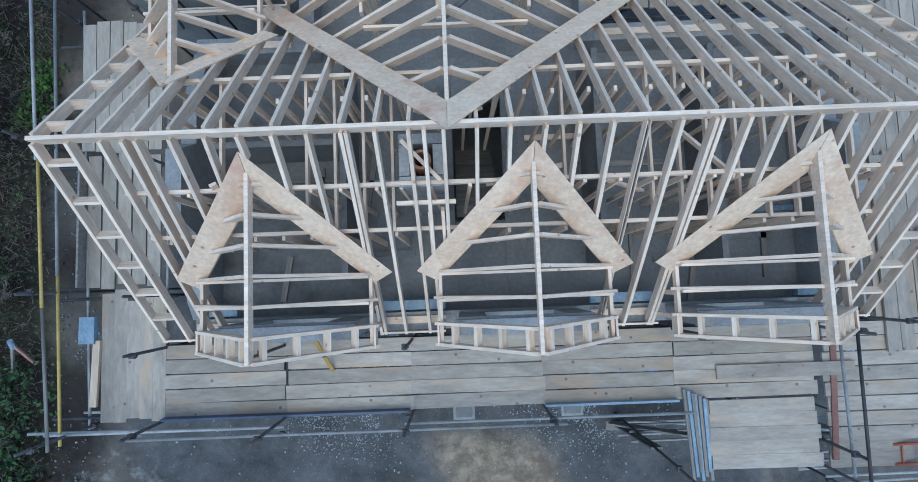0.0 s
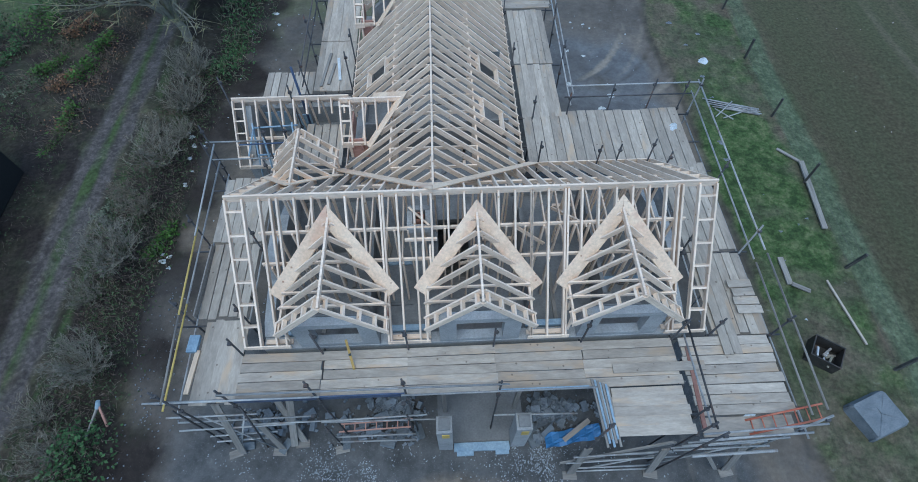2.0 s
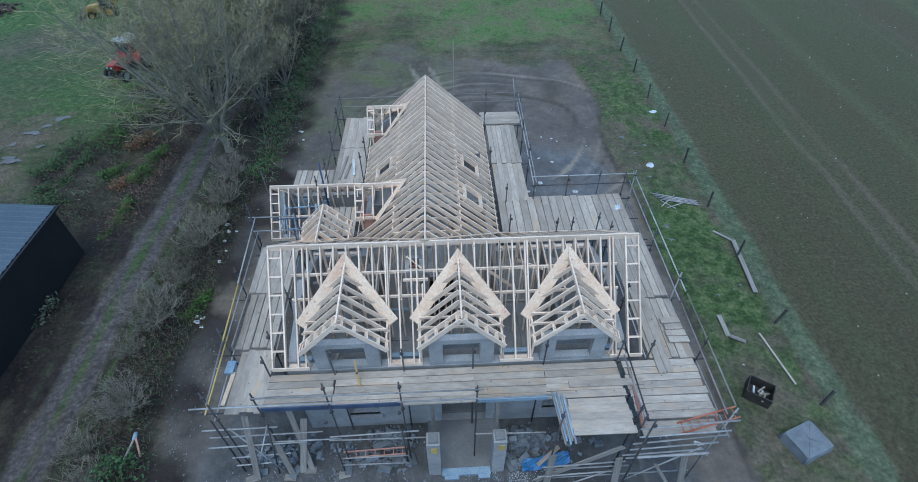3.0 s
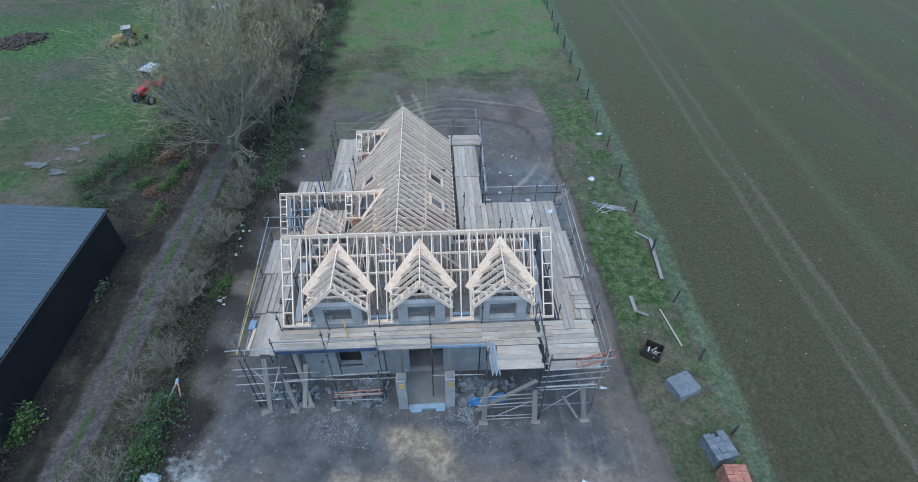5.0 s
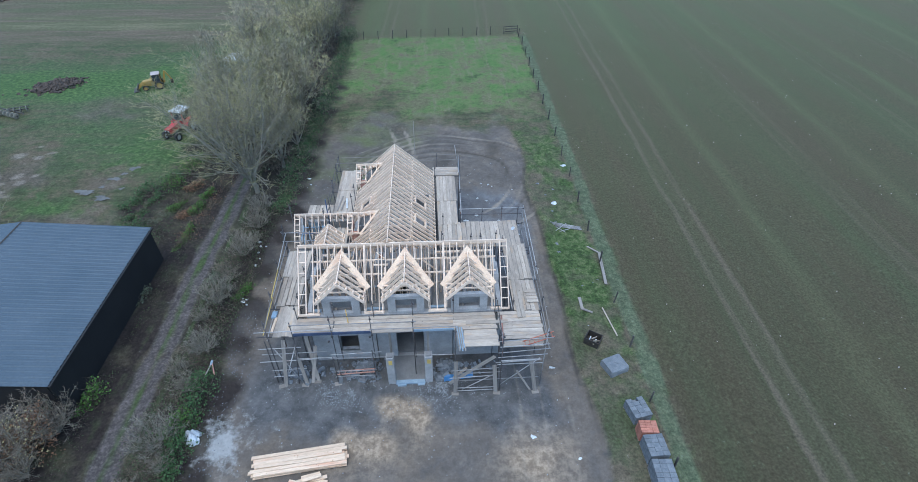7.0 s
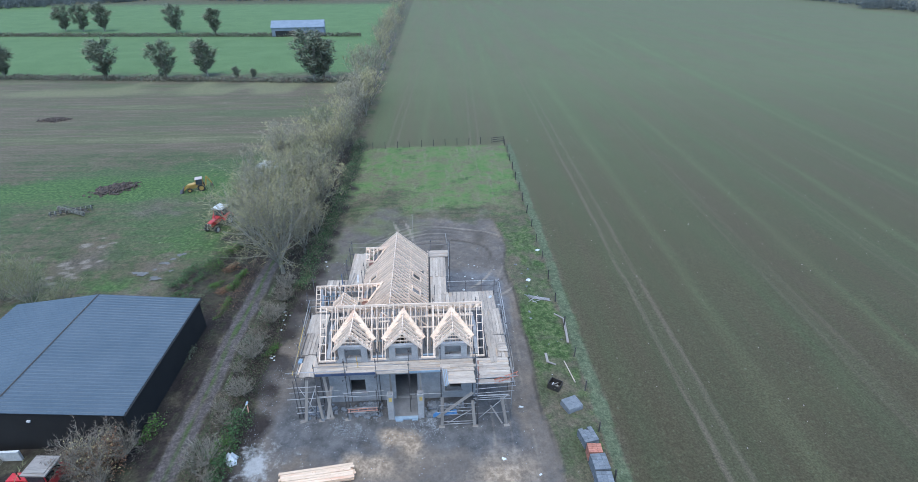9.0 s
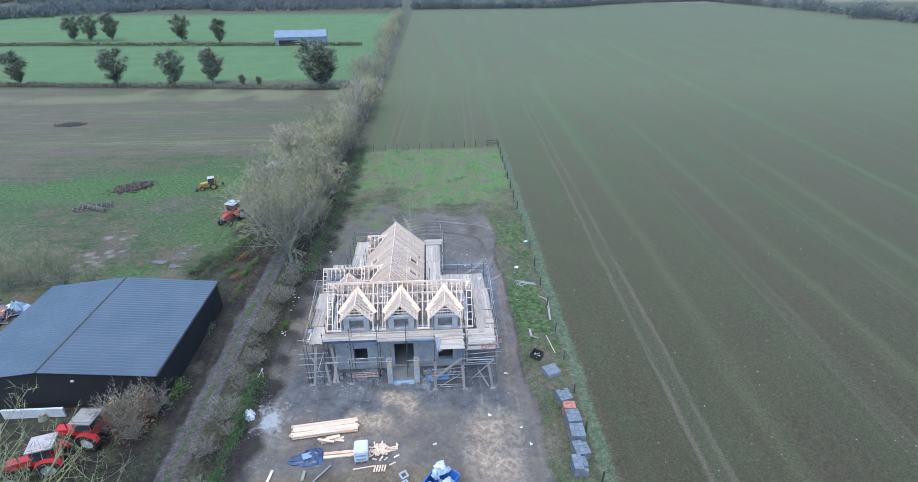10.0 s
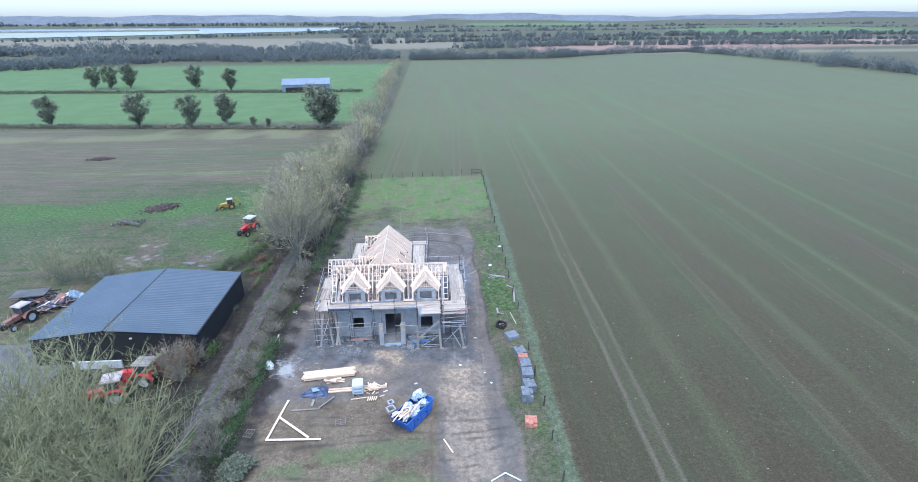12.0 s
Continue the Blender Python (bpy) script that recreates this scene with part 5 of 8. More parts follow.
# left lift
ls = thing("scaffold", "tube scaffold along the side with long boards", "scaffold", group="scaffold round the house")
boards(ls, -6.05, -4.95, -3.95, -1.78, DZ, "y")
boards(ls, -6.33, -5.05, -1.7, 0.6, DZ, "y")
boards(ls, -6.46, -5.05, 0.64, 3.0, DZ, "y")
standards(ls, [(-6.25, -4.05), (-6.45, -1.75), (-6.55, 0.6), (-6.65, 3.1)], 5.15)
standards(ls, [(-4.98, -1.9), (-5.0, 0.4), (-5.0, 2.75)], 4.95)
rail(ls, (-6.36, -4.2, DZ + 0.48), (-6.46, -1.2, DZ + 0.5), YELLOW_TUBE)
rail(ls, (-6.44, -1.5, DZ + 0.52), (-6.6, 3.3, DZ + 0.52))
rail(ls, (-6.2, -4.15, DZ + 0.92), (-6.36, -1.7, DZ + 0.92), OLD_WOOD)
rail(ls, (-6.33, -2.0, DZ + 0.94), (-6.47, 0.6, DZ + 0.94), YELLOW_TUBE)
rail(ls, (-6.46, 0.3, DZ + 0.97), (-6.66, 3.6, DZ + 0.97))
rail(ls, (-6.3, -4.1, DZ - 0.09), (-6.55, 3.3, DZ - 0.09), STEEL, "ledger")
rail(ls, (-5.0, -4.0, DZ - 0.09), (-5.0, 3.2, DZ - 0.09), STEEL, "ledger")
for y in (-3.9, -1.9, 0.4, 2.6):
    rail(ls, (-6.9, y, DZ - 0.045), (-4.8, y, DZ - 0.045), DARK_STEEL, "transom")
rail(ls, (-6.95, 3.7, DZ + 0.95), (-5.2, 3.7, DZ + 0.95))
rail(ls, (-6.9, 3.4, DZ + 0.5), (-5.0, 3.4, DZ + 0.5))
part("toe_board", Soup().box((-6.37, -0.6, DZ + 0.1), (0.035, 2.2, 0.2)), OLD_WOOD, ls)
rail(ls, (-6.9, -4.0, DZ + 0.45), (-5.0, -4.0, DZ + 0.5), STEEL)

# right lift
rs = thing("scaffold", "tube scaffold with a loading bay of grey boards", "scaffold", group="scaffold round the house")
boards(rs, 6.1, 8.42, -4.72, -2.75, DZ, "x")
boards(rs, 6.15, 8.3, -5.15, -4.75, DZ - 0.1, "x")
boards(rs, 7.05, 8.5, -2.7, -0.3, DZ, "y")
boards(rs, 7.05, 8.5, -0.2, 3.0, DZ, "y")
boards(rs, 7.15, 7.62, -3.25, 0.1, DZ + 0.06, "y")
boards(rs, 7.85, 8.5, -2.2, -1.2, DZ + 0.1, "x")
standards(rs, [(8.45, -5.1), (8.55, -2.75), (8.58, -0.3), (8.65, 2.2), (8.72, 5.4)], 5.0, mats=(STEEL, DARK_STEEL))
standards(rs, [(6.95, -2.7), (6.95, -0.2), (6.95, 2.4), (6.1, -5.35), (6.02, -4.7)], 4.9)
for dx, z in ((0.06, DZ + 0.5), (0.12, DZ + 0.98)):
    rail(rs, (8.4 + dx, -4.9, z), (8.52 + dx, -0.9, z), OLD_WOOD)
    rail(rs, (8.5 + dx, -0.8, z), (8.68 + dx, 5.8, z))
rail(rs, (8.55, -5.3, DZ - 0.09), (8.55, 5.3, DZ - 0.09), STEEL, "ledger")
rail(rs, (6.98, -2.8, DZ - 0.09), (6.98, 3.0, DZ - 0.09), STEEL, "ledger")
for y in (-4.6, -2.75, -0.25, 2.4):
    rail(rs, (6.0, y, DZ - 0.045) if y < -2.7 else (6.8, y, DZ - 0.045), (8.8, y, DZ - 0.045), DARK_STEEL, "transom")
rail(rs, (5.9, -5.2, DZ + 0.45), (8.75, -5.1, DZ + 0.5))
rail(rs, (5.95, -5.25, DZ + 0.05), (8.6, -5.2, DZ + 0.1))
rail(rs, (6.0, -5.2, DZ + 0.95), (6.05, -2.7, DZ + 0.9), DARK_STEEL)
rail(rs, (6.1, -5.1, DZ + 0.5), (6.1, -2.8, DZ + 0.45), STEEL)
part("loose_tube", Soup().tube((6.05, -5.45, 2.95), (8.2, -5.4, 2.9), 0.04, n=8), STEEL, rs)
beam("prop_board", (7.85, -5.4, 0.1), (7.0, -5.2, 1.7), 0.05, 0.1, OLD_WOOD, rs)

# rear lifts
bs_ = thing("scaffold", "tube scaffold behind the house with a wide board platform", "scaffold", group="scaffold round the house")
boards(bs_, 2.98, 8.3, 2.9, 5.5, DZ, "y", wide=0.29)
boards(bs_, 2.98, 4.35, 5.3, 8.0, DZ, "y")
boards(bs_, 2.98, 4.4, 8.05, 11.3, DZ, "y")
boards(bs_, 2.75, 4.75, 11.4, 12.55, DZ + 0.03, "x")
boards(bs_, -4.25, -2.9, 6.9, 9.6, DZ, "y")
boards(bs_, -4.25, -2.9, 9.65, 12.4, DZ, "y")
boards(bs_, -4.25, -2.95, 3.4, 5.2, DZ + 0.05, "y")
boards(bs_, -6.1, -4.35, 6.9, 8.2, DZ - 0.2, "y")
standards(bs_, [(4.5, 5.4), (4.6, 7.6), (4.65, 9.9), (4.85, 12.6), (3.2, 2.95), (3.3, 5.2), (5.0, 2.95), (5.6, 2.9), (6.6, 2.95), (6.0, 5.62), (7.3, 5.62), (8.4, 5.62), (2.9, 8.0), (2.9, 11.3), (3.05, 12.7)], 4.95)
standards(bs_, [(-4.4, 6.8), (-4.45, 9.0), (-4.45, 11.0), (-4.45, 12.5), (-2.85, 8.2), (-2.85, 6.8), (-4.4, 3.6), (-5.1, 3.7), (-6.8, 3.6), (-6.75, 5.8), (-4.5, 5.3)], 5.4)
for z in (DZ + 0.5, DZ + 0.98):
    rail(bs_, (4.55, 5.3, z), (4.75, 12.7, z))
    rail(bs_, (4.4, 5.68, z), (8.8, 5.68, z), STEEL if z > DZ + 0.6 else DARK_STEEL)
    rail(bs_, (-4.48, 6.6, z), (-4.5, 12.8, z), DARK_STEEL)
    rail(bs_, (-4.7, 12.7, z), (5.0, 12.9, z), OLD_WOOD)
for y in (5.35, 8.0, 11.35):
    rail(bs_, (2.8, y, DZ - 0.05), (4.9, y, DZ - 0.05), DARK_STEEL, "transom")
for y in (6.8, 9.6, 12.4):
    rail(bs_, (-4.7, y, DZ - 0.05), (-2.7, y, DZ - 0.05), DARK_STEEL, "transom")
for y in (2.75, 4.0, 5.28):
    rail(bs_, (2.8, y, DZ - 0.06), (8.7, y, DZ - 0.06), DARK_STEEL, "ledger")
rail(bs_, (-5.9, 3.55, DZ + 0.95), (-4.2, 3.6, DZ + 0.95), BLUE_SHEET)
pole("blue_pole", (-4.35, 5.8, 2.0), (-4.3, 5.6, 5.9), 0.04, BLUE_SHEET, bs_)
pole("tall_pole", (1.4, 12.95, 0), (1.4, 13.0, 7.6), 0.02, OLD_WOOD, bs_)
pole("rail_end", (4.75, 12.8, 3.6), (4.5, 13.2, 5.4), 0.025, STEEL, bs_)

# more tubes under the front corners
for a, b in (((-7.0, -4.0, 2.9), (-4.7, -4.0, 2.95)), ((-6.9, -4.02, 2.45), (-3.4, -4.0, 2.5)), ((-7.1, -4.1, 1.9), (-4.0, -4.05, 1.95)), ((-6.6, -4.1, 1.1), (-4.7, -4.05, 1.15)), ((-6.6, -4.15, 0.6), (-4.9, -4.1, 0.65)), ((-3.2, -4.1, 2.3), (-0.4, -4.05, 2.35))):
    rail(fs, a, b, STEEL, "loose_tube")
for a, b in (((5.9, -5.2, 3.3), (8.7, -5.1, 3.4)), ((5.9, -5.2, 2.9), (8.6, -5.12, 2.95)), ((5.8, -5.15, 2.4), (8.3, -5.1, 2.45)), ((3.4, -5.2, 1.9), (6.0, -5.15, 1.95)), ((3.3, -5.25, 1.3), (5.9, -5.2, 1.35))):
    rail(rs, a, b, STEEL, "loose_tube")
for a, b in (((-5.3, -4.25, 0.0), (-4.9, -3.98, 3.6)), ((-6.5, -4.1, 0.0), (-6.5, -4.02, 3.6))):
    pole("standard", a, b, 0.026, DARK_STEEL, fs)
beam("packing_board", (6.15, -5.0, DZ + 0.03), (6.28, -3.0, DZ + 0.03), 0.1, 0.04, RUSTY_PAINT, rs)
for x, y in ((-6.2, -4.4), (-4.9, -4.4), (-4.25, -4.2), (-3.05, -4.4), (3.6, -5.4), (5.95, -5.45), (8.15, -5.5)):
    part("sole_board", Soup().box((0, 0, 0), (0.4, 0.22, 0.05)), OLD_WOOD, fs, m=pose(x, y, 0.03, 0, 0, rng.uniform(-20, 20)))


# ---- farm shed ----
shed = thing("farm_shed", "large dark farm shed with a slate-blue ribbed sheet roof", "shed", (-24.8, 0, 0))
SY0, SY1, EX, RX, LX = -5.66, 6.95, -17.14, -25.25, -32.1
EZ, PZ = 2.9, 3.68


def ribbed(x0, z0, x1, z1, y0, y1, pitch=0.33, rise=0.028, t=0.03):
    """A profiled sheet from (x0, z0) to (x1, z1), its ribs running that way, spread from y0 to y1."""
    s = Soup()
    ys, hs, y = [], [], y0
    while y < y1 - 1e-6:
        for f, h in ((0, 0), (0.55, 0), (0.65, rise), (0.9, rise)):
            ys.append(min(y1, y + f * pitch))
            hs.append(h)
        y += pitch
    ys.append(y1)
    hs.append(0)
    for a, b, ha, hb in zip(ys, ys[1:], hs, hs[1:]):
        if b - a < 1e-5:
            continue
        s.face((x0, a, z0 + ha), (x1, a, z1 + ha), (x1, b, z1 + hb), (x0, b, z0 + hb))
        s.face((x0, a, z0 + ha - t), (x0, b, z0 + hb - t), (x1, b, z1 + hb - t), (x1, a, z1 + ha - t))
    return s


part("roof_slope", ribbed(EX + 0.15, EZ, RX, PZ, SY0 - 0.15, SY1 + 0.15), SHED_ROOF, shed)
part("roof_slope", ribbed(LX - 0.15, EZ, RX, PZ, SY0 - 0.15, SY1 + 0.15), SHED_ROOF, shed)
part("ridge_cap", Soup().prism([(RX - 0.07, PZ + 0.03), (RX, PZ + 0.04), (RX + 0.07, PZ + 0.03), (RX, PZ + 0.06)], "y", SY0 - 0.15, SY1 + 0.15), DARK_METAL, shed)
part("side_wall", Soup().box((EX, (SY0 + SY1) / 2, 1.43), (0.1, SY1 - SY0, 2.86)), SHED_WALL, shed)
part("side_wall", Soup().box((LX, (SY0 + SY1) / 2, 1.43), (0.1, SY1 - SY0, 2.86)), SHED_WALL, shed)
for yy in (SY0, SY1):
    part("gable_wall", Soup().prism([(LX + 0.06, 0), (EX - 0.06, 0), (EX - 0.06, 2.84), (RX, 3.6), (LX + 0.06, 2.84)], "y", yy - 0.05, yy + 0.05), SHED_WALL, shed)
part("gutter", Soup().box((EX + 0.22, (SY0 + SY1) / 2, 2.83), (0.1, SY1 - SY0 + 0.3, 0.09)), SHED_WALL, shed)
part("wall_lamp", Soup().box((-23.0, SY0 - 0.1, 2.7), (0.22, 0.1, 0.12)), WHITE_PAINT, shed)
tagged(part("yard_wall", Soup().box((-26.1, -6.5, 0.42), (4.4, 0.16, 0.84)), WHITE_PAINT), "low pale concrete panel in front of the dark shed", "wall panel")
part("panel_stain", Soup().tube((-25.4, -6.75, 0.0), (-25.4, -6.72, 0.5), 0.35, 0.2, 10), BARK, bpy.data.objects["yard_wall"])
tagged(part("concrete_yard", Soup().box((-36, -7.5, 0.02), (13, 11, 0.04)), YARD), "pale concrete yard beside the shed", "yard", kind="structure")


# ---- tractors ----
def wheel(parent, at, r, w, rim):
    """A lugged tyre on a dished rim, its axle along y."""
    m = Matrix.Translation(at)
    n = 22
    s = Soup()
    prof = ((0.62 * r, -w / 2), (0.93 * r, -w / 2), (r * 0.97, -w / 4), (r * 0.97, w / 4), (0.93 * r, w / 2), (0.62 * r, w / 2))
    for k in range(n):
        a, b = 2 * math.pi * k / n, 2 * math.pi * (k + 1) / n
        for (ra, ya), (rb, yb) in zip(prof, prof[1:] + prof[:1]):
            s.face((ra * math.cos(a), ya, ra * math.sin(a)), (ra * math.cos(b), ya, ra * math.sin(b)), (rb * math.cos(b), yb, rb * math.sin(b)), (rb * math.cos(a), yb, rb * math.sin(a)))
        c = (a + b) / 2
        s.box((0.985 * r * math.cos(c), (w / 4) * (1 if k % 2 else -1), 0.985 * r * math.sin(c)), (0.05, w / 2, 0.035), Euler((0, -c, 0.5 if k % 2 else -0.5)).to_matrix())
    tyre = part("tyre", s, RUBBER, parent, m=m)
    d = Soup().tube((0, -w * 0.3, 0), (0, w * 0.3, 0), 0.61 * r, n=18).tube((0, -w * 0.42, 0), (0, w * 0.42, 0), 0.2 * r, n=10)
    part("rim", d, rim, tyre, m=m)


def tractor(name, label, at, turn, paint, roof, cab=True, s=1.0):
    t = thing(name, label, "tractor", (0, 0, 0))
    part("bonnet", Soup().prism([(0.1, 0.85), (1.75, 0.8), (1.85, 1.0), (1.8, 1.28), (0.1, 1.42)], "y", -0.29, 0.29), paint, t)
    part("grille", Soup().box((1.86, 0, 1.02), (0.04, 0.5, 0.36)), DARK_METAL, t)
    for y in (-0.17, 0.17):
        part("headlight", Soup().tube((1.87, y, 1.12), (1.9, y, 1.12), 0.07, n=10), WHITE_PAINT, t)
    part("engine_block", Soup().box((0.95, 0, 0.68), (1.7, 0.36, 0.42)).box((-0.45, 0, 0.75), (1.1, 0.5, 0.5)), DARK_METAL, t)
    part("front_axle", Soup().box((1.5, 0, 0.42), (0.16, 1.4, 0.14)), DARK_METAL, t)
    part("exhaust", Soup().tube((0.9, 0.2, 1.35), (0.9, 0.2, 2.05), 0.035, n=8), DARK_METAL, t)
    for y in (-0.78, 0.78):
        wheel(t, (-0.7, y, 0.72), 0.72, 0.38, WHITE_PAINT)
        wheel(t, (1.5, y * 0.92, 0.42), 0.42, 0.24, WHITE_PAINT)
        sgn = 1 if y > 0 else -1
        fz = Soup()
        for k in range(7):
            a0, a1 = radians(15 + 22 * k), radians(15 + 22 * (k + 1))
            fz.face(*[(-0.7 + 0.82 * math.cos(a), y + sgn * o, 0.72 + 0.82 * math.sin(a)) for a, o in ((a0, -0.24), (a1, -0.24), (a1, 0.2), (a0, 0.2))])
        fz.box((-0.75, y - sgn * 0.25, 1.2), (1.2, 0.03, 0.6))
        part("mudguard", fz, paint, t)
    if cab:
        for x in (-1.15, 0.02):
            for y in (-0.62, 0.62):
                part("cab_post", Soup().tube((x, y, 1.1), (x * 0.96, y * 0.92, 2.28), 0.035, n=6), paint, t)
        part("cab_roof", Soup().box((-0.58, 0, 2.34), (1.5, 1.4, 0.1)).box((-0.58, 0, 2.41), (1.2, 1.1, 0.06)), roof, t)
        part("windscreen", Soup().box((0.03, 0, 1.82), (0.02, 1.1, 0.72)), GLASS_DARK, t)
        for y in (-0.6, 0.6):
            part("cab_window", Soup().box((-0.55, y, 1.85), (1.05, 0.02, 0.7)), GLASS_DARK, t)
        part("cab_panel", Soup().box((-1.16, 0, 1.35), (0.04, 1.1, 0.6)).box((-0.55, 0, 1.1), (1.2, 1.1, 0.05)), paint, t)
    part("seat", Soup().box((-0.6, 0, 1.2), (0.45, 0.48, 0.12)).box((-0.82, 0, 1.45), (0.1, 0.48, 0.5)), RUBBER, t)
    part("steering_wheel", Soup().tube((-0.15, 0, 1.5), (-0.12, 0, 1.52), 0.2, n=14), RUBBER, t)
    for arm in (-0.25, 0.25):
        part("linkage_arm", Soup().box((-1.45, arm, 0.6), (0.7, 0.06, 0.08)), DARK_METAL, t)
    t.matrix_basis = pose(*at, 0, 0, turn) @ Matrix.Scale(s, 4)
    return t


tractor("tractor", "red cab tractor with a grey roof parked before the dark shed", (-20.95, -8.9, 0), 176, RED_PAINT, OLD_WOOD)
tractor("tractor", "red tractor with a cream roof in long grass", (-22.5, -11.2, 0), 196, RED_PAINT, FADED_ROOF)
tractor("tractor", "red tractor with a white cab standing in pasture", (-22.5, 26.5, 0), -108, RED_PAINT, WHITE_PAINT)
old = tractor("old_tractor", "rusty brown loader tractor on the concrete yard", (-38.9, 2.0, 0), 255, RUSTY_PAINT, FADED_ROOF, s=0.9)


def digger():
    t = thing("backhoe_loader", "worn yellow backhoe loader standing in pasture", "digger")
    part("body", Soup().prism([(-0.9, 0.6), (1.6, 0.6), (1.7, 1.0), (1.5, 1.35), (0.2, 1.45), (-0.9, 1.3)], "y", -0.4, 0.4), YELLOW_PAINT, t)
    for y in (-0.85, 0.85):
        wheel(t, (-0.7, y, 0.68), 0.68, 0.38, YELLOW_PAINT)
        wheel(t, (1.35, y * 0.9, 0.42), 0.42, 0.28, YELLOW_PAINT)
        part("loader_arm", Soup().prism([(-0.1, 1.35), (0.1, 1.5), (1.6, 1.2), (2.5, 0.45), (2.4, 0.3), (1.5, 1.0)], "y", y * 0.62 - 0.05, y * 0.62 + 0.05), YELLOW_PAINT, t)
    part("loader_bucket", Soup().prism([(2.35, 0.1), (3.15, 0.08), (2.6, 0.25), (2.5, 0.75), (2.35, 0.75)], "y", -1.05, 1.05), DARK_METAL, t)
    for x in (-1.1, 0.1):
        for y in (-0.7, 0.7):
            part("cab_post", Soup().tube((x, y, 1.2), (x, y, 2.32), 0.04, n=6), YELLOW_PAINT, t)
    part("cab_roof", Soup().box((-0.5, 0, 2.33), (1.25, 1.45, 0.06)), FADED_ROOF, t)
    for y in (-0.68, 0.68):
        part("cab_window", Soup().box((-0.5, y, 1.75), (1.1, 0.02, 0.9)), GLASS_DARK, t)
    part("backhoe_boom", Soup().prism([(-1.3, 0.7), (-1.6, 0.8), (-2.0, 2.5), (-1.8, 2.55), (-1.45, 1.5)], "y", -0.12, 0.12), YELLOW_PAINT, t)
    part("backhoe_stick", Soup().prism([(-1.85, 2.55), (-2.05, 2.5), (-2.7, 1.1), (-2.5, 1.05)], "y", -0.09, 0.09), YELLOW_PAINT, t)
    part("backhoe_bucket", Soup().prism([(-2.75, 1.15), (-2.35, 1.0), (-2.3, 0.6), (-2.8, 0.55)], "y", -0.3, 0.3), DARK_METAL, t)
    t.matrix_basis = pose(-29.6, 37.9, 0, 0, 0, 200) @ Matrix.Scale(0.74, 4)


digger()

harrow = thing("harrow", "rusty folded disc harrow lying in pasture", "farm implement", (-42.9, 31.2, 0))
for k in range(2):
    a = radians(-25 + 50 * k)
    d, q = Vector((math.cos(a), math.sin(a), 0)), Vector((-math.sin(a), math.cos(a), 0))
    c = Vector((-42.9, 31.2, 0.35))
    part("frame_bar", Soup().tube(c - d * 2.4, c + d * 2.4, 0.07, n=6).tube(c - d * 2.4 + q * 0.7, c + d * 2.4 + q * 0.7, 0.06, n=6), DARK_METAL, harrow)
    for i in range(9):
        p = c + d * (-2.2 + 0.55 * i)
        part("disc", Soup().tube(p - d * 0.03, p + d * 0.03, 0.32, 0.26, 12), BARK, harrow)


def heap(name, label, category, at, rx, ry, h, material, n=16, seed=1, kind=""):
    """A crumpled heap: lobed outline, folded sides, an uneven top."""
    r = random.Random(seed)
    s = Soup()
    n, rings = max(n, 12) + 4, 6
    ph = [r.uniform(0, 6.28) for _ in range(4)]
    cx, cy = r.uniform(-0.2, 0.2) * rx, r.uniform(-0.2, 0.2) * ry
    P = []
    for i in range(rings + 1):
        f = i / rings
        ring = []
        for k in range(n):
            a = 2 * math.pi * k / n
            lobe = 1 + 0.18 * math.sin(2 * a + ph[0]) + 0.14 * math.sin(3 * a + ph[1]) + 0.10 * math.sin(5 * a + ph[2])
            q = (1 - f ** 1.6) * lobe * (1 + r.uniform(-0.13, 0.13))
            z = h * f * (1 + 0.25 * math.sin(3 * a + ph[3])) * (1 + r.uniform(-0.2, 0.2)) if i < rings else h * 0.92
            ring.append((cx * f + q * rx * math.cos(a), cy * f + q * ry * math.sin(a), z - 0.04))
        P.append(ring)
    for i in range(rings):
        for k in range(n):
            s.face(P[i][k], P[i][(k + 1) % n], P[i + 1][(k + 1) % n], P[i + 1][k])
    return tagged(part(name, s, material, m=Matrix.Translation(at)), label, category, kind=kind)


def clod_heap(label, at, rx, ry, h, n, seed):
    """A ragged heap of many clods that thins out towards its edge."""
    r = random.Random(seed)
    s = Soup()
    for _ in range(n):
        u, v = r.gauss(0, 0.42), r.gauss(0, 0.42)
        q = r.uniform(0.10, 0.34)
        top = max(0.0, 1 - (u * u + v * v)) * h
        s.box((u * rx + 0.5 * v * ry, v * ry, top * r.uniform(0.4, 1.0)), (q * 1.5, q * 1.1, q), Euler((r.uniform(-0.7, 0.7), r.uniform(-0.7, 0.7), r.uniform(0, 3))).to_matrix())
    return tagged(part("manure_mound", s, CLOD, m=Matrix.Translation(at)), label, "heap", kind="stuff")


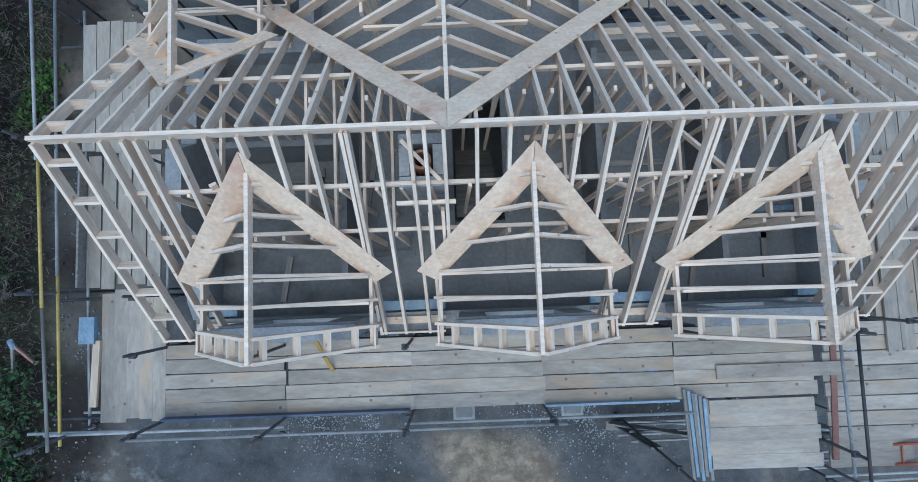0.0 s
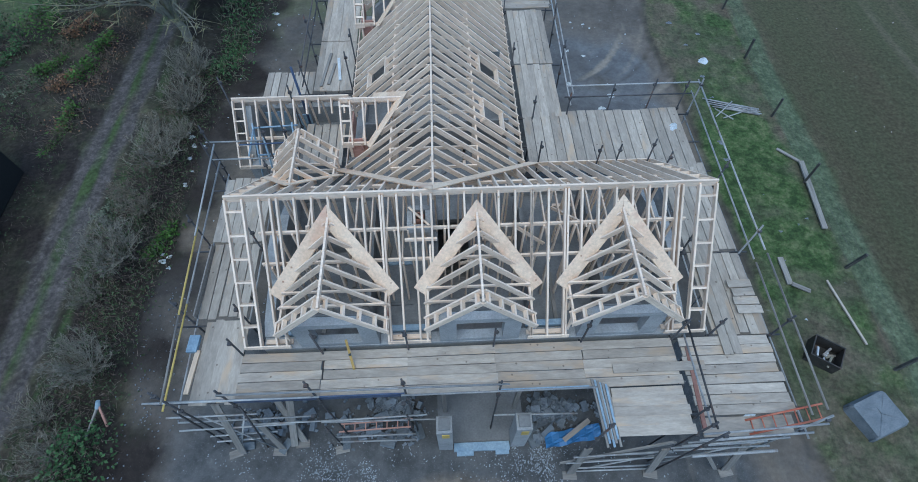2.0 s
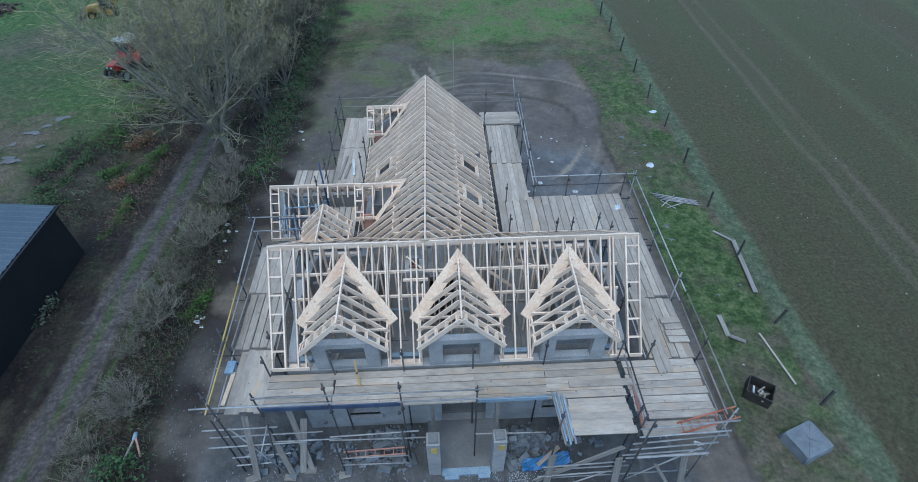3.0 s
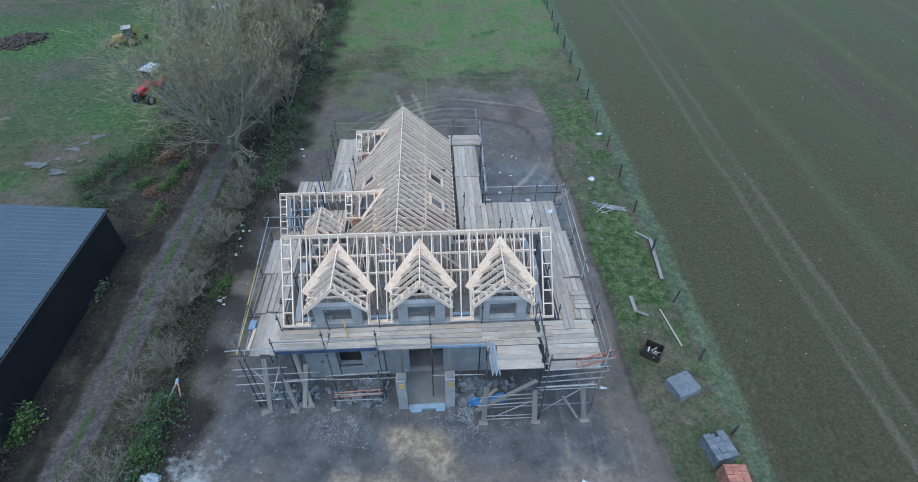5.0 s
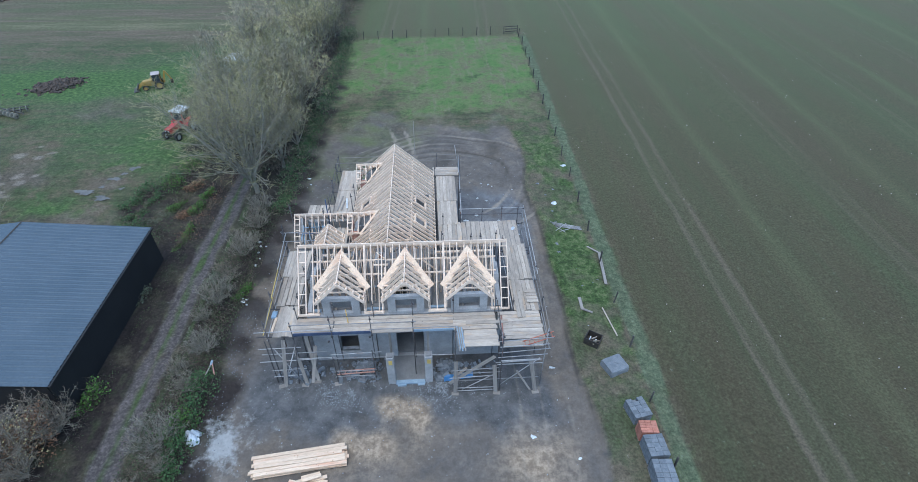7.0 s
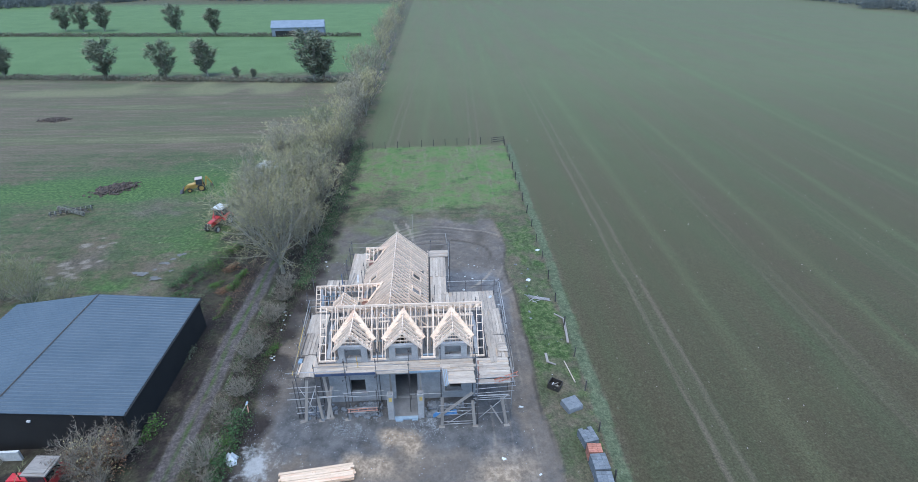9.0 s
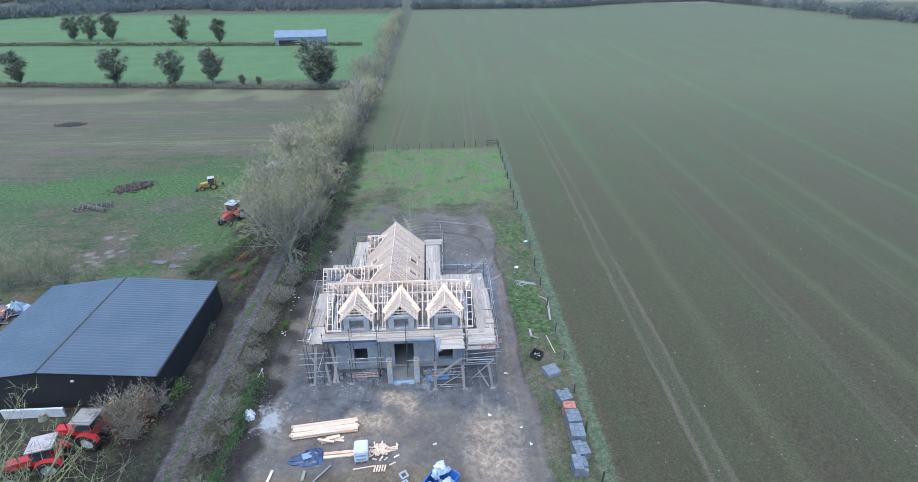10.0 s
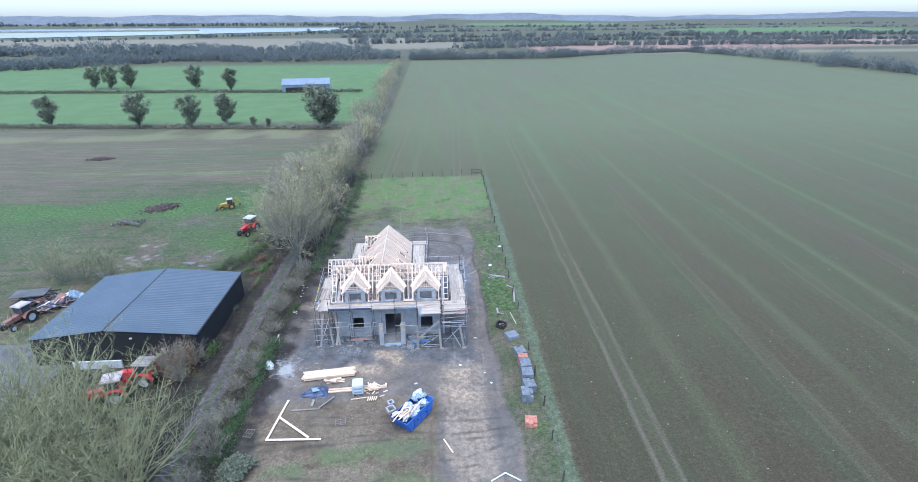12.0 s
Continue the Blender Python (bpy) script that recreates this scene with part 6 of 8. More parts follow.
clod_heap("low ragged heap of dark manure clods in pasture", (-41.4, 38.9, 0), 2.3, 2.2, 0.45, 420, 3)
clod_heap("small dark heap of clods in far pasture", (-72, 75.2, 0), 2.6, 1.2, 0.4, 260, 4)
heap("plastic_wrapping", "crumpled pale plastic sheet beside the hedge", "rubbish", (-10.25, -7.35, 0.0), 0.5, 0.42, 0.62, WHITE_PLASTIC, 11, 5)
def scrap_heap(label, at, rx, ry, n, seed):
    """A tangle of sheets, boards and bars thrown over each other."""
    r = random.Random(seed)
    m = Matrix.Translation(at)
    t = thing("scrap_heap", label, "scrap", at)
    part("earth", Soup().prism([(-rx, 0), (rx, 0), (rx * 0.5, 0.35), (-rx * 0.4, 0.4)], "y", -ry * 0.7, ry * 0.7), CLOD, t, m=m)
    for k in range(n):
        flat = k % 3 == 0
        size = (r.uniform(0.7, 1.5), r.uniform(0.4, 0.9), 0.025) if flat else (r.uniform(0.9, 2.6), r.uniform(0.06, 0.16), r.uniform(0.05, 0.12))
        q = math.sqrt(r.random())
        a = r.uniform(0, 6.28)
        spot = (q * rx * math.cos(a), q * ry * math.sin(a), 0.15 + 0.6 * (1 - q) * r.random() + 0.1)
        part("sheet" if flat else "bar", Soup().box(spot, size, Euler((r.gauss(0, 0.3), r.gauss(0, 0.22), r.uniform(0, 3.1))).to_matrix()), r.choice((OLD_WOOD, BLUE_SHEET, DARK_METAL, RUSTY_PAINT, WHITE_PAINT, BLUE_SHEET, RUSTY_PAINT, DARK_METAL)), t, m=m)
    return t


scrap_heap("tangled heap of blue sheets, bars and rusty scrap", (-38.2, 6.4, 0), 1.9, 1.3, 34, 6)
scrap_heap("heap of rusty scrap and grey boards beside the shed", (-40.4, 6.9, 0), 1.6, 1.1, 26, 7)
scrap_heap("low scatter of broken boards on the yard", (-37.8, 4.6, 0), 1.2, 0.9, 16, 8)
heap("sand_bag", "torn pale blue sheet on scrap in the yard", "rubbish", (-36.6, 7.5, 0), 0.9, 0.75, 1.1, PALE_BLUE, 12, 8)
puddle_mat = surface("puddle_water", (0.13, 0.125, 0.11), (0.18, 0.172, 0.155), 1, 10, 0.12, relief=0, vary=0.02)
for i, (x, y, rx, ry) in enumerate(((-24.5, 19.7, 0.55, 0.4), (-25.0, 18.8, 0.3, 0.3), (-25.5, 18.0, 0.6, 0.35), (-27.1, 16.0, 1.0, 0.5), (-25.2, 15.0, 0.85, 0.42), (-26.0, 16.7, 0.35, 0.2), (-24.2, 16.4, 0.3, 0.2))):
    s = Soup()
    s.face(*[(rx * math.cos(a) * q, ry * math.sin(a) * q, 0) for a, q in [(a, 0.75 + 0.2 * math.sin(2 * a + i) + 0.18 * math.sin(3 * a + 2 * i) + 0.1 * math.sin(7 * a + i) + 0.07 * math.sin(11 * a + 3 * i)) for a in np.arange(0, 6.25, 0.12)]])
    tagged(part("puddle", s, puddle_mat, m=Matrix.Translation((x, y, 0.07))), "shallow puddle of rain water in wheel-worn pasture", "puddle", "puddles in the pasture", "structure")

# ---- barn far off ----
barn = thing("barn", "long pale sheet-clad barn in a green meadow", "barn", (-50, 200, 0))
part("roof", Soup().prism([(-5.2, 3.4), (0, 5.6), (5.2, 3.4), (5.2, 3.25), (0, 5.4), (-5.2, 3.25)], "x", -10.6, 10.6), BARN_SHEET, barn, m=pose(-50, 200, 0, 0, 0, 8))
part("wall", Soup().box((0, -4.9, 1.6), (20.6, 0.2, 3.2)), BARN_SHEET, barn, m=pose(-50, 200, 0, 0, 0, 8))
part("wall", Soup().box((0, 4.9, 1.6), (20.6, 0.2, 3.2)), BARN_SHEET, barn, m=pose(-50, 200, 0, 0, 0, 8))
for x in (-10.3, 10.3):
    part("gable_wall", Soup().prism([(-4.8, 0), (4.8, 0), (4.8, 3.3), (0, 5.3), (-4.8, 3.3)], "x", x - 0.1, x + 0.1), BARN_SHEET, barn, m=pose(-50, 200, 0, 0, 0, 8))
# Dark slab on the wall stands in for the shaded inside of the doorway.
part("door_opening", Soup().box((-3.5, -5.02, 1.1), (11, 0.06, 2.2)), SHED_WALL, barn, m=pose(-50, 200, 0, 0, 0, 8))

# ---- fence ----
post_mesh = Soup().box((0, 0, 0.62), (0.085, 0.085, 1.24)).mesh("post", POST_WOOD)
fence = thing("fence", "dark timber posts and wire along the field edge", "fence", (14.6, 0, 0))
spots = [(14.56 + 0.028 * y, y) for y in np.arange(-29.61, 55.5, 3.83)]
for x, y in spots:
    part("post", post_mesh, None, fence, m=pose(x + rng.uniform(-0.05, 0.05), y + rng.uniform(-0.1, 0.1), -0.05, rng.uniform(-4, 4), rng.uniform(-4, 4), rng.uniform(0, 90)))
for z in (0.35, 0.7, 1.05):
    for (xa, ya), (xb, yb) in zip(spots, spots[1:]):
        pole("wire", (xa, ya, z), (xb, yb, z), 0.0025, DARK_STEEL, fence)
bf = thing("fence", "timber post and wire fence behind the lawn", "fence", (4, 57, 0))
bspots = [(16.1 - 2.06 * i, 56.0 - 0.195 * i) for i in range(13)]
for x, y in bspots:
    part("post", post_mesh, None, bf, m=pose(x, y, -0.05, 0, rng.uniform(-3, 3), 0))
for z in (0.4, 0.75, 1.08):
    for (xa, ya), (xb, yb) in zip(bspots, bspots[1:]):
        pole("wire", (xa, ya, z), (xb, yb, z), 0.003, DARK_STEEL, bf)
gate = thing("field_gate", "small timber rail gate at the fence corner", "gate", (15.2, 55.9, 0))
for z in (0.35, 0.7, 1.05):
    beam("gate_rail", (14.2, 55.75, z), (16.0, 56.05, z), 0.05, 0.1, POST_WOOD, gate)

# ---- goods along the verge ----
def pallet(parent, at, turn, w=1.0, d=1.2):
    m = pose(*at, 0, 0, turn)
    for i in range(3):
        part("pallet_bearer", Soup().box(((i - 1) * (w / 2 - 0.05), 0, 0.06), (0.09, d, 0.1)), OLD_WOOD, parent, m=m)
    for i in range(6):
        part("pallet_slat", Soup().box((0, (i - 2.5) * d / 6, 0.125), (w, 0.1, 0.022)), OLD_WOOD, parent, m=m)


def block_stack(at, turn, layers, label, material=SLATE_GREY, w=1.0, d=1.15, group="block pallets on the verge"):
    t = thing("block_pallet", label, "block pallet", at, group)
    pallet(t, at, turn, w, d)
    r = random.Random(int(abs(at[1]) * 100))
    m = pose(*at, 0, 0, turn)
    nx_, ny_ = 3, 5
    key = ("blk", w, d, material.name)
    if key not in CACHE:
        CACHE[key] = Soup().box((0, 0, 0), (w / nx_ - 0.012, d / ny_ - 0.012, 0.205)).mesh("block", material)
    for k in range(layers):
        for i in range(nx_):
            for j in range(ny_):
                if k == layers - 1 and r.random() < 0.06:
                    continue
                part("block", CACHE[key], None, t, m=m @ pose((i - (nx_ - 1) / 2) * w / nx_ + r.uniform(-0.006, 0.006), (j - (ny_ - 1) / 2) * d / ny_ + r.uniform(-0.006, 0.006), 0.245 + 0.212 * k, 0, 0, r.uniform(-1, 1)))


block_stack((13.4, -7.25, 0.05), 12, 3, "grey concrete blocks stacked on a pallet on the verge")
block_stack((13.45, -8.5, 0.05), -4, 4, "red clay bricks stacked on a pallet beside grey blocks", BRICK_RED, 0.9, 0.7)
block_stack((13.5, -9.5, 0.05), 2, 4, "grey concrete blocks stacked on a pallet beside red bricks")
block_stack((13.45, -10.8, 0.05), -3, 4, "grey concrete blocks stacked on a pallet on the verge")
block_stack((13.4, -12.1, 0.05), 5, 3, "grey concrete blocks stacked on a pallet on the verge")
block_stack((12.95, -13.4, 0.05), -2, 4, "tall stack of grey concrete blocks on a pallet", w=0.95)
block_stack((12.75, -16.35, 0.05), -8, 2, "low stack of red bricks on a pallet near the drive", BRICK_RED, 0.95, 0.95)

tarp = thing("tarpaulin_pallet", "pallet under a grey tarpaulin on the grass", "pallet", (13.1, -4.15, 0.05))
s = Soup()
r = random.Random(12)
rings = [(0.70, 0.02), (0.66, 0.40), (0.63, 0.52), (0.35, 0.54), (0.0, 0.53)]
P = []
for q, h in rings:
    P.append([(q * (1 + (0.05 * r.uniform(-1, 1) if q > 0.65 else 0)) * math.copysign(abs(math.cos(a)) ** 0.14, math.cos(a)), q * (1 + (0.05 * r.uniform(-1, 1) if q > 0.65 else 0)) * math.copysign(abs(math.sin(a)) ** 0.14, math.sin(a)), h + r.uniform(-0.015, 0.015)) for a in [2 * math.pi * k / 28 for k in range(28)]])
for A, B in zip(P, P[1:]):
    for k in range(28):
        s.face(A[k], A[(k + 1) % 28], B[(k + 1) % 28], B[k])
part("tarpaulin", s.mesh("tarpaulin", SLATE_GREY), None, tarp, "crumpled grey tarpaulin", pose(13.1, -4.15, 0.05, 0, 0, 20) @ Matrix.Diagonal((0.95, 0.82, 0.9, 1)))

crate = thing("crate", "dark open plastic crate with scraps on the verge", "crate", (12.3, -2.2, 0.05))
m = pose(12.3, -2.2, 0.05, 0, 0, -35) @ Matrix.Scale(0.76, 4)
for x, y, sx, sy in ((0, -0.5, 1.2, 0.05), (0, 0.5, 1.2, 0.05), (-0.58, 0, 0.05, 0.95), (0.58, 0, 0.05, 0.95)):
    part("side", Soup().box((x, y, 0.38), (sx, sy, 0.7)), DARK_METAL, crate, m=m)
part("base", Soup().box((0, 0, 0.06), (1.1, 0.94, 0.06)), DARK_METAL, crate, m=m)
for k in range(7):
    part("scrap", Soup().box((rng.uniform(-0.35, 0.35), rng.uniform(-0.3, 0.3), 0.2 + 0.05 * k), (rng.uniform(0.3, 0.7), 0.08, 0.05), Euler((0.2, 0.2, rng.uniform(0, 3))).to_matrix()), (OLD_WOOD, WHITE_PLASTIC, BARK)[k % 3], crate, m=m)


def loose_board(a, b, w, h, material, label, name="plank", cat="plank"):
    m = along(a, b)
    L = (Vector(b) - Vector(a)).length
    return tagged(part(name, Soup().box((0, 0, 0), (L, w, h)), material, m=m), label, cat)


loose_board((14.2, 6.7, 0.2), (14.85, 6.0, 0.2), 0.12, 0.05, OLD_WOOD, "short weathered board on rough grass")
loose_board((14.9, 5.95, 0.25), (14.5, 2.65, 0.22), 0.2, 0.06, OLD_WOOD, "long weathered plank on rough grass")
loose_board((13.65, 0.5, 0.2), (13.95, -1.9, 0.2), 0.07, 0.05, DECK_WOOD, "thin pale batten on rough grass")
loose_board((12.35, 1.5, 0.2), (12.3, 0.4, 0.2), 0.2, 0.05, OLD_WOOD, "grey board end on rough grass")
loose_board((12.35, 0.4, 0.24), (12.9, 0.1, 0.2), 0.15, 0.05, OLD_WOOD, "grey board end on rough grass")
tubes = thing("scaffold_tubes", "loose bundle of galvanised scaffold tubes on grass", "scaffold tubes", (13.2, 9.3, 0.1))
for k in range(8):
    pole("tube", (12.0 + 0.05 * k, 9.85 - 0.09 * k, 0.19 + 0.05 * (k % 2)), (14.3 - 0.1 * (k % 3), 9.05 - 0.05 * k, 0.19), 0.026, STEEL, tubes)
for a, b in (((12.2, 8.6), (13.2, 9.5)), ((12.5, 8.5), (13.9, 9.0)), ((12.3, 9.1), (12.9, 8.4))):
    pole("tube", (*a, 0.27), (*b, 0.27), 0.026, STEEL, tubes)
for i, (x, y, q) in enumerate(((12.85, 12.45, 0.5), (14.9, 18.3, 0.5), (12.25, 0.75, 0.15), (12.5, 9.95, 0.26), (11.95, 6.25, 0.3), (11.98, 7.2, 0.34), (12.85, 4.4, 0.16), (12.85, 2.65, 0.24), (14.1, 3.2, 0.2), (12.4, -0.9, 0.16), (13.15, 14.5, 0.24), (12.35, 13.7, 0.2), (12.5, 11.35, 0.28), (12.0, 15.5, 0.24), (12.55, 1.4, 0.2), (13.65, 2.95, 0.18), (14.3, 0.4, 0.16))):
    heap("rubbish_scrap", "scrap of white wrapping on rough grass" if i % 3 else "grey broken block on rough grass", "rubbish", (x, y, 0.12), q * 0.6, q * 0.42, q * 0.4, WHITE_PLASTIC if i in (0, 1, 2, 9) else RUBBLE, 7, i)
for i, (x, y) in enumerate(((-10.5, 3.2), (-10.0, 2.6), (-10.6, 8.6), (-10.4, 8.1), (-10.8, 8.9), (-10.2, 2.4), (-8.3, 17.3), (-10.3, 6.0), (6.2, 11.3), (7.4, 9.6), (5.6, 8.6), (8.0, 10.4), (7.2, 13.2), (6.5, 13.6), (9.3, 8.6), (5.3, 10.6), (9.8, -9.5), (9.4, -3.9), (10.2, -11.0), (3.5, -10.6), (7.6, -8.2))):
    heap("stone", "small pale stone lying on mud", "stone", (x, y, 0.0), rng.uniform(0.1, 0.2), rng.uniform(0.08, 0.14), rng.uniform(0.08, 0.16), WHITE_PAINT, 7, 30 + i)

# ---- front yard ----
stack = thing("timber_stack", "stack of long fresh-sawn roof timbers on mud", "timber stack", (-4.4, -9.0, 0))
m = pose(-4.4, -8.95, 0, 0, 0, 6)
for i in range(3):
    part("bearer", Soup().box(((i - 1) * 1.7, 0, 0.05), (0.1, 1.2, 0.1)), OLD_WOOD, stack, m=m)
for k in range(5):
    for j in range(6 - (k > 3) * 2):
        L = 4.6 - rng.uniform(0, 0.35)
        key = ("st", round(L, 1))
        if key not in CACHE:
            CACHE[key] = Soup().box((0, 0, 0), (round(L, 1), 0.17, 0.05)).mesh("timber", LAY_WOOD)
        part("timber", CACHE[key], None, stack, m=m @ pose(rng.uniform(-0.15, 0.15), -0.5 + 0.19 * j, 0.13 + 0.056 * k, 0, 0, rng.uniform(-1.2, 1.2)))
for k in range(7):
    part("timber_offcut", Soup().box((0, 0, 0), (rng.uniform(0.7, 1.3), 0.17, 0.05)), LAY_WOOD, stack, m=pose(-3.95 + rng.uniform(-0.5, 0.7), -9.95 + rng.uniform(-0.25, 0.2), 0.06 + 0.055 * k, 0, 0, rng.uniform(-25, 20)))

wrap = thing("wrapped_pallet", "white and blue plastic-wrapped goods on a pallet", "wrapped pallet", (-1.5, -11.4, 0))
pallet(wrap, (-1.5, -11.4, 0), 4, 0.95, 1.1)
bm = bmesh.new()
bmesh.ops.create_cube(bm, size=1.0)
bmesh.ops.scale(bm, vec=(0.92, 1.06, 0.95), verts=bm.verts)
bmesh.ops.bevel(bm, geom=bm.edges[:], offset=0.06, segments=2, affect="EDGES")
me = bpy.data.meshes.new("wrapping")
bm.to_mesh(me)
bm.free()
me.materials.append(WHITE_PLASTIC)
part("wrapping", me, None, wrap, "pale plastic wrapping", pose(-1.5, -11.4, 0.62, 0, 0, 4))
for dz in (0.35, 0.7):
    part("print_band", Soup().box((0, -0.535, 0), (0.7, 0.012, 0.16)), PALE_BLUE, wrap, m=pose(-1.5, -11.4, dz + 0.05, 0, 0, 4))

blue = heap("blue_tarpaulin", "crumpled dark blue tarpaulin over goods on mud", "tarpaulin", (-5.1, -11.4, 0), 1.0, 0.85, 0.62, BLUE_SHEET, 15, 21)
part("tarpaulin_corner", Soup().box((0, 0, 0), (0.6, 0.4, 0.04), Euler((0.3, 0.2, 0.5)).to_matrix()), PALE_BLUE, blue, m=Matrix.Translation((-5.1, -11.6, 0.62)))
offc = thing("offcut_pile", "loose pile of pale timber offcuts on mud", "offcut pile", (-0.2, -11.0, 0))
for k in range(90):
    a = rng.uniform(0, 6.28)
    d = abs(rng.gauss(0, 0.62))
    L = round(rng.uniform(0.25, 0.7), 1)
    key = ("off", L)
    if key not in CACHE:
        CACHE[key] = Soup().box((0, 0, 0), (L, 0.1, 0.045)).mesh("offcut", LAY_WOOD)
    part("offcut", CACHE[key], None, offc, m=pose(-0.2 + d * math.cos(a), -11.0 + 0.75 * d * math.sin(a), 0.04 + max(0, 0.4 - 0.4 * d) * rng.random(), rng.uniform(-14, 14), rng.uniform(-14, 14), rng.uniform(0, 180)))
for k in range(5):
    part("offcut", CACHE[("off", 0.5)] if ("off", 0.5) in CACHE else Soup().box((0, 0, 0), (0.5, 0.1, 0.045)).mesh("offcut", LAY_WOOD), None, offc, m=pose(-0.55 + 0.17 * k, -12.45, 0.1, 0, 0, 82))
loose_board((-4.1, -11.1, 0.12), (-2.05, -11.0, 0.12), 0.2, 0.09, LAY_WOOD, "fresh-sawn plank beside a wrapped pallet")
loose_board((-4.1, -11.38, 0.1), (-2.05, -11.25, 0.1), 0.2, 0.09, LAY_WOOD, "fresh-sawn plank beside a wrapped pallet")
loose_board((-2.0, -12.4, 0.05), (-0.6, -12.2, 0.05), 0.08, 0.05, LAY_WOOD, "thin fresh batten on mud")
af = thing("truss_frame", "pale A-shaped timber frame lying on the ground", "timber frame", (-7, -16, 0))
beam("member", (-7.3, -12.2, 0.1), (-7.92, -16.7, 0.1), 0.17, 0.05, NEW_WOOD, af)
beam("member", (-7.98, -16.66, 0.13), (-3.72, -16.84, 0.13), 0.17, 0.05, NEW_WOOD, af)
beam("member", (-7.5, -14.3, 0.17), (-4.7, -16.66, 0.17), 0.17, 0.05, NEW_WOOD, af)
tf = thing("timber_tee", "nailed timber tee lying on the ground", "timber frame", (-5.3, -13.7, 0))
beam("member", (-6.81, -13.46, 0.08), (-4.46, -13.41, 0.08), 0.13, 0.05, OLD_WOOD, tf)
beam("member", (-4.6, -13.4, 0.12), (-3.48, -12.04, 0.12), 0.12, 0.05, OLD_WOOD, tf)
beam("member", (-5.2, -13.1, 0.1), (-5.1, -12.5, 0.3), 0.2, 0.05, BARK, tf)
for i, (x, y, q) in enumerate(((1.49, -13.95, 0.6), (1.42, -13.15, 0.42))):
    ch = thing("manhole_ring", "square grey concrete chamber ring on mud", "concrete ring", (x, y, 0))
    for dx, dy, sx, sy in ((0, -q / 2, q + 0.1, 0.12), (0, q / 2, q + 0.1, 0.12), (-q / 2, 0, 0.12, q - 0.13), (q / 2, 0, 0.12, q - 0.13)):
        part("side", Soup().box((dx, dy, 0.14), (sx, sy, 0.28)), BLOCK, ch, m=pose(x, y, 0, 0, 0, 30))
for i, (x, y, a) in enumerate(((-2.5, -15.05, 8), (-9.5, -15.8, 80))):
    hp = thing("metal_hurdle", "thin rusty steel hurdle lying on soil", "hurdle", (x, y, 0.05))
    m = pose(x, y, 0.06, 0, 0, a)
    for k in range(4):
        part("bar", Soup().tube((-0.4, -0.3 + 0.2 * k, 0), (0.4, -0.3 + 0.2 * k, 0), 0.015, n=5), OLD_WOOD, hp, m=m)
    for k in (-0.4, 0, 0.4):
        part("bar", Soup().tube((k, -0.35, 0.015), (k, 0.35, 0.015), 0.015, n=5), OLD_WOOD, hp, m=m)
loose_board((5.75, -17.4, 0.06), (6.4, -18.8, 0.06), 0.1, 0.05, LAY_WOOD, "pale batten lying near the drive")
loose_board((8.95, -21.55, 0.08), (10.03, -20.9, 0.08), 0.1, 0.05, WHITE_PAINT, "white batten lying on the drive")
loose_board((10.03, -20.9, 0.08), (11.05, -21.65, 0.08), 0.1, 0.05, WHITE_PAINT, "white batten lying on the drive")

skip = thing("skip", "blue steel skip heaped with plastic and timber waste", "skip", (3.35, -14.95, 0))
m = pose(3.35, -14.95, 0, 0, 0, 54)
L, W, H = 1.78, 0.8, 1.15
for y in (-1, 1):
    part("side_plate", Soup().prism([(-L + 0.45, 0.1), (L - 0.45, 0.1), (L, H), (-L, H)], "y", y * W - 0.02, y * W + 0.02), SKIP_BLUE, skip, m=m)
    for x in (-0.9, 0, 0.9):
        part("side_rib", Soup().box((x, y * (W + 0.05), 0.62), (0.08, 0.06, 1.0)), SKIP_BLUE, skip, m=m)
    part("top_rail", Soup().tube((-L, y * W, H), (L, y * W, H), 0.045, n=8), SKIP_BLUE, skip, m=m)
    for x in (-0.55, 0.55):
        part("lifting_lug", Soup().tube((x, y * (W + 0.06), 0.75), (x, y * (W + 0.2), 0.75), 0.05, n=8), DARK_METAL, skip, m=m)
for sx in (-1, 1):
    s = Soup().face((sx * (L - 0.45), -W, 0.1), (sx * (L - 0.45), W, 0.1), (sx * L, W, H), (sx * L, -W, H)).face((sx * (L - 0.49), -W, 0.1), (sx * (L - 0.04), -W, H), (sx * (L - 0.04), W, H), (sx * (L - 0.49), W, 0.1))
    part("end_plate", s, SKIP_BLUE, skip, m=m)
    part("top_rail", Soup().tube((sx * L, -W, H), (sx * L, W, H), 0.045, n=8), SKIP_BLUE, skip, m=m)
part("base_plate", Soup().box((0, 0, 0.1), (2 * L - 0.9, 2 * W, 0.05)), SKIP_BLUE, skip, m=m)
for k in range(34):
    q = heap("waste_bag", "crumpled white plastic waste in the skip", "rubbish", (0, 0, 0), rng.uniform(0.2, 0.42), rng.uniform(0.16, 0.3), rng.uniform(0.2, 0.4), WHITE_PLASTIC if k % 3 else PALE_BLUE, 9, 60 + k)
    q.matrix_basis = m @ pose(rng.uniform(-1.5, 1.6), rng.uniform(-0.6, 0.6), 1.1 + rng.uniform(0, 0.35), rng.uniform(-15, 15), rng.uniform(-15, 15), rng.uniform(0, 180))
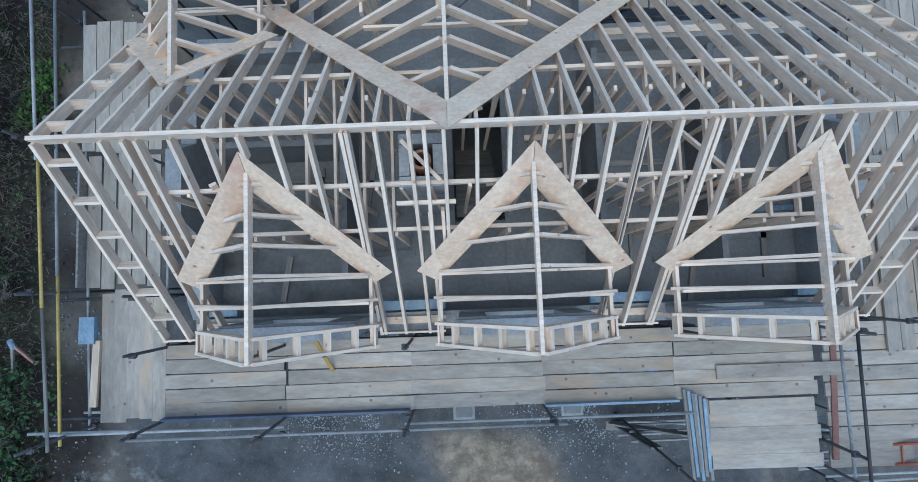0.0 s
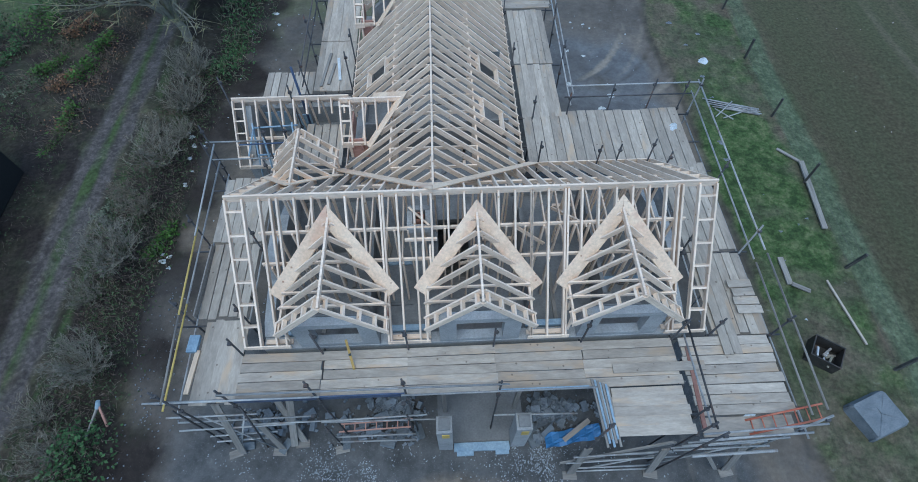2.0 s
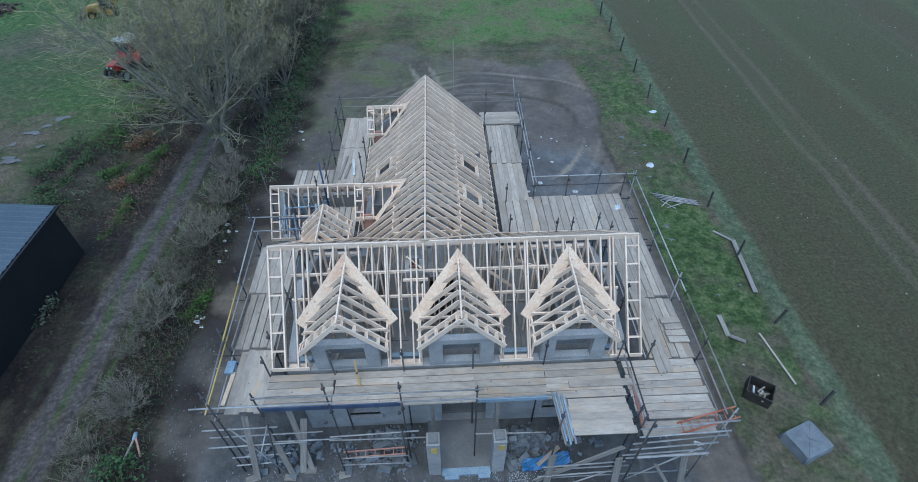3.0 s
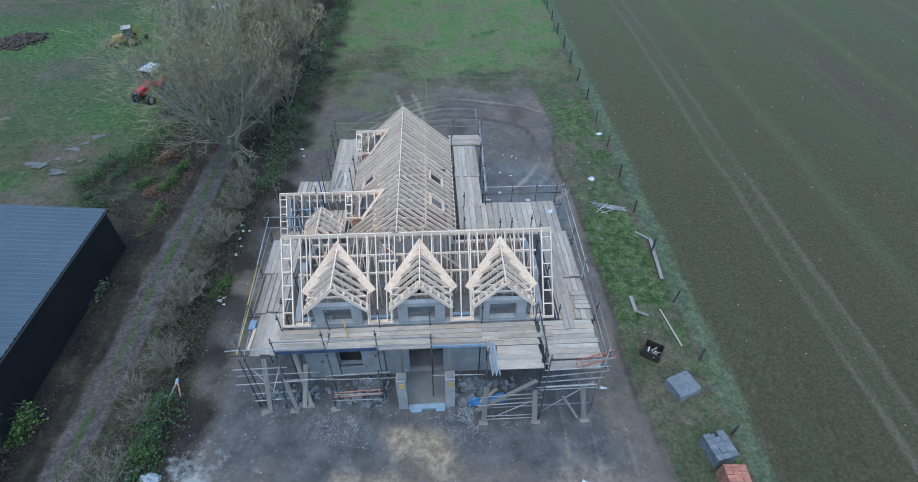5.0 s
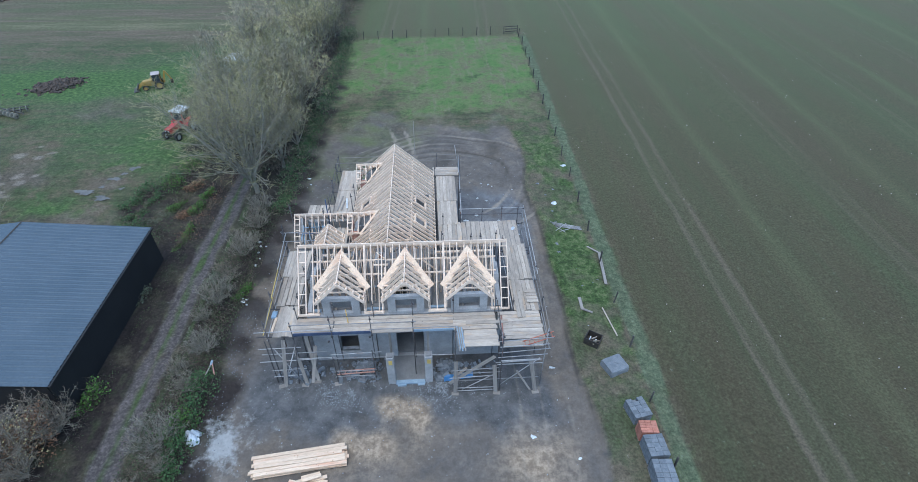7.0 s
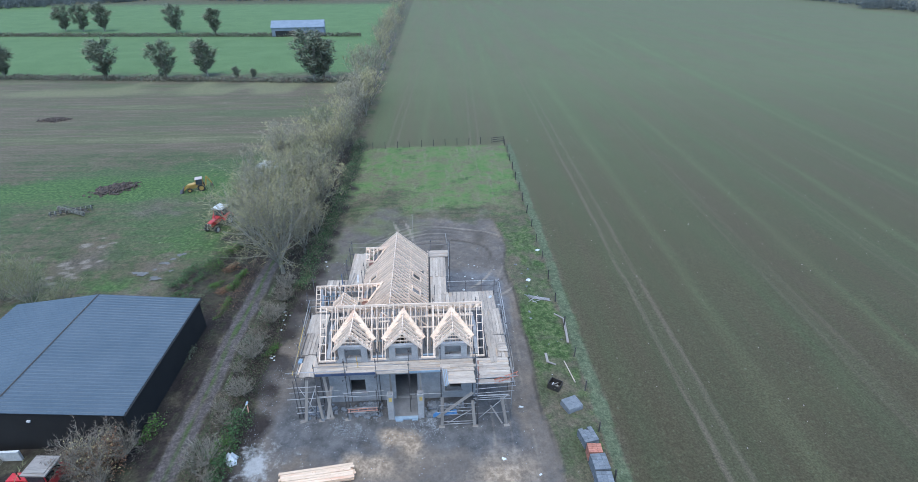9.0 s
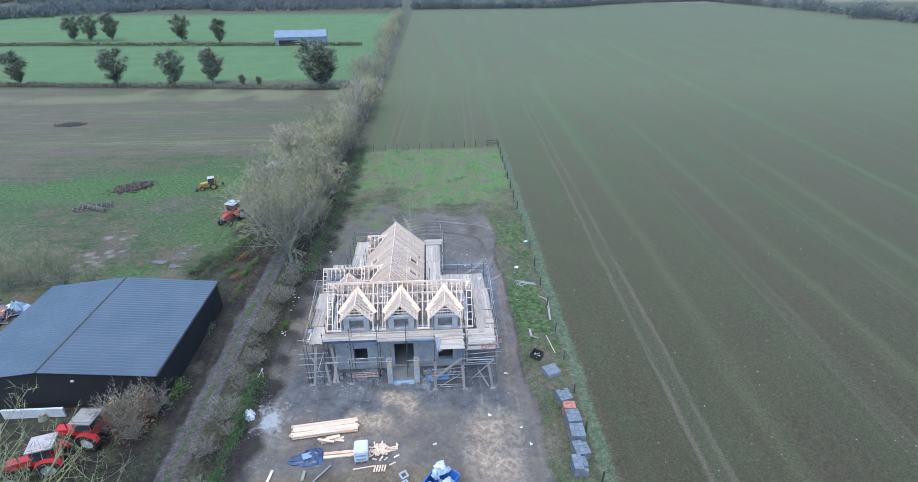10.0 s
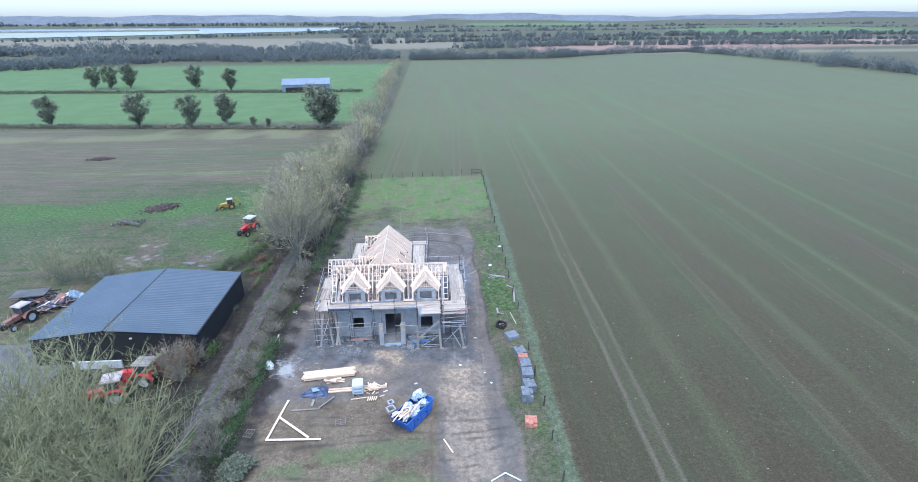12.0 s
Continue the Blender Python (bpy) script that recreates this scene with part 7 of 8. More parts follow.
for k in range(16):
    b = loose_board((0, 0, 0), (1, 0, 0), 0.1, 0.04, LAY_WOOD, "pale timber offcut sticking out of the skip", "waste_timber", "timber")
    b.matrix_basis = m @ pose(rng.uniform(-1.6, -0.2), rng.uniform(-0.55, 0.5), 1.42 + 0.022 * k, rng.uniform(-6, 6), rng.uniform(-12, 12), rng.uniform(-28, 34)) @ Matrix.Diagonal((rng.uniform(0.7, 1.7), 1, 1, 1))
gt = thing("site_grate", "dark steel mesh gate leaning on the skip", "gate", (1.95, -15.4, 0))
mm = pose(2.0, -15.4, 0.5, 55, 0, 58)
for k in range(7):
    part("bar", Soup().tube((-0.6 + 0.2 * k, -0.5, 0), (-0.6 + 0.2 * k, 0.5, 0), 0.015, n=5), DARK_METAL, gt, m=mm)
for k in (-0.5, 0, 0.5):
    part("bar", Soup().tube((-0.62, k, 0.01), (0.62, k, 0.01), 0.018, n=5), DARK_METAL, gt, m=mm)

# rubble, blocks and timber under the front scaffold
rub = Soup()
r = random.Random(5)
for cx, cy, n, sp, top in ((-1.5, -3.25, 240, 0.36, 0.16), (-2.2, -3.8, 60, 0.4, 0.05), (-1.2, -4.0, 50, 0.3, 0.06), (3.2, -3.5, 280, 0.36, 0.2), (2.9, -4.15, 60, 0.25, 0.06), (-5.4, -3.5, 100, 0.5, 0.06), (-3.6, -3.6, 40, 0.5, 0.05), (4.6, -3.7, 40, 0.5, 0.05)):
    for _ in range(n):
        dx, dy = r.gauss(0, sp), r.gauss(0, sp * 0.6)
        q = r.uniform(0.03, 0.10) if r.random() < 0.85 else r.uniform(0.12, 0.2)
        z = 0.03 + top * r.random() * max(0, 1 - math.hypot(dx / sp, dy / sp / 0.6) * 0.5)
        rub.box((cx + dx, cy + dy, z), (q * 1.6, q, q * 0.8), Euler((r.uniform(-0.5, 0.5), r.uniform(-0.5, 0.5), r.uniform(0, 3))).to_matrix())
tagged(part("rubble", rub, RUBBLE), "broken grey block rubble under the front scaffold", "rubble", kind="stuff")
gr = Soup()
for cx, cy, n, sx, sy in ((-3.4, -4.9, 420, 0.45, 0.35), (-2.2, -5.1, 420, 0.4, 0.3), (-2.6, -5.6, 260, 0.7, 0.3), (2.7, -4.75, 800, 0.5, 0.35), (3.3, -5.3, 520, 0.75, 0.4), (2.2, -5.5, 260, 0.7, 0.4), (0.3, -5.2, 420, 3.2, 0.7), (-5.6, -4.6, 160, 0.7, 0.4)):
    for _ in range(n):
        x, y, q = cx + r.gauss(0, sx), cy + r.gauss(0, sy), r.uniform(0.008, 0.026)
        gr.box((x, y, 0.015), (q * 1.4, q, q * 0.8), Euler((r.uniform(-0.5, 0.5), r.uniform(-0.5, 0.5), r.uniform(0, 3))).to_matrix())
for _ in range(700):
    x, y, q = r.uniform(-9.3, 10.2), r.uniform(-12.5, 20), r.uniform(0.015, 0.04)
    if -6 < x < 8 and -4 < y < 12:
        continue
    gr.box((x, y, 0.02), (q * 1.5, q, q * 0.8), Euler((r.uniform(-0.5, 0.5), r.uniform(-0.5, 0.5), r.uniform(0, 3))).to_matrix())
tagged(part("gravel", gr, CHIPS), "loose pale stones scattered over site mud", "gravel", kind="stuff")
for i, (x, y, a, h) in enumerate(((-1.7, -4.3, 165, 0.1), (-1.35, -4.0, 100, 0.1), (-2.15, -3.9, 15, 0.12), (-2.95, -4.2, 95, 0.08), (-5.9, -4.2, 5, 0.08), (-4.75, -4.25, 60, 0.08), (2.6, -4.4, 115, 0.08), (-1.9, -3.55, 20, 0.25), (-1.1, -3.5, 75, 0.25), (3.1, -4.15, 40, 0.12), (-0.75, -4.0, 110, 0.1))):
    b = thing("concrete_block", "grey concrete block lying under the scaffold", "concrete block", (x, y, h), "loose concrete blocks")
    part("body", Soup().box((0, 0, 0), (0.44, 0.215, 0.1)), SLATE_GREY, b, m=pose(x, y, h, rng.uniform(-10, 40), 0, a))
sheet = Soup()
fold = [[(3.0 + 1.7 * i / 8, -4.66 + 0.42 * j / 4 + 0.25 * i / 8 + r.uniform(-0.03, 0.03), 0.10 + 0.09 * (0.5 + 0.5 * math.sin(2.3 * i + 1.1 * j)) + r.uniform(-0.015, 0.015)) for j in range(5)] for i in range(9)]
for i in range(8):
    for j in range(4):
        sheet.face(fold[i][j], fold[i + 1][j], fold[i + 1][j + 1], fold[i][j + 1])
        sheet.face(*[(x, y, z - 0.012) for x, y, z in (fold[i][j], fold[i][j + 1], fold[i + 1][j + 1], fold[i + 1][j])])
tagged(part("blue_sheet", sheet, BRIGHT_BLUE), "crumpled blue sheet beside rubble under the scaffold", "sheet")
lying = thing("ladder", "brown wooden ladder lying on rubble under the scaffold", "ladder", (-2.0, -3.85, 0.2))
for y in (-3.70, -3.92):
    beam("stile", (-3.15, y - 0.04, 0.30), (-0.95, y + 0.02, 0.34), 0.035, 0.06, RED_WOOD, lying)
for k in range(7):
    beam("rung", (-3.0 + 0.32 * k, -3.94, 0.32), (-3.0 + 0.32 * k, -3.72, 0.32), 0.03, 0.03, RED_WOOD, lying)
loose_board((3.55, -4.45, 0.18), (4.35, -3.95, 0.42), 0.14, 0.03, DECK_WOOD, "grey offcut board leaning on the blue sheet")

# on the decks
lad = thing("ladder", "orange-painted ladder leaning on the scaffold", "ladder", (8.3, -5.0, 3.2))
for dy in (0, 0.32):
    pole("stile", (7.2, -5.15 + dy, 3.72), (8.85, -4.95 + dy, 4.2), 0.025, ORANGE_PAINT, lad)
for k in range(7):
    f = (k + 0.5) / 7
    pole("rung", (7.2 + 1.65 * f, -5.15 + 0.2 * f, 3.72 + 0.48 * f), (7.2 + 1.65 * f, -4.83 + 0.2 * f, 3.72 + 0.48 * f), 0.015, ORANGE_PAINT, lad)
lv = thing("spirit_level", "yellow spirit level leaning at a dormer window", "spirit level", (-2.2, -2.9, 3.83))
beam("body", (-2.12, -3.25, 3.85), (-2.28, -2.66, 4.35), 0.06, 0.03, YELLOW_PAINT, lv)
part("vial", Soup().box((-2.2, -2.96, 4.12), (0.06, 0.05, 0.03)), GLASS_DARK, lv)
loose_board((-6.15, -3.7, 3.85), (-6.1, -2.6, 3.85), 0.12, 0.05, LAY_WOOD, "short pale board lying on the deck")
loose_board((-6.25, -2.65, 3.87), (-6.24, -2.2, 3.87), 0.26, 0.1, PALE_BLUE, "pale blue box lying on the deck", "insulation_offcut", "insulation")
bt = thing("batten_bundle", "bundle of blue-grey battens hanging over the deck edge", "batten bundle", (3.75, -4.5, 3.9))
for k in range(7):
    beam("batten", (3.7 + 0.06 * k, -3.75 - 0.03 * k, 3.9 + 0.03 * (k % 3)), (3.85 + 0.05 * k, -5.3 + 0.08 * (k % 3), 3.72 + 0.03 * (k % 3)), 0.05, 0.03, PALE_BLUE if k % 2 else OLD_WOOD, bt)
for i, (x, y) in enumerate(((8.0, 4.7), (7.95, 4.55))):
    heap("rubbish_scrap", "crumpled white wrapping on the deck", "rubbish", (x, y, 3.84), 0.12, 0.1, 0.13, WHITE_PLASTIC, 8, 90 + i)
for a, b in (((-3.75, 7.2, 3.86), (-3.6, 8.3, 3.86)), ((-3.35, 7.4, 3.86), (-3.5, 8.6, 3.86)), ((-4.0, 7.1, 3.86), (-3.8, 8.9, 3.86))):
    loose_board(a, b, 0.1, 0.04, OLD_WOOD if a[0] < -3.7 else WHITE_PAINT, "loose grey board lying on scaffold deck")

# flints turned up in the drilled field
r = random.Random(77)
fl = Soup()
for _ in range(420):
    x, y, q = 16.5 + 60 * r.random() ** 1.3, r.uniform(-30, 60), r.uniform(0.015, 0.05)
    fl.box((x, y, 0.05), (q * 1.5, q, q), Euler((r.uniform(-0.6, 0.6), r.uniform(-0.6, 0.6), r.uniform(0, 3))).to_matrix())
tagged(part("flint_stones", fl, FADED_ROOF), "pale flints scattered over the drilled field", "stones", kind="stuff")
trl = thing("flat_trailer", "grey flatbed farm trailer on the yard", "trailer", (-41.5, 7.0, 0))
m = pose(-41.5, 7.4, 0, 0, 0, 10)
part("bed", Soup().box((0, 0, 0.85), (3.6, 1.9, 0.12)), YARD, trl, m=m)
part("chassis", Soup().box((0.6, -0.45, 0.7), (4.6, 0.1, 0.16)).box((0.6, 0.45, 0.7), (4.6, 0.1, 0.16)), DARK_METAL, trl, m=m)
for yy in (-0.8, 0.8):
    part("wheel", Soup().tube((-0.5, yy - 0.12, 0.36), (-0.5, yy + 0.12, 0.36), 0.36, n=16), RUBBER, trl, m=m)

# white scraps trodden into the mud beside the hedge and behind the house
for i, (x, y, q) in enumerate(((-10.4, 7.4, 0.22), (-10.0, 8.1, 0.16), (-9.9, 2.1, 0.2), (-10.3, 2.7, 0.15), (-10.15, 6.7, 0.18), (-10.2, 5.9, 0.14), (-9.0, 3.6, 0.1), (-8.0, 16.4, 0.16), (-9.2, 12.3, 0.14), (7.6, 15.7, 0.16), (7.9, 15.4, 0.12), (7.0, 15.9, 0.14), (9.6, 14.8, 0.14))):
    heap("rubbish_scrap", "scrap of white wrapping trodden into site mud", "rubbish", (x, y, 0.02), q * 0.6, q * 0.42, q * 0.4, WHITE_PLASTIC, 7, 140 + i)

# pale chips along the hedge side of the plot
r = random.Random(91)
ch = Soup()
for _ in range(330):
    x, y, q = -9.3 + r.gauss(0, 0.5), r.uniform(-9.5, 1.5), r.uniform(0.010, 0.038)
    if not -10.4 < x < -7.0:
        continue
    ch.box((x, y, 0.02), (q * 1.5, q, q * 0.7), Euler((r.uniform(-0.5, 0.5), r.uniform(-0.5, 0.5), r.uniform(0, 3))).to_matrix())
tagged(part("stone_chips", ch, RUBBLE), "pale stone chips scattered along the plot edge", "stones", kind="stuff")
fork = thing("timber_prop", "old timber prop with a blue tip beside the hedge", "timber prop", (-10.5, -3.0, 0))
beam("leg", (-10.85, -3.75, 0.05), (-10.5, -2.95, 0.5), 0.06, 0.05, OLD_WOOD, fork)
beam("leg", (-10.3, -3.45, 0.05), (-10.46, -2.95, 0.5), 0.06, 0.05, RED_WOOD, fork)
part("tip", Soup().tube((-10.52, -2.98, 0.44), (-10.46, -2.82, 0.62), 0.08, 0.06, 8), PALE_BLUE, fork)


def van(at, turn):
    t = thing("van", "small white van parked under the lane trees", "van", (0, 0, 0))
    part("body", Soup().prism([(-2.0, 0.35), (2.0, 0.35), (2.05, 0.9), (1.5, 1.05), (1.0, 1.75), (-1.9, 1.85), (-2.05, 1.0)], "y", -0.82, 0.82), WHITE_PAINT, t)
    part("windscreen", Soup().prism([(1.52, 1.07), (1.56, 1.1), (1.08, 1.7), (1.03, 1.7)], "y", -0.7, 0.7), GLASS_DARK, t)
    part("rear_window", Soup().box((-2.03, 0, 1.4), (0.05, 1.2, 0.5)), GLASS_DARK, t)
    for y in (-0.83, 0.83):
        part("side_window", Soup().box((0.75, y, 1.35), (0.8, 0.02, 0.42)), GLASS_DARK, t)
        for x in (-1.25, 1.3):
            part("wheel", Soup().tube((x, y - 0.1, 0.32), (x, y + 0.1, 0.32), 0.32, n=14), RUBBER, t)
    t.matrix_basis = pose(*at, 0, 0, turn)


van((-21.4, 43.6, 0.0), 80)


# ---- trees, hedges, distance ----
def spray(s, p, d, length, width):
    """One thin twig: a narrow blade, pointed at its end."""
    side = d.cross(Vector((0.3, 0.2, 1))).normalized() * width
    mid = p + d * length * 0.5 + Vector((0, 0, 0.03 * length))
    s.face(p - side, p + side, mid + side * 0.7)
    s.face(p - side, mid + side * 0.7, p + d * length)


def leaf(s, p, size, r):
    a = Vector((r.uniform(-1, 1), r.uniform(-1, 1), r.uniform(-0.6, 0.6))).normalized() * size
    b = a.cross(Vector((r.uniform(-1, 1), r.uniform(-1, 1), 1))).normalized() * size * 0.6
    s.face(p - a, p + b, p + a, p - b)


def bare_tree(name, label, seed, height, spread, twig_mat, twig_w=0.012, droop=0.0, stems=1, depth=5, kids=3, lean=(0, 0), ends=5):
    r = random.Random(seed)
    wood, twigs = Soup(), Soup()

    def grow(p, d, length, rad, lev):
        segs = 3 if lev < 3 else 2
        for k in range(segs):
            q = p + d * (length / segs)
            r1 = rad * (1 - 0.28 * (k + 1) / segs)
            wood.tube(p, q, rad * (1 - 0.28 * k / segs), r1, 6 if lev < 2 else 4 if lev < 4 else 3, False)
            p = q
            d = (d + Vector((r.uniform(-0.2, 0.2), r.uniform(-0.2, 0.2), r.uniform(-0.05, 0.16) - droop * lev * 0.06))).normalized()
            if lev >= 2:
                for _ in range(1 + (lev > 3)):
                    e = (d * 0.5 + Vector((r.gauss(0, 0.6), r.gauss(0, 0.6), r.gauss(0.15, 0.5)))).normalized()
                    spray(twigs, p, e, r.uniform(0.25, 0.6) * height / 9, twig_w)
        if lev >= depth:
            for _ in range(ends):
                e = (d + Vector((r.gauss(0, 0.5), r.gauss(0, 0.5), r.gauss(0, 0.4) - droop * 0.3))).normalized()
                spray(twigs, p, e, r.uniform(0.4, 1.0) * height / 9, twig_w)
            return
        for k in range(kids + (r.random() < 0.4)):
            a = r.uniform(0, 6.28)
            out = r.uniform(0.55, 1.05) * spread
            e = (d + Vector((math.cos(a) * out, math.sin(a) * out, r.uniform(-0.1, 0.35) - droop * 0.1))).normalized()
            grow(p, e, length * r.uniform(0.62, 0.85), rad * r.uniform(0.5, 0.66), lev + 1)

    for k in range(stems):
        a = 6.28 * k / stems + r.uniform(-0.4, 0.4)
        o = 0.0 if stems == 1 else 0.45
        d = Vector((lean[0] + o * math.cos(a), lean[1] + o * math.sin(a), 1)).normalized()
        grow(Vector((0.12 * o * math.cos(a), 0.12 * o * math.sin(a), -0.1)), d, height * (0.27 if stems == 1 else 0.24), height * (0.022 if stems == 1 else 0.014), 0)
    t = thing(name, label, "tree", group="bare trees along the lane")
    part("trunk", wood, BARK, t)
    part("crown", twigs, twig_mat, t)
    return t


def place(ob, x, y, s, turn, z=0.0):
    return copy_thing(ob, pose(x, y, z, 0, 0, turn) @ Matrix.Scale(s, 4))


def twiggy(name, label, seed, height, limbs, out, kids, twig_mat, fork=0.15, reach=0.8, twig_w=0.013, trunk_r=0.0, grand=8, ends=6, droop=0.0, group="bare trees along the lane", first=0.22, low=0.2, bark=None):
    """A leafless tree: limbs that fan out from a low fork, boughs all along them, twigs on the boughs."""
    r = random.Random(seed)
    wood, twigs = Soup(), Soup()
    top = Vector((0, 0, height * fork))
    tr = trunk_r or height * 0.022
    wood.tube((0, 0, -0.15), top * 0.5 + Vector((0.008, 0.005, 0)) * height, tr * 1.15, tr, 8, False)
    wood.tube(top * 0.5 + Vector((0.008, 0.005, 0)) * height, top, tr, tr * 0.85, 8, False)

    def branch(p, d, length, rad, lev):
        n = 6 if lev == 0 else 4 if lev == 1 else 1
        pts = [(p, d)]
        for k in range(n):
            q = p + d * (length / n)
            wood.tube(p, q, rad * (1 - 0.75 * k / n), rad * (1 - 0.75 * (k + 1) / n), 6 if lev == 0 else 4 if lev == 1 else 3, False)
            bend = (0.10 if lev < 2 else 0.0) - droop * (k / n)
            d = (d + Vector((r.gauss(0, 0.10), r.gauss(0, 0.10), bend + r.gauss(0, 0.06)))).normalized()
            p = q
            pts.append((p, d))
        count = (kids, grand, ends)[lev]
        for k in range(count):
            f = first + (1 - first) * (k + r.random()) / count if lev == 0 else r.uniform(low, 1.0)
            i = min(n - 1, int(f * n))
            a, b = pts[i][0], pts[i + 1][0]
            at = a.lerp(b, f * n - i)
            dd = pts[i][1]
            side = Vector((r.gauss(0, 1), r.gauss(0, 1), r.gauss(0.15, 0.7))).normalized()
            e = (dd * 0.75 + side * (0.75 if lev < 2 else 0.9)).normalized()
            if lev == 2:
                spray(twigs, at, e, r.uniform(0.22, 0.62) * height / 9, twig_w)
            else:
                ln = length * (0.52 - 0.25 * f) * r.uniform(0.7, 1.25)
                branch(at, e, ln, max(0.008, rad * (1 - 0.75 * f) * 0.5), lev + 1)

    for k in range(limbs):
        a = 6.283 * (k + r.uniform(-0.35, 0.35)) / limbs
        o = out * (0.25 + 0.85 * ((k * 0.618) % 1.0))
        d = Vector((o * math.cos(a), o * math.sin(a), 1)).normalized()
        branch(top * r.uniform(0.7, 1.0), d, height * reach * r.uniform(0.8, 1.05), tr * r.uniform(0.4, 0.62), 0)
    t = thing(name, label, "tree", group=group)
    part("trunk", wood, bark or BARK, t)
    part("crown", twigs, twig_mat, t)
    return t


big = twiggy("bare_tree", "tall leafless tree with pale spreading branches beside the lane", 11, 10.8, 12, 0.58, 16, TWIG, 0.1, 0.9, 0.0065, 0.2, 7, 6, first=0.12)
big.matrix_basis = pose(-12.4, 15.4, 0, 0, -6, 0)
t1 = twiggy("bare_tree", "leafless grey tree in the lane hedge", 12, 7.5, 7, 0.8, 13, TWIG, 0.08, 0.85, 0.017, 0, 7, 6)
t1.matrix_basis = pose(-12.6, 22.5, 0)
t2 = twiggy("bare_tree", "leafless greenish tree in the lane hedge", 13, 7.0, 9, 0.95, 12, TWIG_GREEN, 0.04, 0.85, 0.016, 0.09, 6, 6)
t2.matrix_basis = pose(-17.0, 26.0, 0)
t3 = twiggy("bare_tree", "leafless brown-grey tree in the lane hedge", 14, 8.0, 7, 0.7, 13, TWIG_GREY, 0.1, 0.85, 0.02, 0, 7, 6)
t3.matrix_basis = pose(-12.0, 31.0, 0)
t4 = twiggy("bare_tree", "leafless khaki tree along the far lane", 15, 8.0, 6, 0.85, 8, TWIG_GREY, 0.08, 0.85, 0.035, 0, 5, 6)
t4.matrix_basis = pose(-12.6, 78, 0)
t5 = twiggy("bare_tree", "leafless olive-brown tree along the far lane", 16, 7.0, 6, 0.9, 8, TWIG, 0.06, 0.85, 0.035, 0, 5, 6)
t5.matrix_basis = pose(-10.9, 84, 0)
r = random.Random(3)
for i in range(54):
    y = 25 + (i / 61) ** 1.45 * 320
    x = -13.2 + r.uniform(-4.2, 3.2) + (0.6 if y > 60 else 0)
    src = (t1, t2, t3, t2, t1)[i % 5] if y < 62 else (t4, t5)[i % 2]
    place(src, x, y, r.uniform(0.75, 1.2), r.uniform(0, 360))
for x, y, s in ((-17.0, 21.5, 0.9), (-11.0, 19.5, 0.85), (-18.5, 27.5, 0.95), (-11.2, 27.5, 0.9), (-16.5, 40.0, 1.1), (-15.8, 30, 0.9), (-18.5, 34, 0.7), (-10.3, 23, 0.6)):
    place((t2, t1, t3)[int(abs(x)) % 3], x, y, s, r.uniform(0, 360))

wil = twiggy("willow", "wide green-twigged willow at the lane corner", 21, 9.0, 24, 1.1, 12, TWIG_GREEN, 0.03, 0.95, 0.012, 0.2, 5, 4, 0.06, "willows at the lane corner", 0.2, bark=WILLOW_BARK)
wil.matrix_basis = pose(-20.6, -19.9, 0) @ Matrix.Scale(1.22, 4)
place(wil, -15.6, -22.0, 0.8, 140)
place(wil, -26.0, -20.6, 0.95, 250)
place(wil, -30.0, -23.5, 0.6, 60)
place(wil, -20.5, -24.5, 0.85, 20)
place(t2, -34.5, 10.8, 0.62, 60)
place(t2, -31.2, 10.2, 0.5, 160)
place(t2, -38.0, 12.0, 0.7, 300)
place(t2, -36.2, 13.0, 0.6, 20)
place(t2, -43.0, 13.5, 0.7, 200)
place(t2, -40.5, 11.5, 0.55, 250)


def hedge(name, label, pts, half, height, n, material, seed, twig=(0.3, 0.7), width=0.011, leafs=0, leaf_mat=None, wave=0.35, category="hedge", lsize=0.05):
    """A ragged hedge: many twigs, and some leaves, along a line."""
    r = random.Random(seed)
    s, lv = Soup(), Soup()
    segs = [(Vector((*a, 0)), Vector((*b, 0))) for a, b in zip(pts, pts[1:])]
    lens = [(b - a).length for a, b in segs]
    total = sum(lens)

    def spot():
        q = r.uniform(0, total)
        k = 0
        while q > lens[k] and k < len(lens) - 1:
            q -= lens[k]
            k += 1
        a, b = segs[k]
        d = (b - a).normalized()
        p = a + d * q
        pos = sum(lens[:k]) + q
        big_ = 1 + wave * (math.sin(pos * 0.55 + seed) + 0.6 * math.sin(pos * 1.37 + 2 * seed)) * 0.6
        u = max(-1, min(1, r.gauss(0, 0.5)))
        top = height * max(0.06, big_) * (1 - 0.75 * u * u)
        return p + Vector((-d.y, d.x, 0)) * (u * half * (0.8 + 0.4 * big_)), top

    for _ in range(n):
        p, top = spot()
        z = top * r.random() ** 0.7
        d = Vector((r.gauss(0, 0.6), r.gauss(0, 0.6), r.uniform(0.1, 1.0))).normalized()
        spray(s, p + Vector((0, 0, max(0, z - 0.2))), d, r.uniform(*twig), width)
    ob = tagged(part(name, s, material), label, category, kind="stuff")
    if leafs:
        for _ in range(leafs):
            p, top = spot()
            leaf(lv, p + Vector((r.gauss(0, 0.1), r.gauss(0, 0.1), top * r.uniform(0.2, 1.05))), r.uniform(0.6, 1.4) * lsize, r)
        part("leaves", lv, leaf_mat, ob)
    return ob


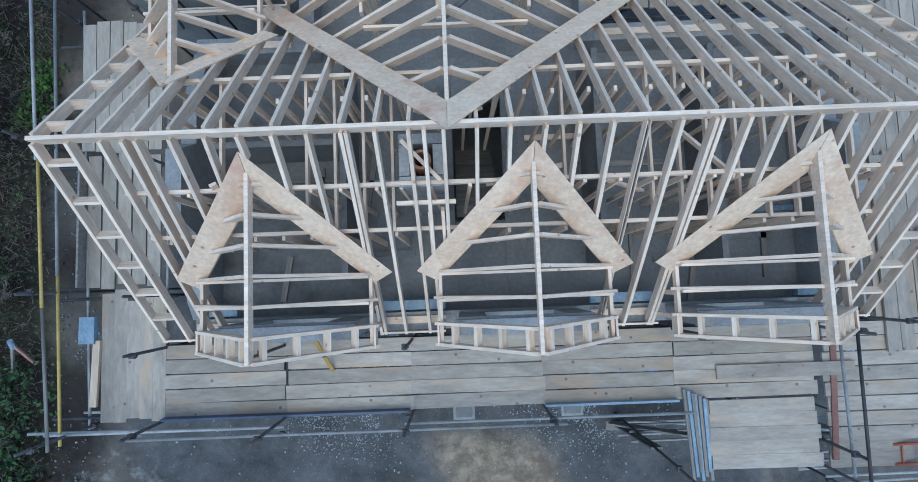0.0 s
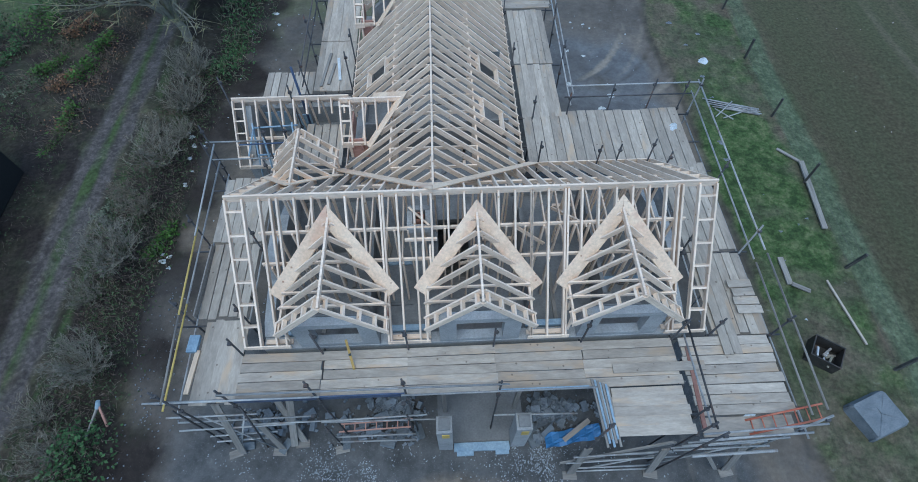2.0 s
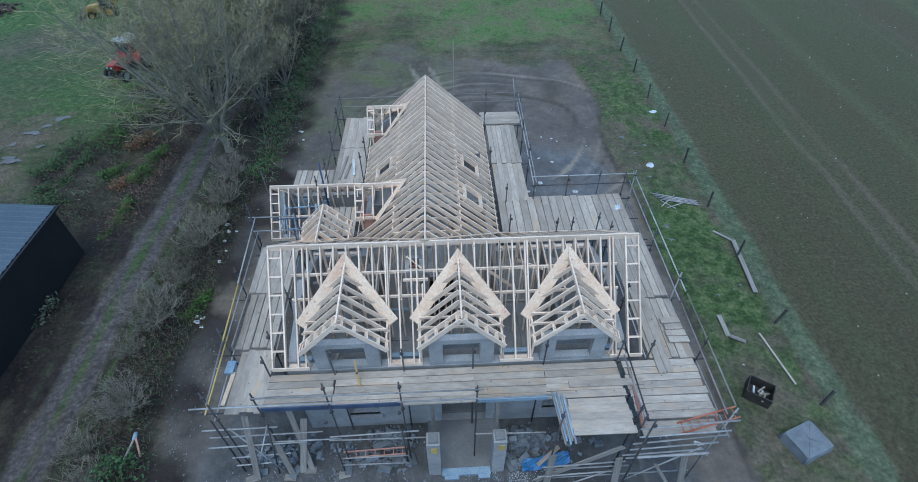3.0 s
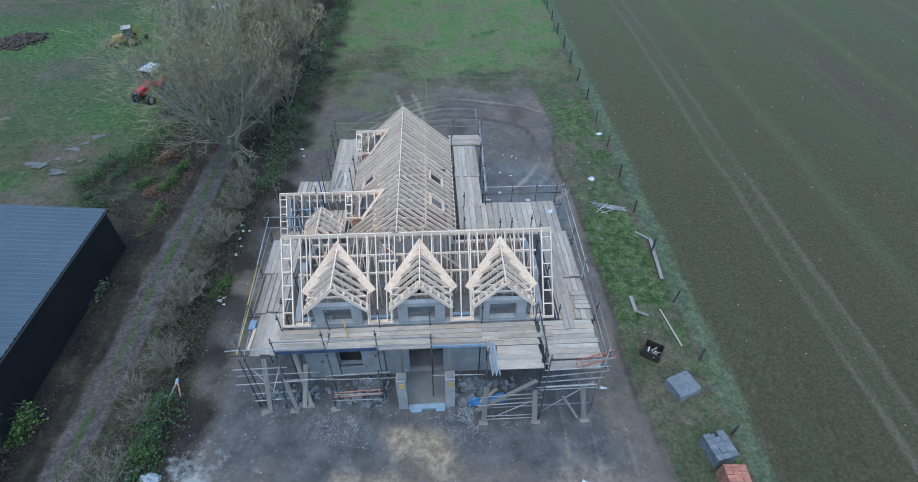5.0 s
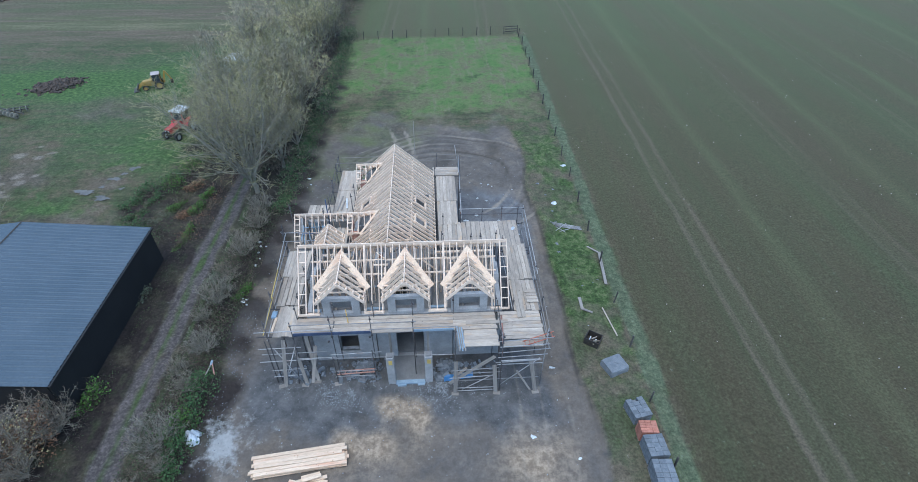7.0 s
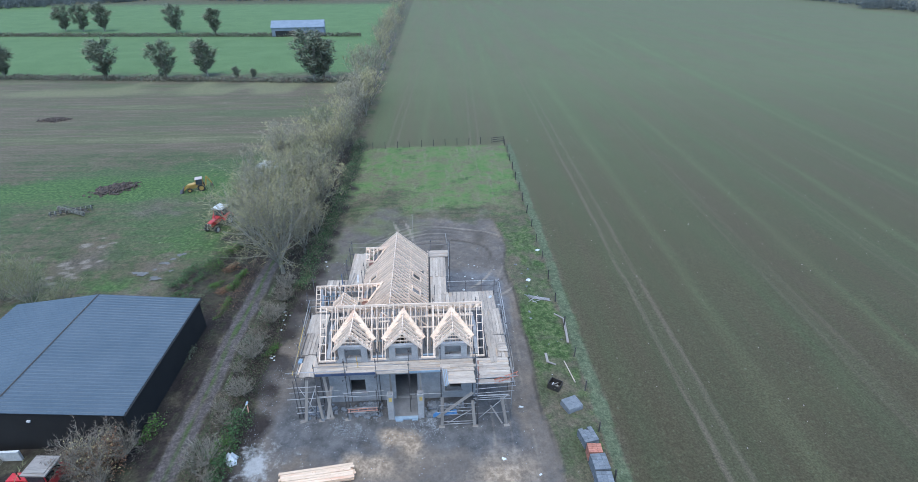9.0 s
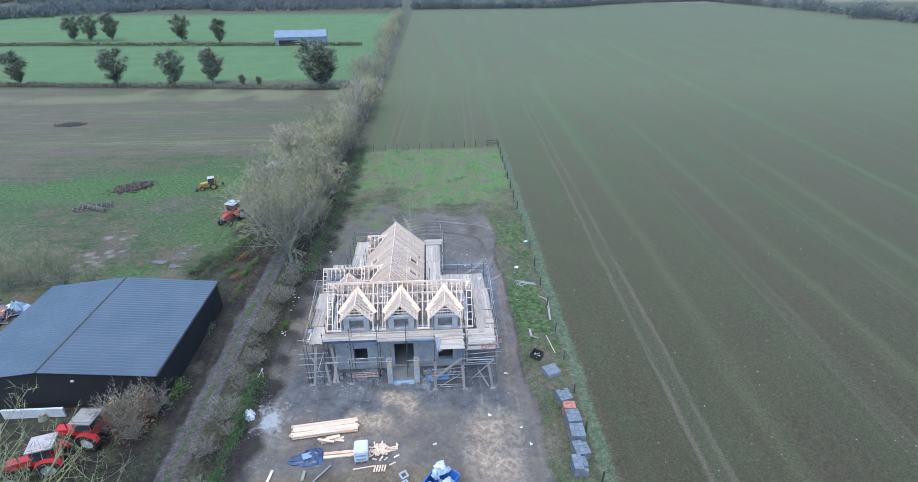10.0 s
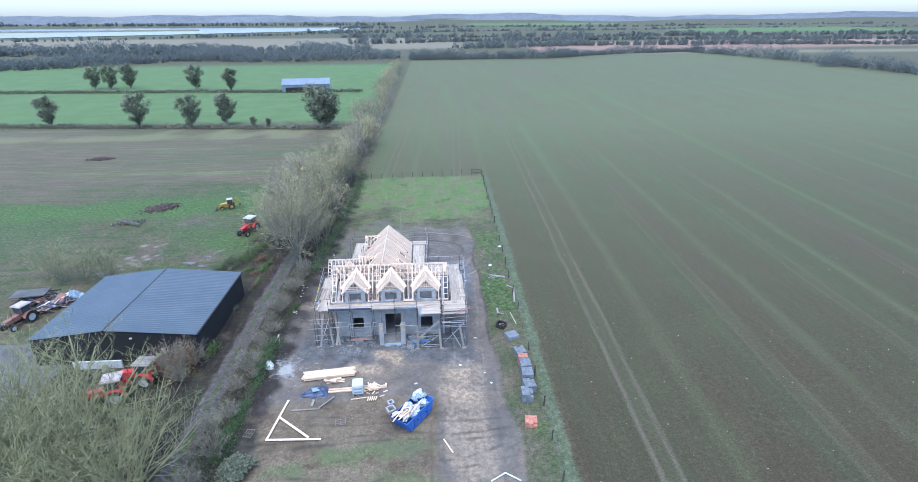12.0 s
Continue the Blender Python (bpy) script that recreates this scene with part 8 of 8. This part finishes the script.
hedge("lane_hedge", "ragged low bramble and dead stalks between lane and plot", [(-12.0, -24), (-11.9, -10), (-11.7, 0), (-11.4, 8), (-11.2, 13)], 1.15, 0.85, 11000, TWIG_BROWN, 5, (0.15, 0.5), 0.007, wave=0.9, leafs=7000, leaf_mat=LEAF_SHADE, lsize=0.05)
hedge("lane_hedge", "low dark weeds and brambles at the hedge foot", [(-10.9, -22), (-10.7, -8), (-10.5, 3), (-10.2, 12), (-9.3, 20), (-8.7, 30)], 0.5, 0.35, 1500, TWIG_BROWN, 9, (0.12, 0.3), leafs=4500, leaf_mat=LEAF_SHADE, lsize=0.045, wave=1.2)
hedge("lane_hedge", "leafy green brambles on the plot side of the hedge", [(-10.7, -3.5), (-10.8, -9), (-10.9, -14), (-11.0, -19)], 0.55, 0.6, 1200, TWIG_BROWN, 13, (0.15, 0.4), 0.008, leafs=5200, leaf_mat=LEAF_DEEP, lsize=0.06, wave=1.3)
bush = twiggy("thorn_bush", "grey leafless thorn bush in the lane hedge", 61, 2.1, 20, 1.5, 9, TWIG_HEDGE, 0.03, 0.85, 0.0055, 0.05, 5, 5, 0.0, "thorn bushes in the lane hedge", 0.2)
bush.matrix_basis = pose(-11.75, 2.5, 0)
bush_b = twiggy("thorn_bush", "brown leafless thorn bush in the lane hedge", 62, 1.8, 17, 1.4, 9, TWIG_BROWN, 0.03, 0.9, 0.0055, 0.05, 5, 5, 0.0, "thorn bushes in the lane hedge", 0.2)
bush_b.matrix_basis = pose(-11.3, 7.1, 0)
for src, x, y, q, a in ((bush_b, -11.0, 10.3, 0.95, 40), (bush, -12.3, 0.9, 0.5, 70), (bush, -11.4, -1.6, 0.8, 200), (bush_b, -12.3, -3.2, 0.65, 10), (bush_b, -11.5, -4.4, 0.7, 90), (bush, -11.9, -7.6, 1.0, 120), (bush_b, -11.2, -8.9, 0.6, 300), (bush_b, -12.2, -10.6, 0.8, 200), (bush, -11.6, -13.9, 0.75, 30), (bush, -12.5, -15.2, 0.9, 130), (bush_b, -11.4, -17.9, 1.15, 160), (bush, -12.2, -20.8, 0.9, 250), (bush_b, -12.0, -23.6, 1.0, 80), (bush_b, -11.5, 4.6, 0.6, 200), (bush_b, -12.4, 5.4, 0.5, 280), (bush, -11.3, 12.6, 0.85, 330), (bush, -10.9, 8.6, 0.5, 15), (bush_b, -12.1, 8.9, 0.55, 100)):
    place(src, x, y, q, a)
hedge("lane_hedge", "dense green bramble edge beside the lawn", [(-9.9, 12), (-9.6, 20), (-9.2, 30), (-8.9, 45), (-8.9, 58)], 1.0, 0.85, 5000, TWIG_GREY, 10, (0.25, 0.6), 0.008, leafs=9000, leaf_mat=LEAF_DEEP, lsize=0.065, wave=0.8)
hedge("lane_hedge", "russet and grey scrub along the far lane", [(-11.8, 18), (-11.8, 40), (-11.6, 70), (-11.8, 110)], 1.6, 2.2, 14000, TWIG_BROWN, 12, (0.4, 1.0), 0.018, 5000, LEAF_DARK, lsize=0.1)
hedge("verge_scrub", "sparse bramble and russet scrub beside the shed", [(-18.6, 8.5), (-18.6, 12), (-18.4, 16), (-17.6, 22)], 1.4, 0.4, 1300, TWIG_BROWN, 14, (0.2, 0.5), 0.008, leafs=1500, leaf_mat=LEAF_SHADE, lsize=0.06, wave=1.5)
hedge("verge_scrub", "russet dock and bracken beside the lane", [(-16.2, 9), (-15.9, 14), (-15.4, 18)], 0.9, 0.45, 900, TWIG_BROWN, 15, (0.2, 0.5), leafs=400, leaf_mat=LEAF_RUST, wave=1.5)
hedge("verge_scrub", "sparse weeds along the lane bank", [(-16.6, -14), (-16.3, -4), (-16.3, 6), (-15.8, 14)], 0.4, 0.2, 500, TWIG_BROWN, 16, (0.1, 0.3), 0.006, leafs=700, leaf_mat=LEAF_SHADE, lsize=0.045, wave=1.4)
shrub = twiggy("shrub", "brown leafless shrub beside the dark shed", 23, 3.2, 16, 1.1, 11, TWIG_BROWN, 0.03, 0.95, 0.010, 0.06, 5, 4, 0.05, "brown shrubs beside the shed", 0.15)
shrub.matrix_basis = pose(-18.6, -7.7, 0)
place(shrub, -17.3, -6.6, 0.8, 130)
place(shrub, -19.8, -8.3, 0.75, 250)
place(shrub, -17.6, -9.0, 0.6, 40)
hedge("dead_leaves", "sparse russet leaves clinging to the shed shrubs", [(-19.6, -8.2), (-18.3, -7.4), (-17.3, -6.6)], 1.4, 2.6, 300, TWIG_BROWN, 17, (0.2, 0.5), leafs=2600, leaf_mat=LEAF_RUST, category="leaves", lsize=0.06)
hedge("dead_leaves", "pale yellow leaves left on the shed shrubs", [(-19.4, -8.3), (-18.3, -7.6), (-17.4, -7.0)], 1.3, 2.8, 60, TWIG_BROWN, 27, (0.2, 0.4), leafs=600, leaf_mat=LEAF_PALE, category="leaves", lsize=0.05)
hedge("rough_grass", "long rough grass and weeds before the shed", [(-31, -10), (-24, -12), (-18, -13), (-15.6, -14)], 2.6, 0.35, 3000, GRASS_BLADE, 18, (0.2, 0.5), 0.010, category="grass")
hedge("rough_grass", "tufts of green grass along the plot verge", [(12.7, -20), (12.8, -6), (12.9, 6), (13.0, 20)], 1.5, 0.10, 6000, GRASS_BLADE, 19, (0.06, 0.16), 0.008, category="grass")
hedge("rough_grass", "line of long grass at the foot of the fence", [(13.95, -26), (14.65, 0), (15.2, 20), (16.2, 55)], 0.22, 0.14, 2600, GRASS_BLADE, 20, (0.08, 0.22), 0.006, category="grass")
hedge("bramble_patch", "green bramble patch in the front corner", [(-10.2, -19.2), (-8.4, -19.8)], 1.1, 0.7, 900, TWIG_BROWN, 22, (0.2, 0.5), leafs=3200, leaf_mat=LEAF_DARK, lsize=0.08)


# trees clad in ivy in the meadows
def ivy_tree(seed, height, wide, label):
    r = random.Random(seed)
    w, lv, tw = Soup(), Soup(), Soup()
    p, d = Vector((0, 0, -0.2)), Vector((r.uniform(-0.1, 0.1), 0, 1)).normalized()
    w.tube(p, p + d * height * 0.6, height * 0.03, height * 0.018, 6, False)
    # ivy swells from a narrow foot to a broad ragged head
    for k in range(46):
        f = 0.14 + 0.86 * ((k + r.random()) / 46) ** 0.8
        rad = wide * 0.46 * min(1.0, 0.22 + 1.15 * f) * (1.0 if f < 0.75 else 1 - 1.6 * (f - 0.75))
        a = r.uniform(0, 6.28)
        q = rad * math.sqrt(r.random())
        e = Vector((q * math.cos(a), q * math.sin(a), height * f))
        w.tube(p + d * height * min(0.55, 0.5 * f), e, height * 0.010, height * 0.004, 4, False)
        c = r.uniform(0.07, 0.125) * height * (0.7 + 0.5 * f)
        for _ in range(95):
            v = Vector((r.gauss(0, 1), r.gauss(0, 1), r.gauss(0, 1)))
            leaf(lv, e + v.normalized() * c * r.uniform(0.45, 1.1), r.uniform(0.12, 0.30), r)
        for _ in range(9):
            spray(tw, e, Vector((math.cos(a) * 0.8 + r.gauss(0, 0.5), math.sin(a) * 0.8 + r.gauss(0, 0.5), r.uniform(0.0, 0.9))).normalized(), r.uniform(1.0, 2.6), 0.022)
    t = thing("ivy_tree", label, "tree", group="ivy-clad trees in the meadow hedges")
    part("trunk", w, BARK, t)
    part("ivy", lv, LEAF_DARK, t)
    part("bare_crown", tw, TWIG_GREY, t)
    return t


iv1 = ivy_tree(31, 9.5, 8.0, "bare tree thickly clad in dark ivy")
iv1.matrix_basis = pose(-82.6, 115, 0)
iv2 = ivy_tree(32, 8.5, 6.0, "small round tree clad in dark ivy")
iv2.matrix_basis = pose(-111, 118, 0)
for src, x, y, s, a in ((iv1, -66.7, 114, 0.95, 80), (iv2, -57.2, 117, 1.05, 30), (iv1, -27, 109.5, 1.25, 200), (iv2, -24.5, 111, 1.2, 90), (iv2, -48, 113, 0.35, 0), (iv2, -43.5, 113, 0.3, 60), (iv1, -154, 217, 1.0, 40), (iv1, -146, 216, 1.05, 120), (iv2, -137, 216, 1.25, 10), (iv1, -104, 210, 1.1, 260), (iv2, -86, 205, 1.1, 170), (iv1, -146, 120, 0.9, 100)):
    place(src, x, y, s, a)
hedge("field_hedge", "low trimmed dark hedge between meadows", [(-180, 123), (-124, 117.8), (-80, 113), (-29, 107.5), (-16, 107)], 0.9, 1.3, 9000, TWIG_BROWN, 41, (0.5, 1.0), 0.04, 5000, LEAF_DARK, 0.2, lsize=0.2)
hedge("field_hedge", "low dark hedge behind the far meadow", [(-230, 203), (-170, 201.5), (-90, 197), (-60, 195), (-24, 193.5)], 1.0, 1.4, 9000, TWIG_BROWN, 42, (0.6, 1.2), 0.06, 5000, LEAF_DARK, 0.2, lsize=0.3)


def woods(label, pts, half, height, n, seed, size=1.6, name="woodland"):
    """Far trees: uneven crowns of many small faces along a line."""
    r = np.random.RandomState(seed)
    P = np.array(pts, float)
    seg = np.diff(P, axis=0)
    lens = np.hypot(seg[:, 0], seg[:, 1])
    cum = np.concatenate([[0], np.cumsum(lens)])
    q = r.uniform(0, cum[-1], n)
    k = np.clip(np.searchsorted(cum, q) - 1, 0, len(lens) - 1)
    f = (q - cum[k]) / lens[k]
    d, u = seg[k] / lens[k][:, None], r.uniform(-half, half, n)
    cx, cy = P[k, 0] + seg[k, 0] * f - u * d[:, 1], P[k, 1] + seg[k, 1] * f + u * d[:, 0]
    h = height * (0.4 + 0.6 * r.rand(n) ** 1.5) * (1 + 0.25 * np.sin(q * 0.06 + seed) + 0.2 * np.sin(q * 0.021))
    wd = h * r.uniform(0.32, 0.55, n)
    m = 84
    a, e = r.uniform(0, 2 * math.pi, (n, m)), r.rand(n, m)
    rad = wd[:, None] * np.sqrt(r.rand(n, m)) * np.clip(1.25 * np.sin(math.pi * (0.1 + 0.74 * e)), 0.2, 1)
    c = np.stack([cx[:, None] + rad * np.cos(a), cy[:, None] + rad * np.sin(a), h[:, None] * (0.04 + 0.96 * e)], -1).reshape(-1, 3)
    c[:, 2] += np.interp(np.hypot(c[:, 0], c[:, 1]), (1400, 4000), (0, 12))
    va, vb = 0.35 * r.normal(size=c.shape), r.normal(size=c.shape)
    va[:, 2] = np.where(r.rand(len(c)) < 0.5, 0.9, -0.9)
    vb[:, 2] *= 0.2
    vb /= np.linalg.norm(vb, axis=1)[:, None]
    sz = (size * r.uniform(0.2, 0.42, len(c)))[:, None]
    tri = np.stack([c + va * sz, c - va * sz * 0.6 + vb * sz * 0.55, c - va * sz * 0.6 - vb * sz * 0.55], 1).reshape(-1, 3)
    me = bpy.data.meshes.new(name)
    me.vertices.add(len(tri))
    me.vertices.foreach_set("co", tri.ravel())
    me.loops.add(len(tri))
    me.loops.foreach_set("vertex_index", np.arange(len(tri)))
    me.polygons.add(len(c))
    me.polygons.foreach_set("loop_start", np.arange(0, len(tri), 3))
    me.update(calc_edges=True)
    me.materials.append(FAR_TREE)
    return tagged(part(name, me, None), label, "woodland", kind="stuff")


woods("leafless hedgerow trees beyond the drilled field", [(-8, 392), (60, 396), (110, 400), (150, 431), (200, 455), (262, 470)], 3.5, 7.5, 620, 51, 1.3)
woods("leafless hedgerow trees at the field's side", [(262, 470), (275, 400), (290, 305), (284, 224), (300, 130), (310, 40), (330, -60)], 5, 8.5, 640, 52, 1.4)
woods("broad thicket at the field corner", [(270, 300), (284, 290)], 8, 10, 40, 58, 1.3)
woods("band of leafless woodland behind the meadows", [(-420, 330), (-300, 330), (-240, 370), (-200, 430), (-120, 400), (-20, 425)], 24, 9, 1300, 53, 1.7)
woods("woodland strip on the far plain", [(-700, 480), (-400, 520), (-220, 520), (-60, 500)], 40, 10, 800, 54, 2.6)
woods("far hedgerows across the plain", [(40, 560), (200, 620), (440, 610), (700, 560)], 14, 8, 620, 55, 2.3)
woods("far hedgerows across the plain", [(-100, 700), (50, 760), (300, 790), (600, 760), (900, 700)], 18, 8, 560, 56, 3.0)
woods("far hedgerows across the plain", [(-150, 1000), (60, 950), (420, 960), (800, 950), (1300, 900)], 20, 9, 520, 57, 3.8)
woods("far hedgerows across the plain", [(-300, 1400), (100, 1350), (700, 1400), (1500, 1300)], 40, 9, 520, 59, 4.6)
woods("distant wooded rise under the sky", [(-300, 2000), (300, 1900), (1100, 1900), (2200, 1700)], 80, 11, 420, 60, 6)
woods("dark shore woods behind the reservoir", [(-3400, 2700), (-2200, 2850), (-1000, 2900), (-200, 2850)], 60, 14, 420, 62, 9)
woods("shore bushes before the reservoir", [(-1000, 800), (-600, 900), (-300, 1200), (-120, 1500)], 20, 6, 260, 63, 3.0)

water_mat, nt, bs = nodes_of("reservoir_water")
bs.inputs["Base Color"].default_value, bs.inputs["Roughness"].default_value = (0.06, 0.075, 0.085, 1), 0.12
tc = nt.nodes.new("ShaderNodeTexCoord")
bump(nt, bs, noise_node(nt, tc.outputs["Object"], 0.5), 0.12, 0.3)
tagged(part("reservoir", Soup().face((-3500, 700, 0.9), (-1060, 830, 0.9), (-640, 1250, 0.9), (-210, 1780, 0.9), (-260, 2480, 0.9), (-1700, 2600, 0.9), (-3500, 2500, 0.9)), water_mat), "wide pale reservoir under an overcast sky", "water", kind="structure")
tagged(part("reservoir_bank", Soup().prism([(-1.5, 0), (1.5, 0), (0.5, 4.5), (-0.5, 4.5)], "x", -700, 480), BARK, m=pose(-1200, 1680, 0, 0, 0, 22)), "low dark bank across the reservoir", "bank", kind="structure")

# far hills on the skyline, the haze of distance mixed into their colour
hills_mat = surface("far_hills_hazed", (0.125, 0.142, 0.155), (0.17, 0.185, 0.195), 0.004, 0.03, 0.95, relief=0, vary=0.0)
for dist, base_h, seed in ((3900, 66, 5), (4700, 84, 8)):
    s = Soup()
    r = random.Random(seed)
    ph = [r.uniform(0, 6.28) for _ in range(6)]
    prev = None
    for k in range(241):
        a = radians(-62 + 124 * k / 240)
        h = base_h * (0.72 + 0.16 * math.sin(5 * a + ph[0]) + 0.12 * math.sin(13 * a + ph[1]) + 0.06 * math.sin(41 * a + ph[2])) + 1.6 * math.sin(150 * a + ph[3]) + r.uniform(-1, 1) + (70 if seed == 8 else 14) * max(0, math.sin(-a - 0.2)) + (10 if seed == 8 else 0) * max(0, math.sin(a))
        p = (dist * math.sin(a), dist * math.cos(a))
        if prev:
            (qx, qy), qh = prev
            s.face((qx, qy, -5), (p[0], p[1], -5), (p[0] * 1.06, p[1] * 1.06, h), (qx * 1.06, qy * 1.06, qh))
        prev = (p, h)
    tagged(part("backdrop", s, hills_mat), "low hills along the skyline, tinted blue-grey as haze", "hills", kind="structure")

# scattered bramble clumps on the dark ground left of the lane
for i, (x, y, q, h, mat, nm) in enumerate(((-19.6, 16.1, 0.75, 0.9, LEAF_GREEN, "g"), (-19.4, 19.4, 0.8, 1.0, LEAF_GREEN, "g"), (-18.9, 20.6, 0.6, 0.8, LEAF_GREEN, "g"), (-18.5, 13.5, 0.5, 0.6, LEAF_GREEN, "g"), (-16.5, 8.6, 0.35, 0.5, LEAF_GREEN, "g"), (-16.4, 9.8, 0.25, 0.35, LEAF_GREEN, "g"), (-16.6, 12.9, 0.35, 0.4, LEAF_GREEN, "g"), (-16.5, 15.0, 0.35, 0.4, LEAF_GREEN, "g"), (-18.0, 16.4, 0.6, 0.5, LEAF_RUST, "r"), (-17.4, 12.4, 0.55, 0.5, LEAF_RUST, "r"), (-19.3, 12.2, 0.7, 0.7, LEAF_DARK, "g"), (-16.6, -4.9, 0.7, 1.0, LEAF_GREEN, "g"), (-11.2, -6.9, 0.6, 0.7, LEAF_GREEN, "g"), (-12.6, 4.8, 0.35, 0.35, LEAF_DARK, "g"), (-17.2, 3.0, 0.4, 0.4, LEAF_DARK, "g"), (-10.4, 3.2, 0.4, 0.4, LEAF_GREEN, "g"), (-21.4, 12.4, 0.9, 0.7, LEAF_DEEP, "g"), (-20.7, 14.5, 0.8, 0.8, LEAF_DEEP, "g"), (-21.8, 15.8, 0.7, 0.6, LEAF_DEEP, "g"), (-20.6, 10.4, 0.8, 0.6, LEAF_DEEP, "g"), (-22.4, 13.8, 0.7, 0.5, LEAF_DEEP, "g"), (-20.4, 17.6, 0.8, 0.8, LEAF_DEEP, "g"))):
    hedge("bramble", "leafy green bramble clump beside the lane" if nm == "g" else "russet dead bramble clump beside the lane", [(x - q * 0.7, y - 0.7), (x, y), (x + q * 0.6, y + 0.9)], q * 0.75, h * 0.85, 160, TWIG_BROWN, 70 + i, (0.3, 0.7), 0.008, leafs=420, leaf_mat=mat, category="bramble", lsize=0.065, wave=1.2)
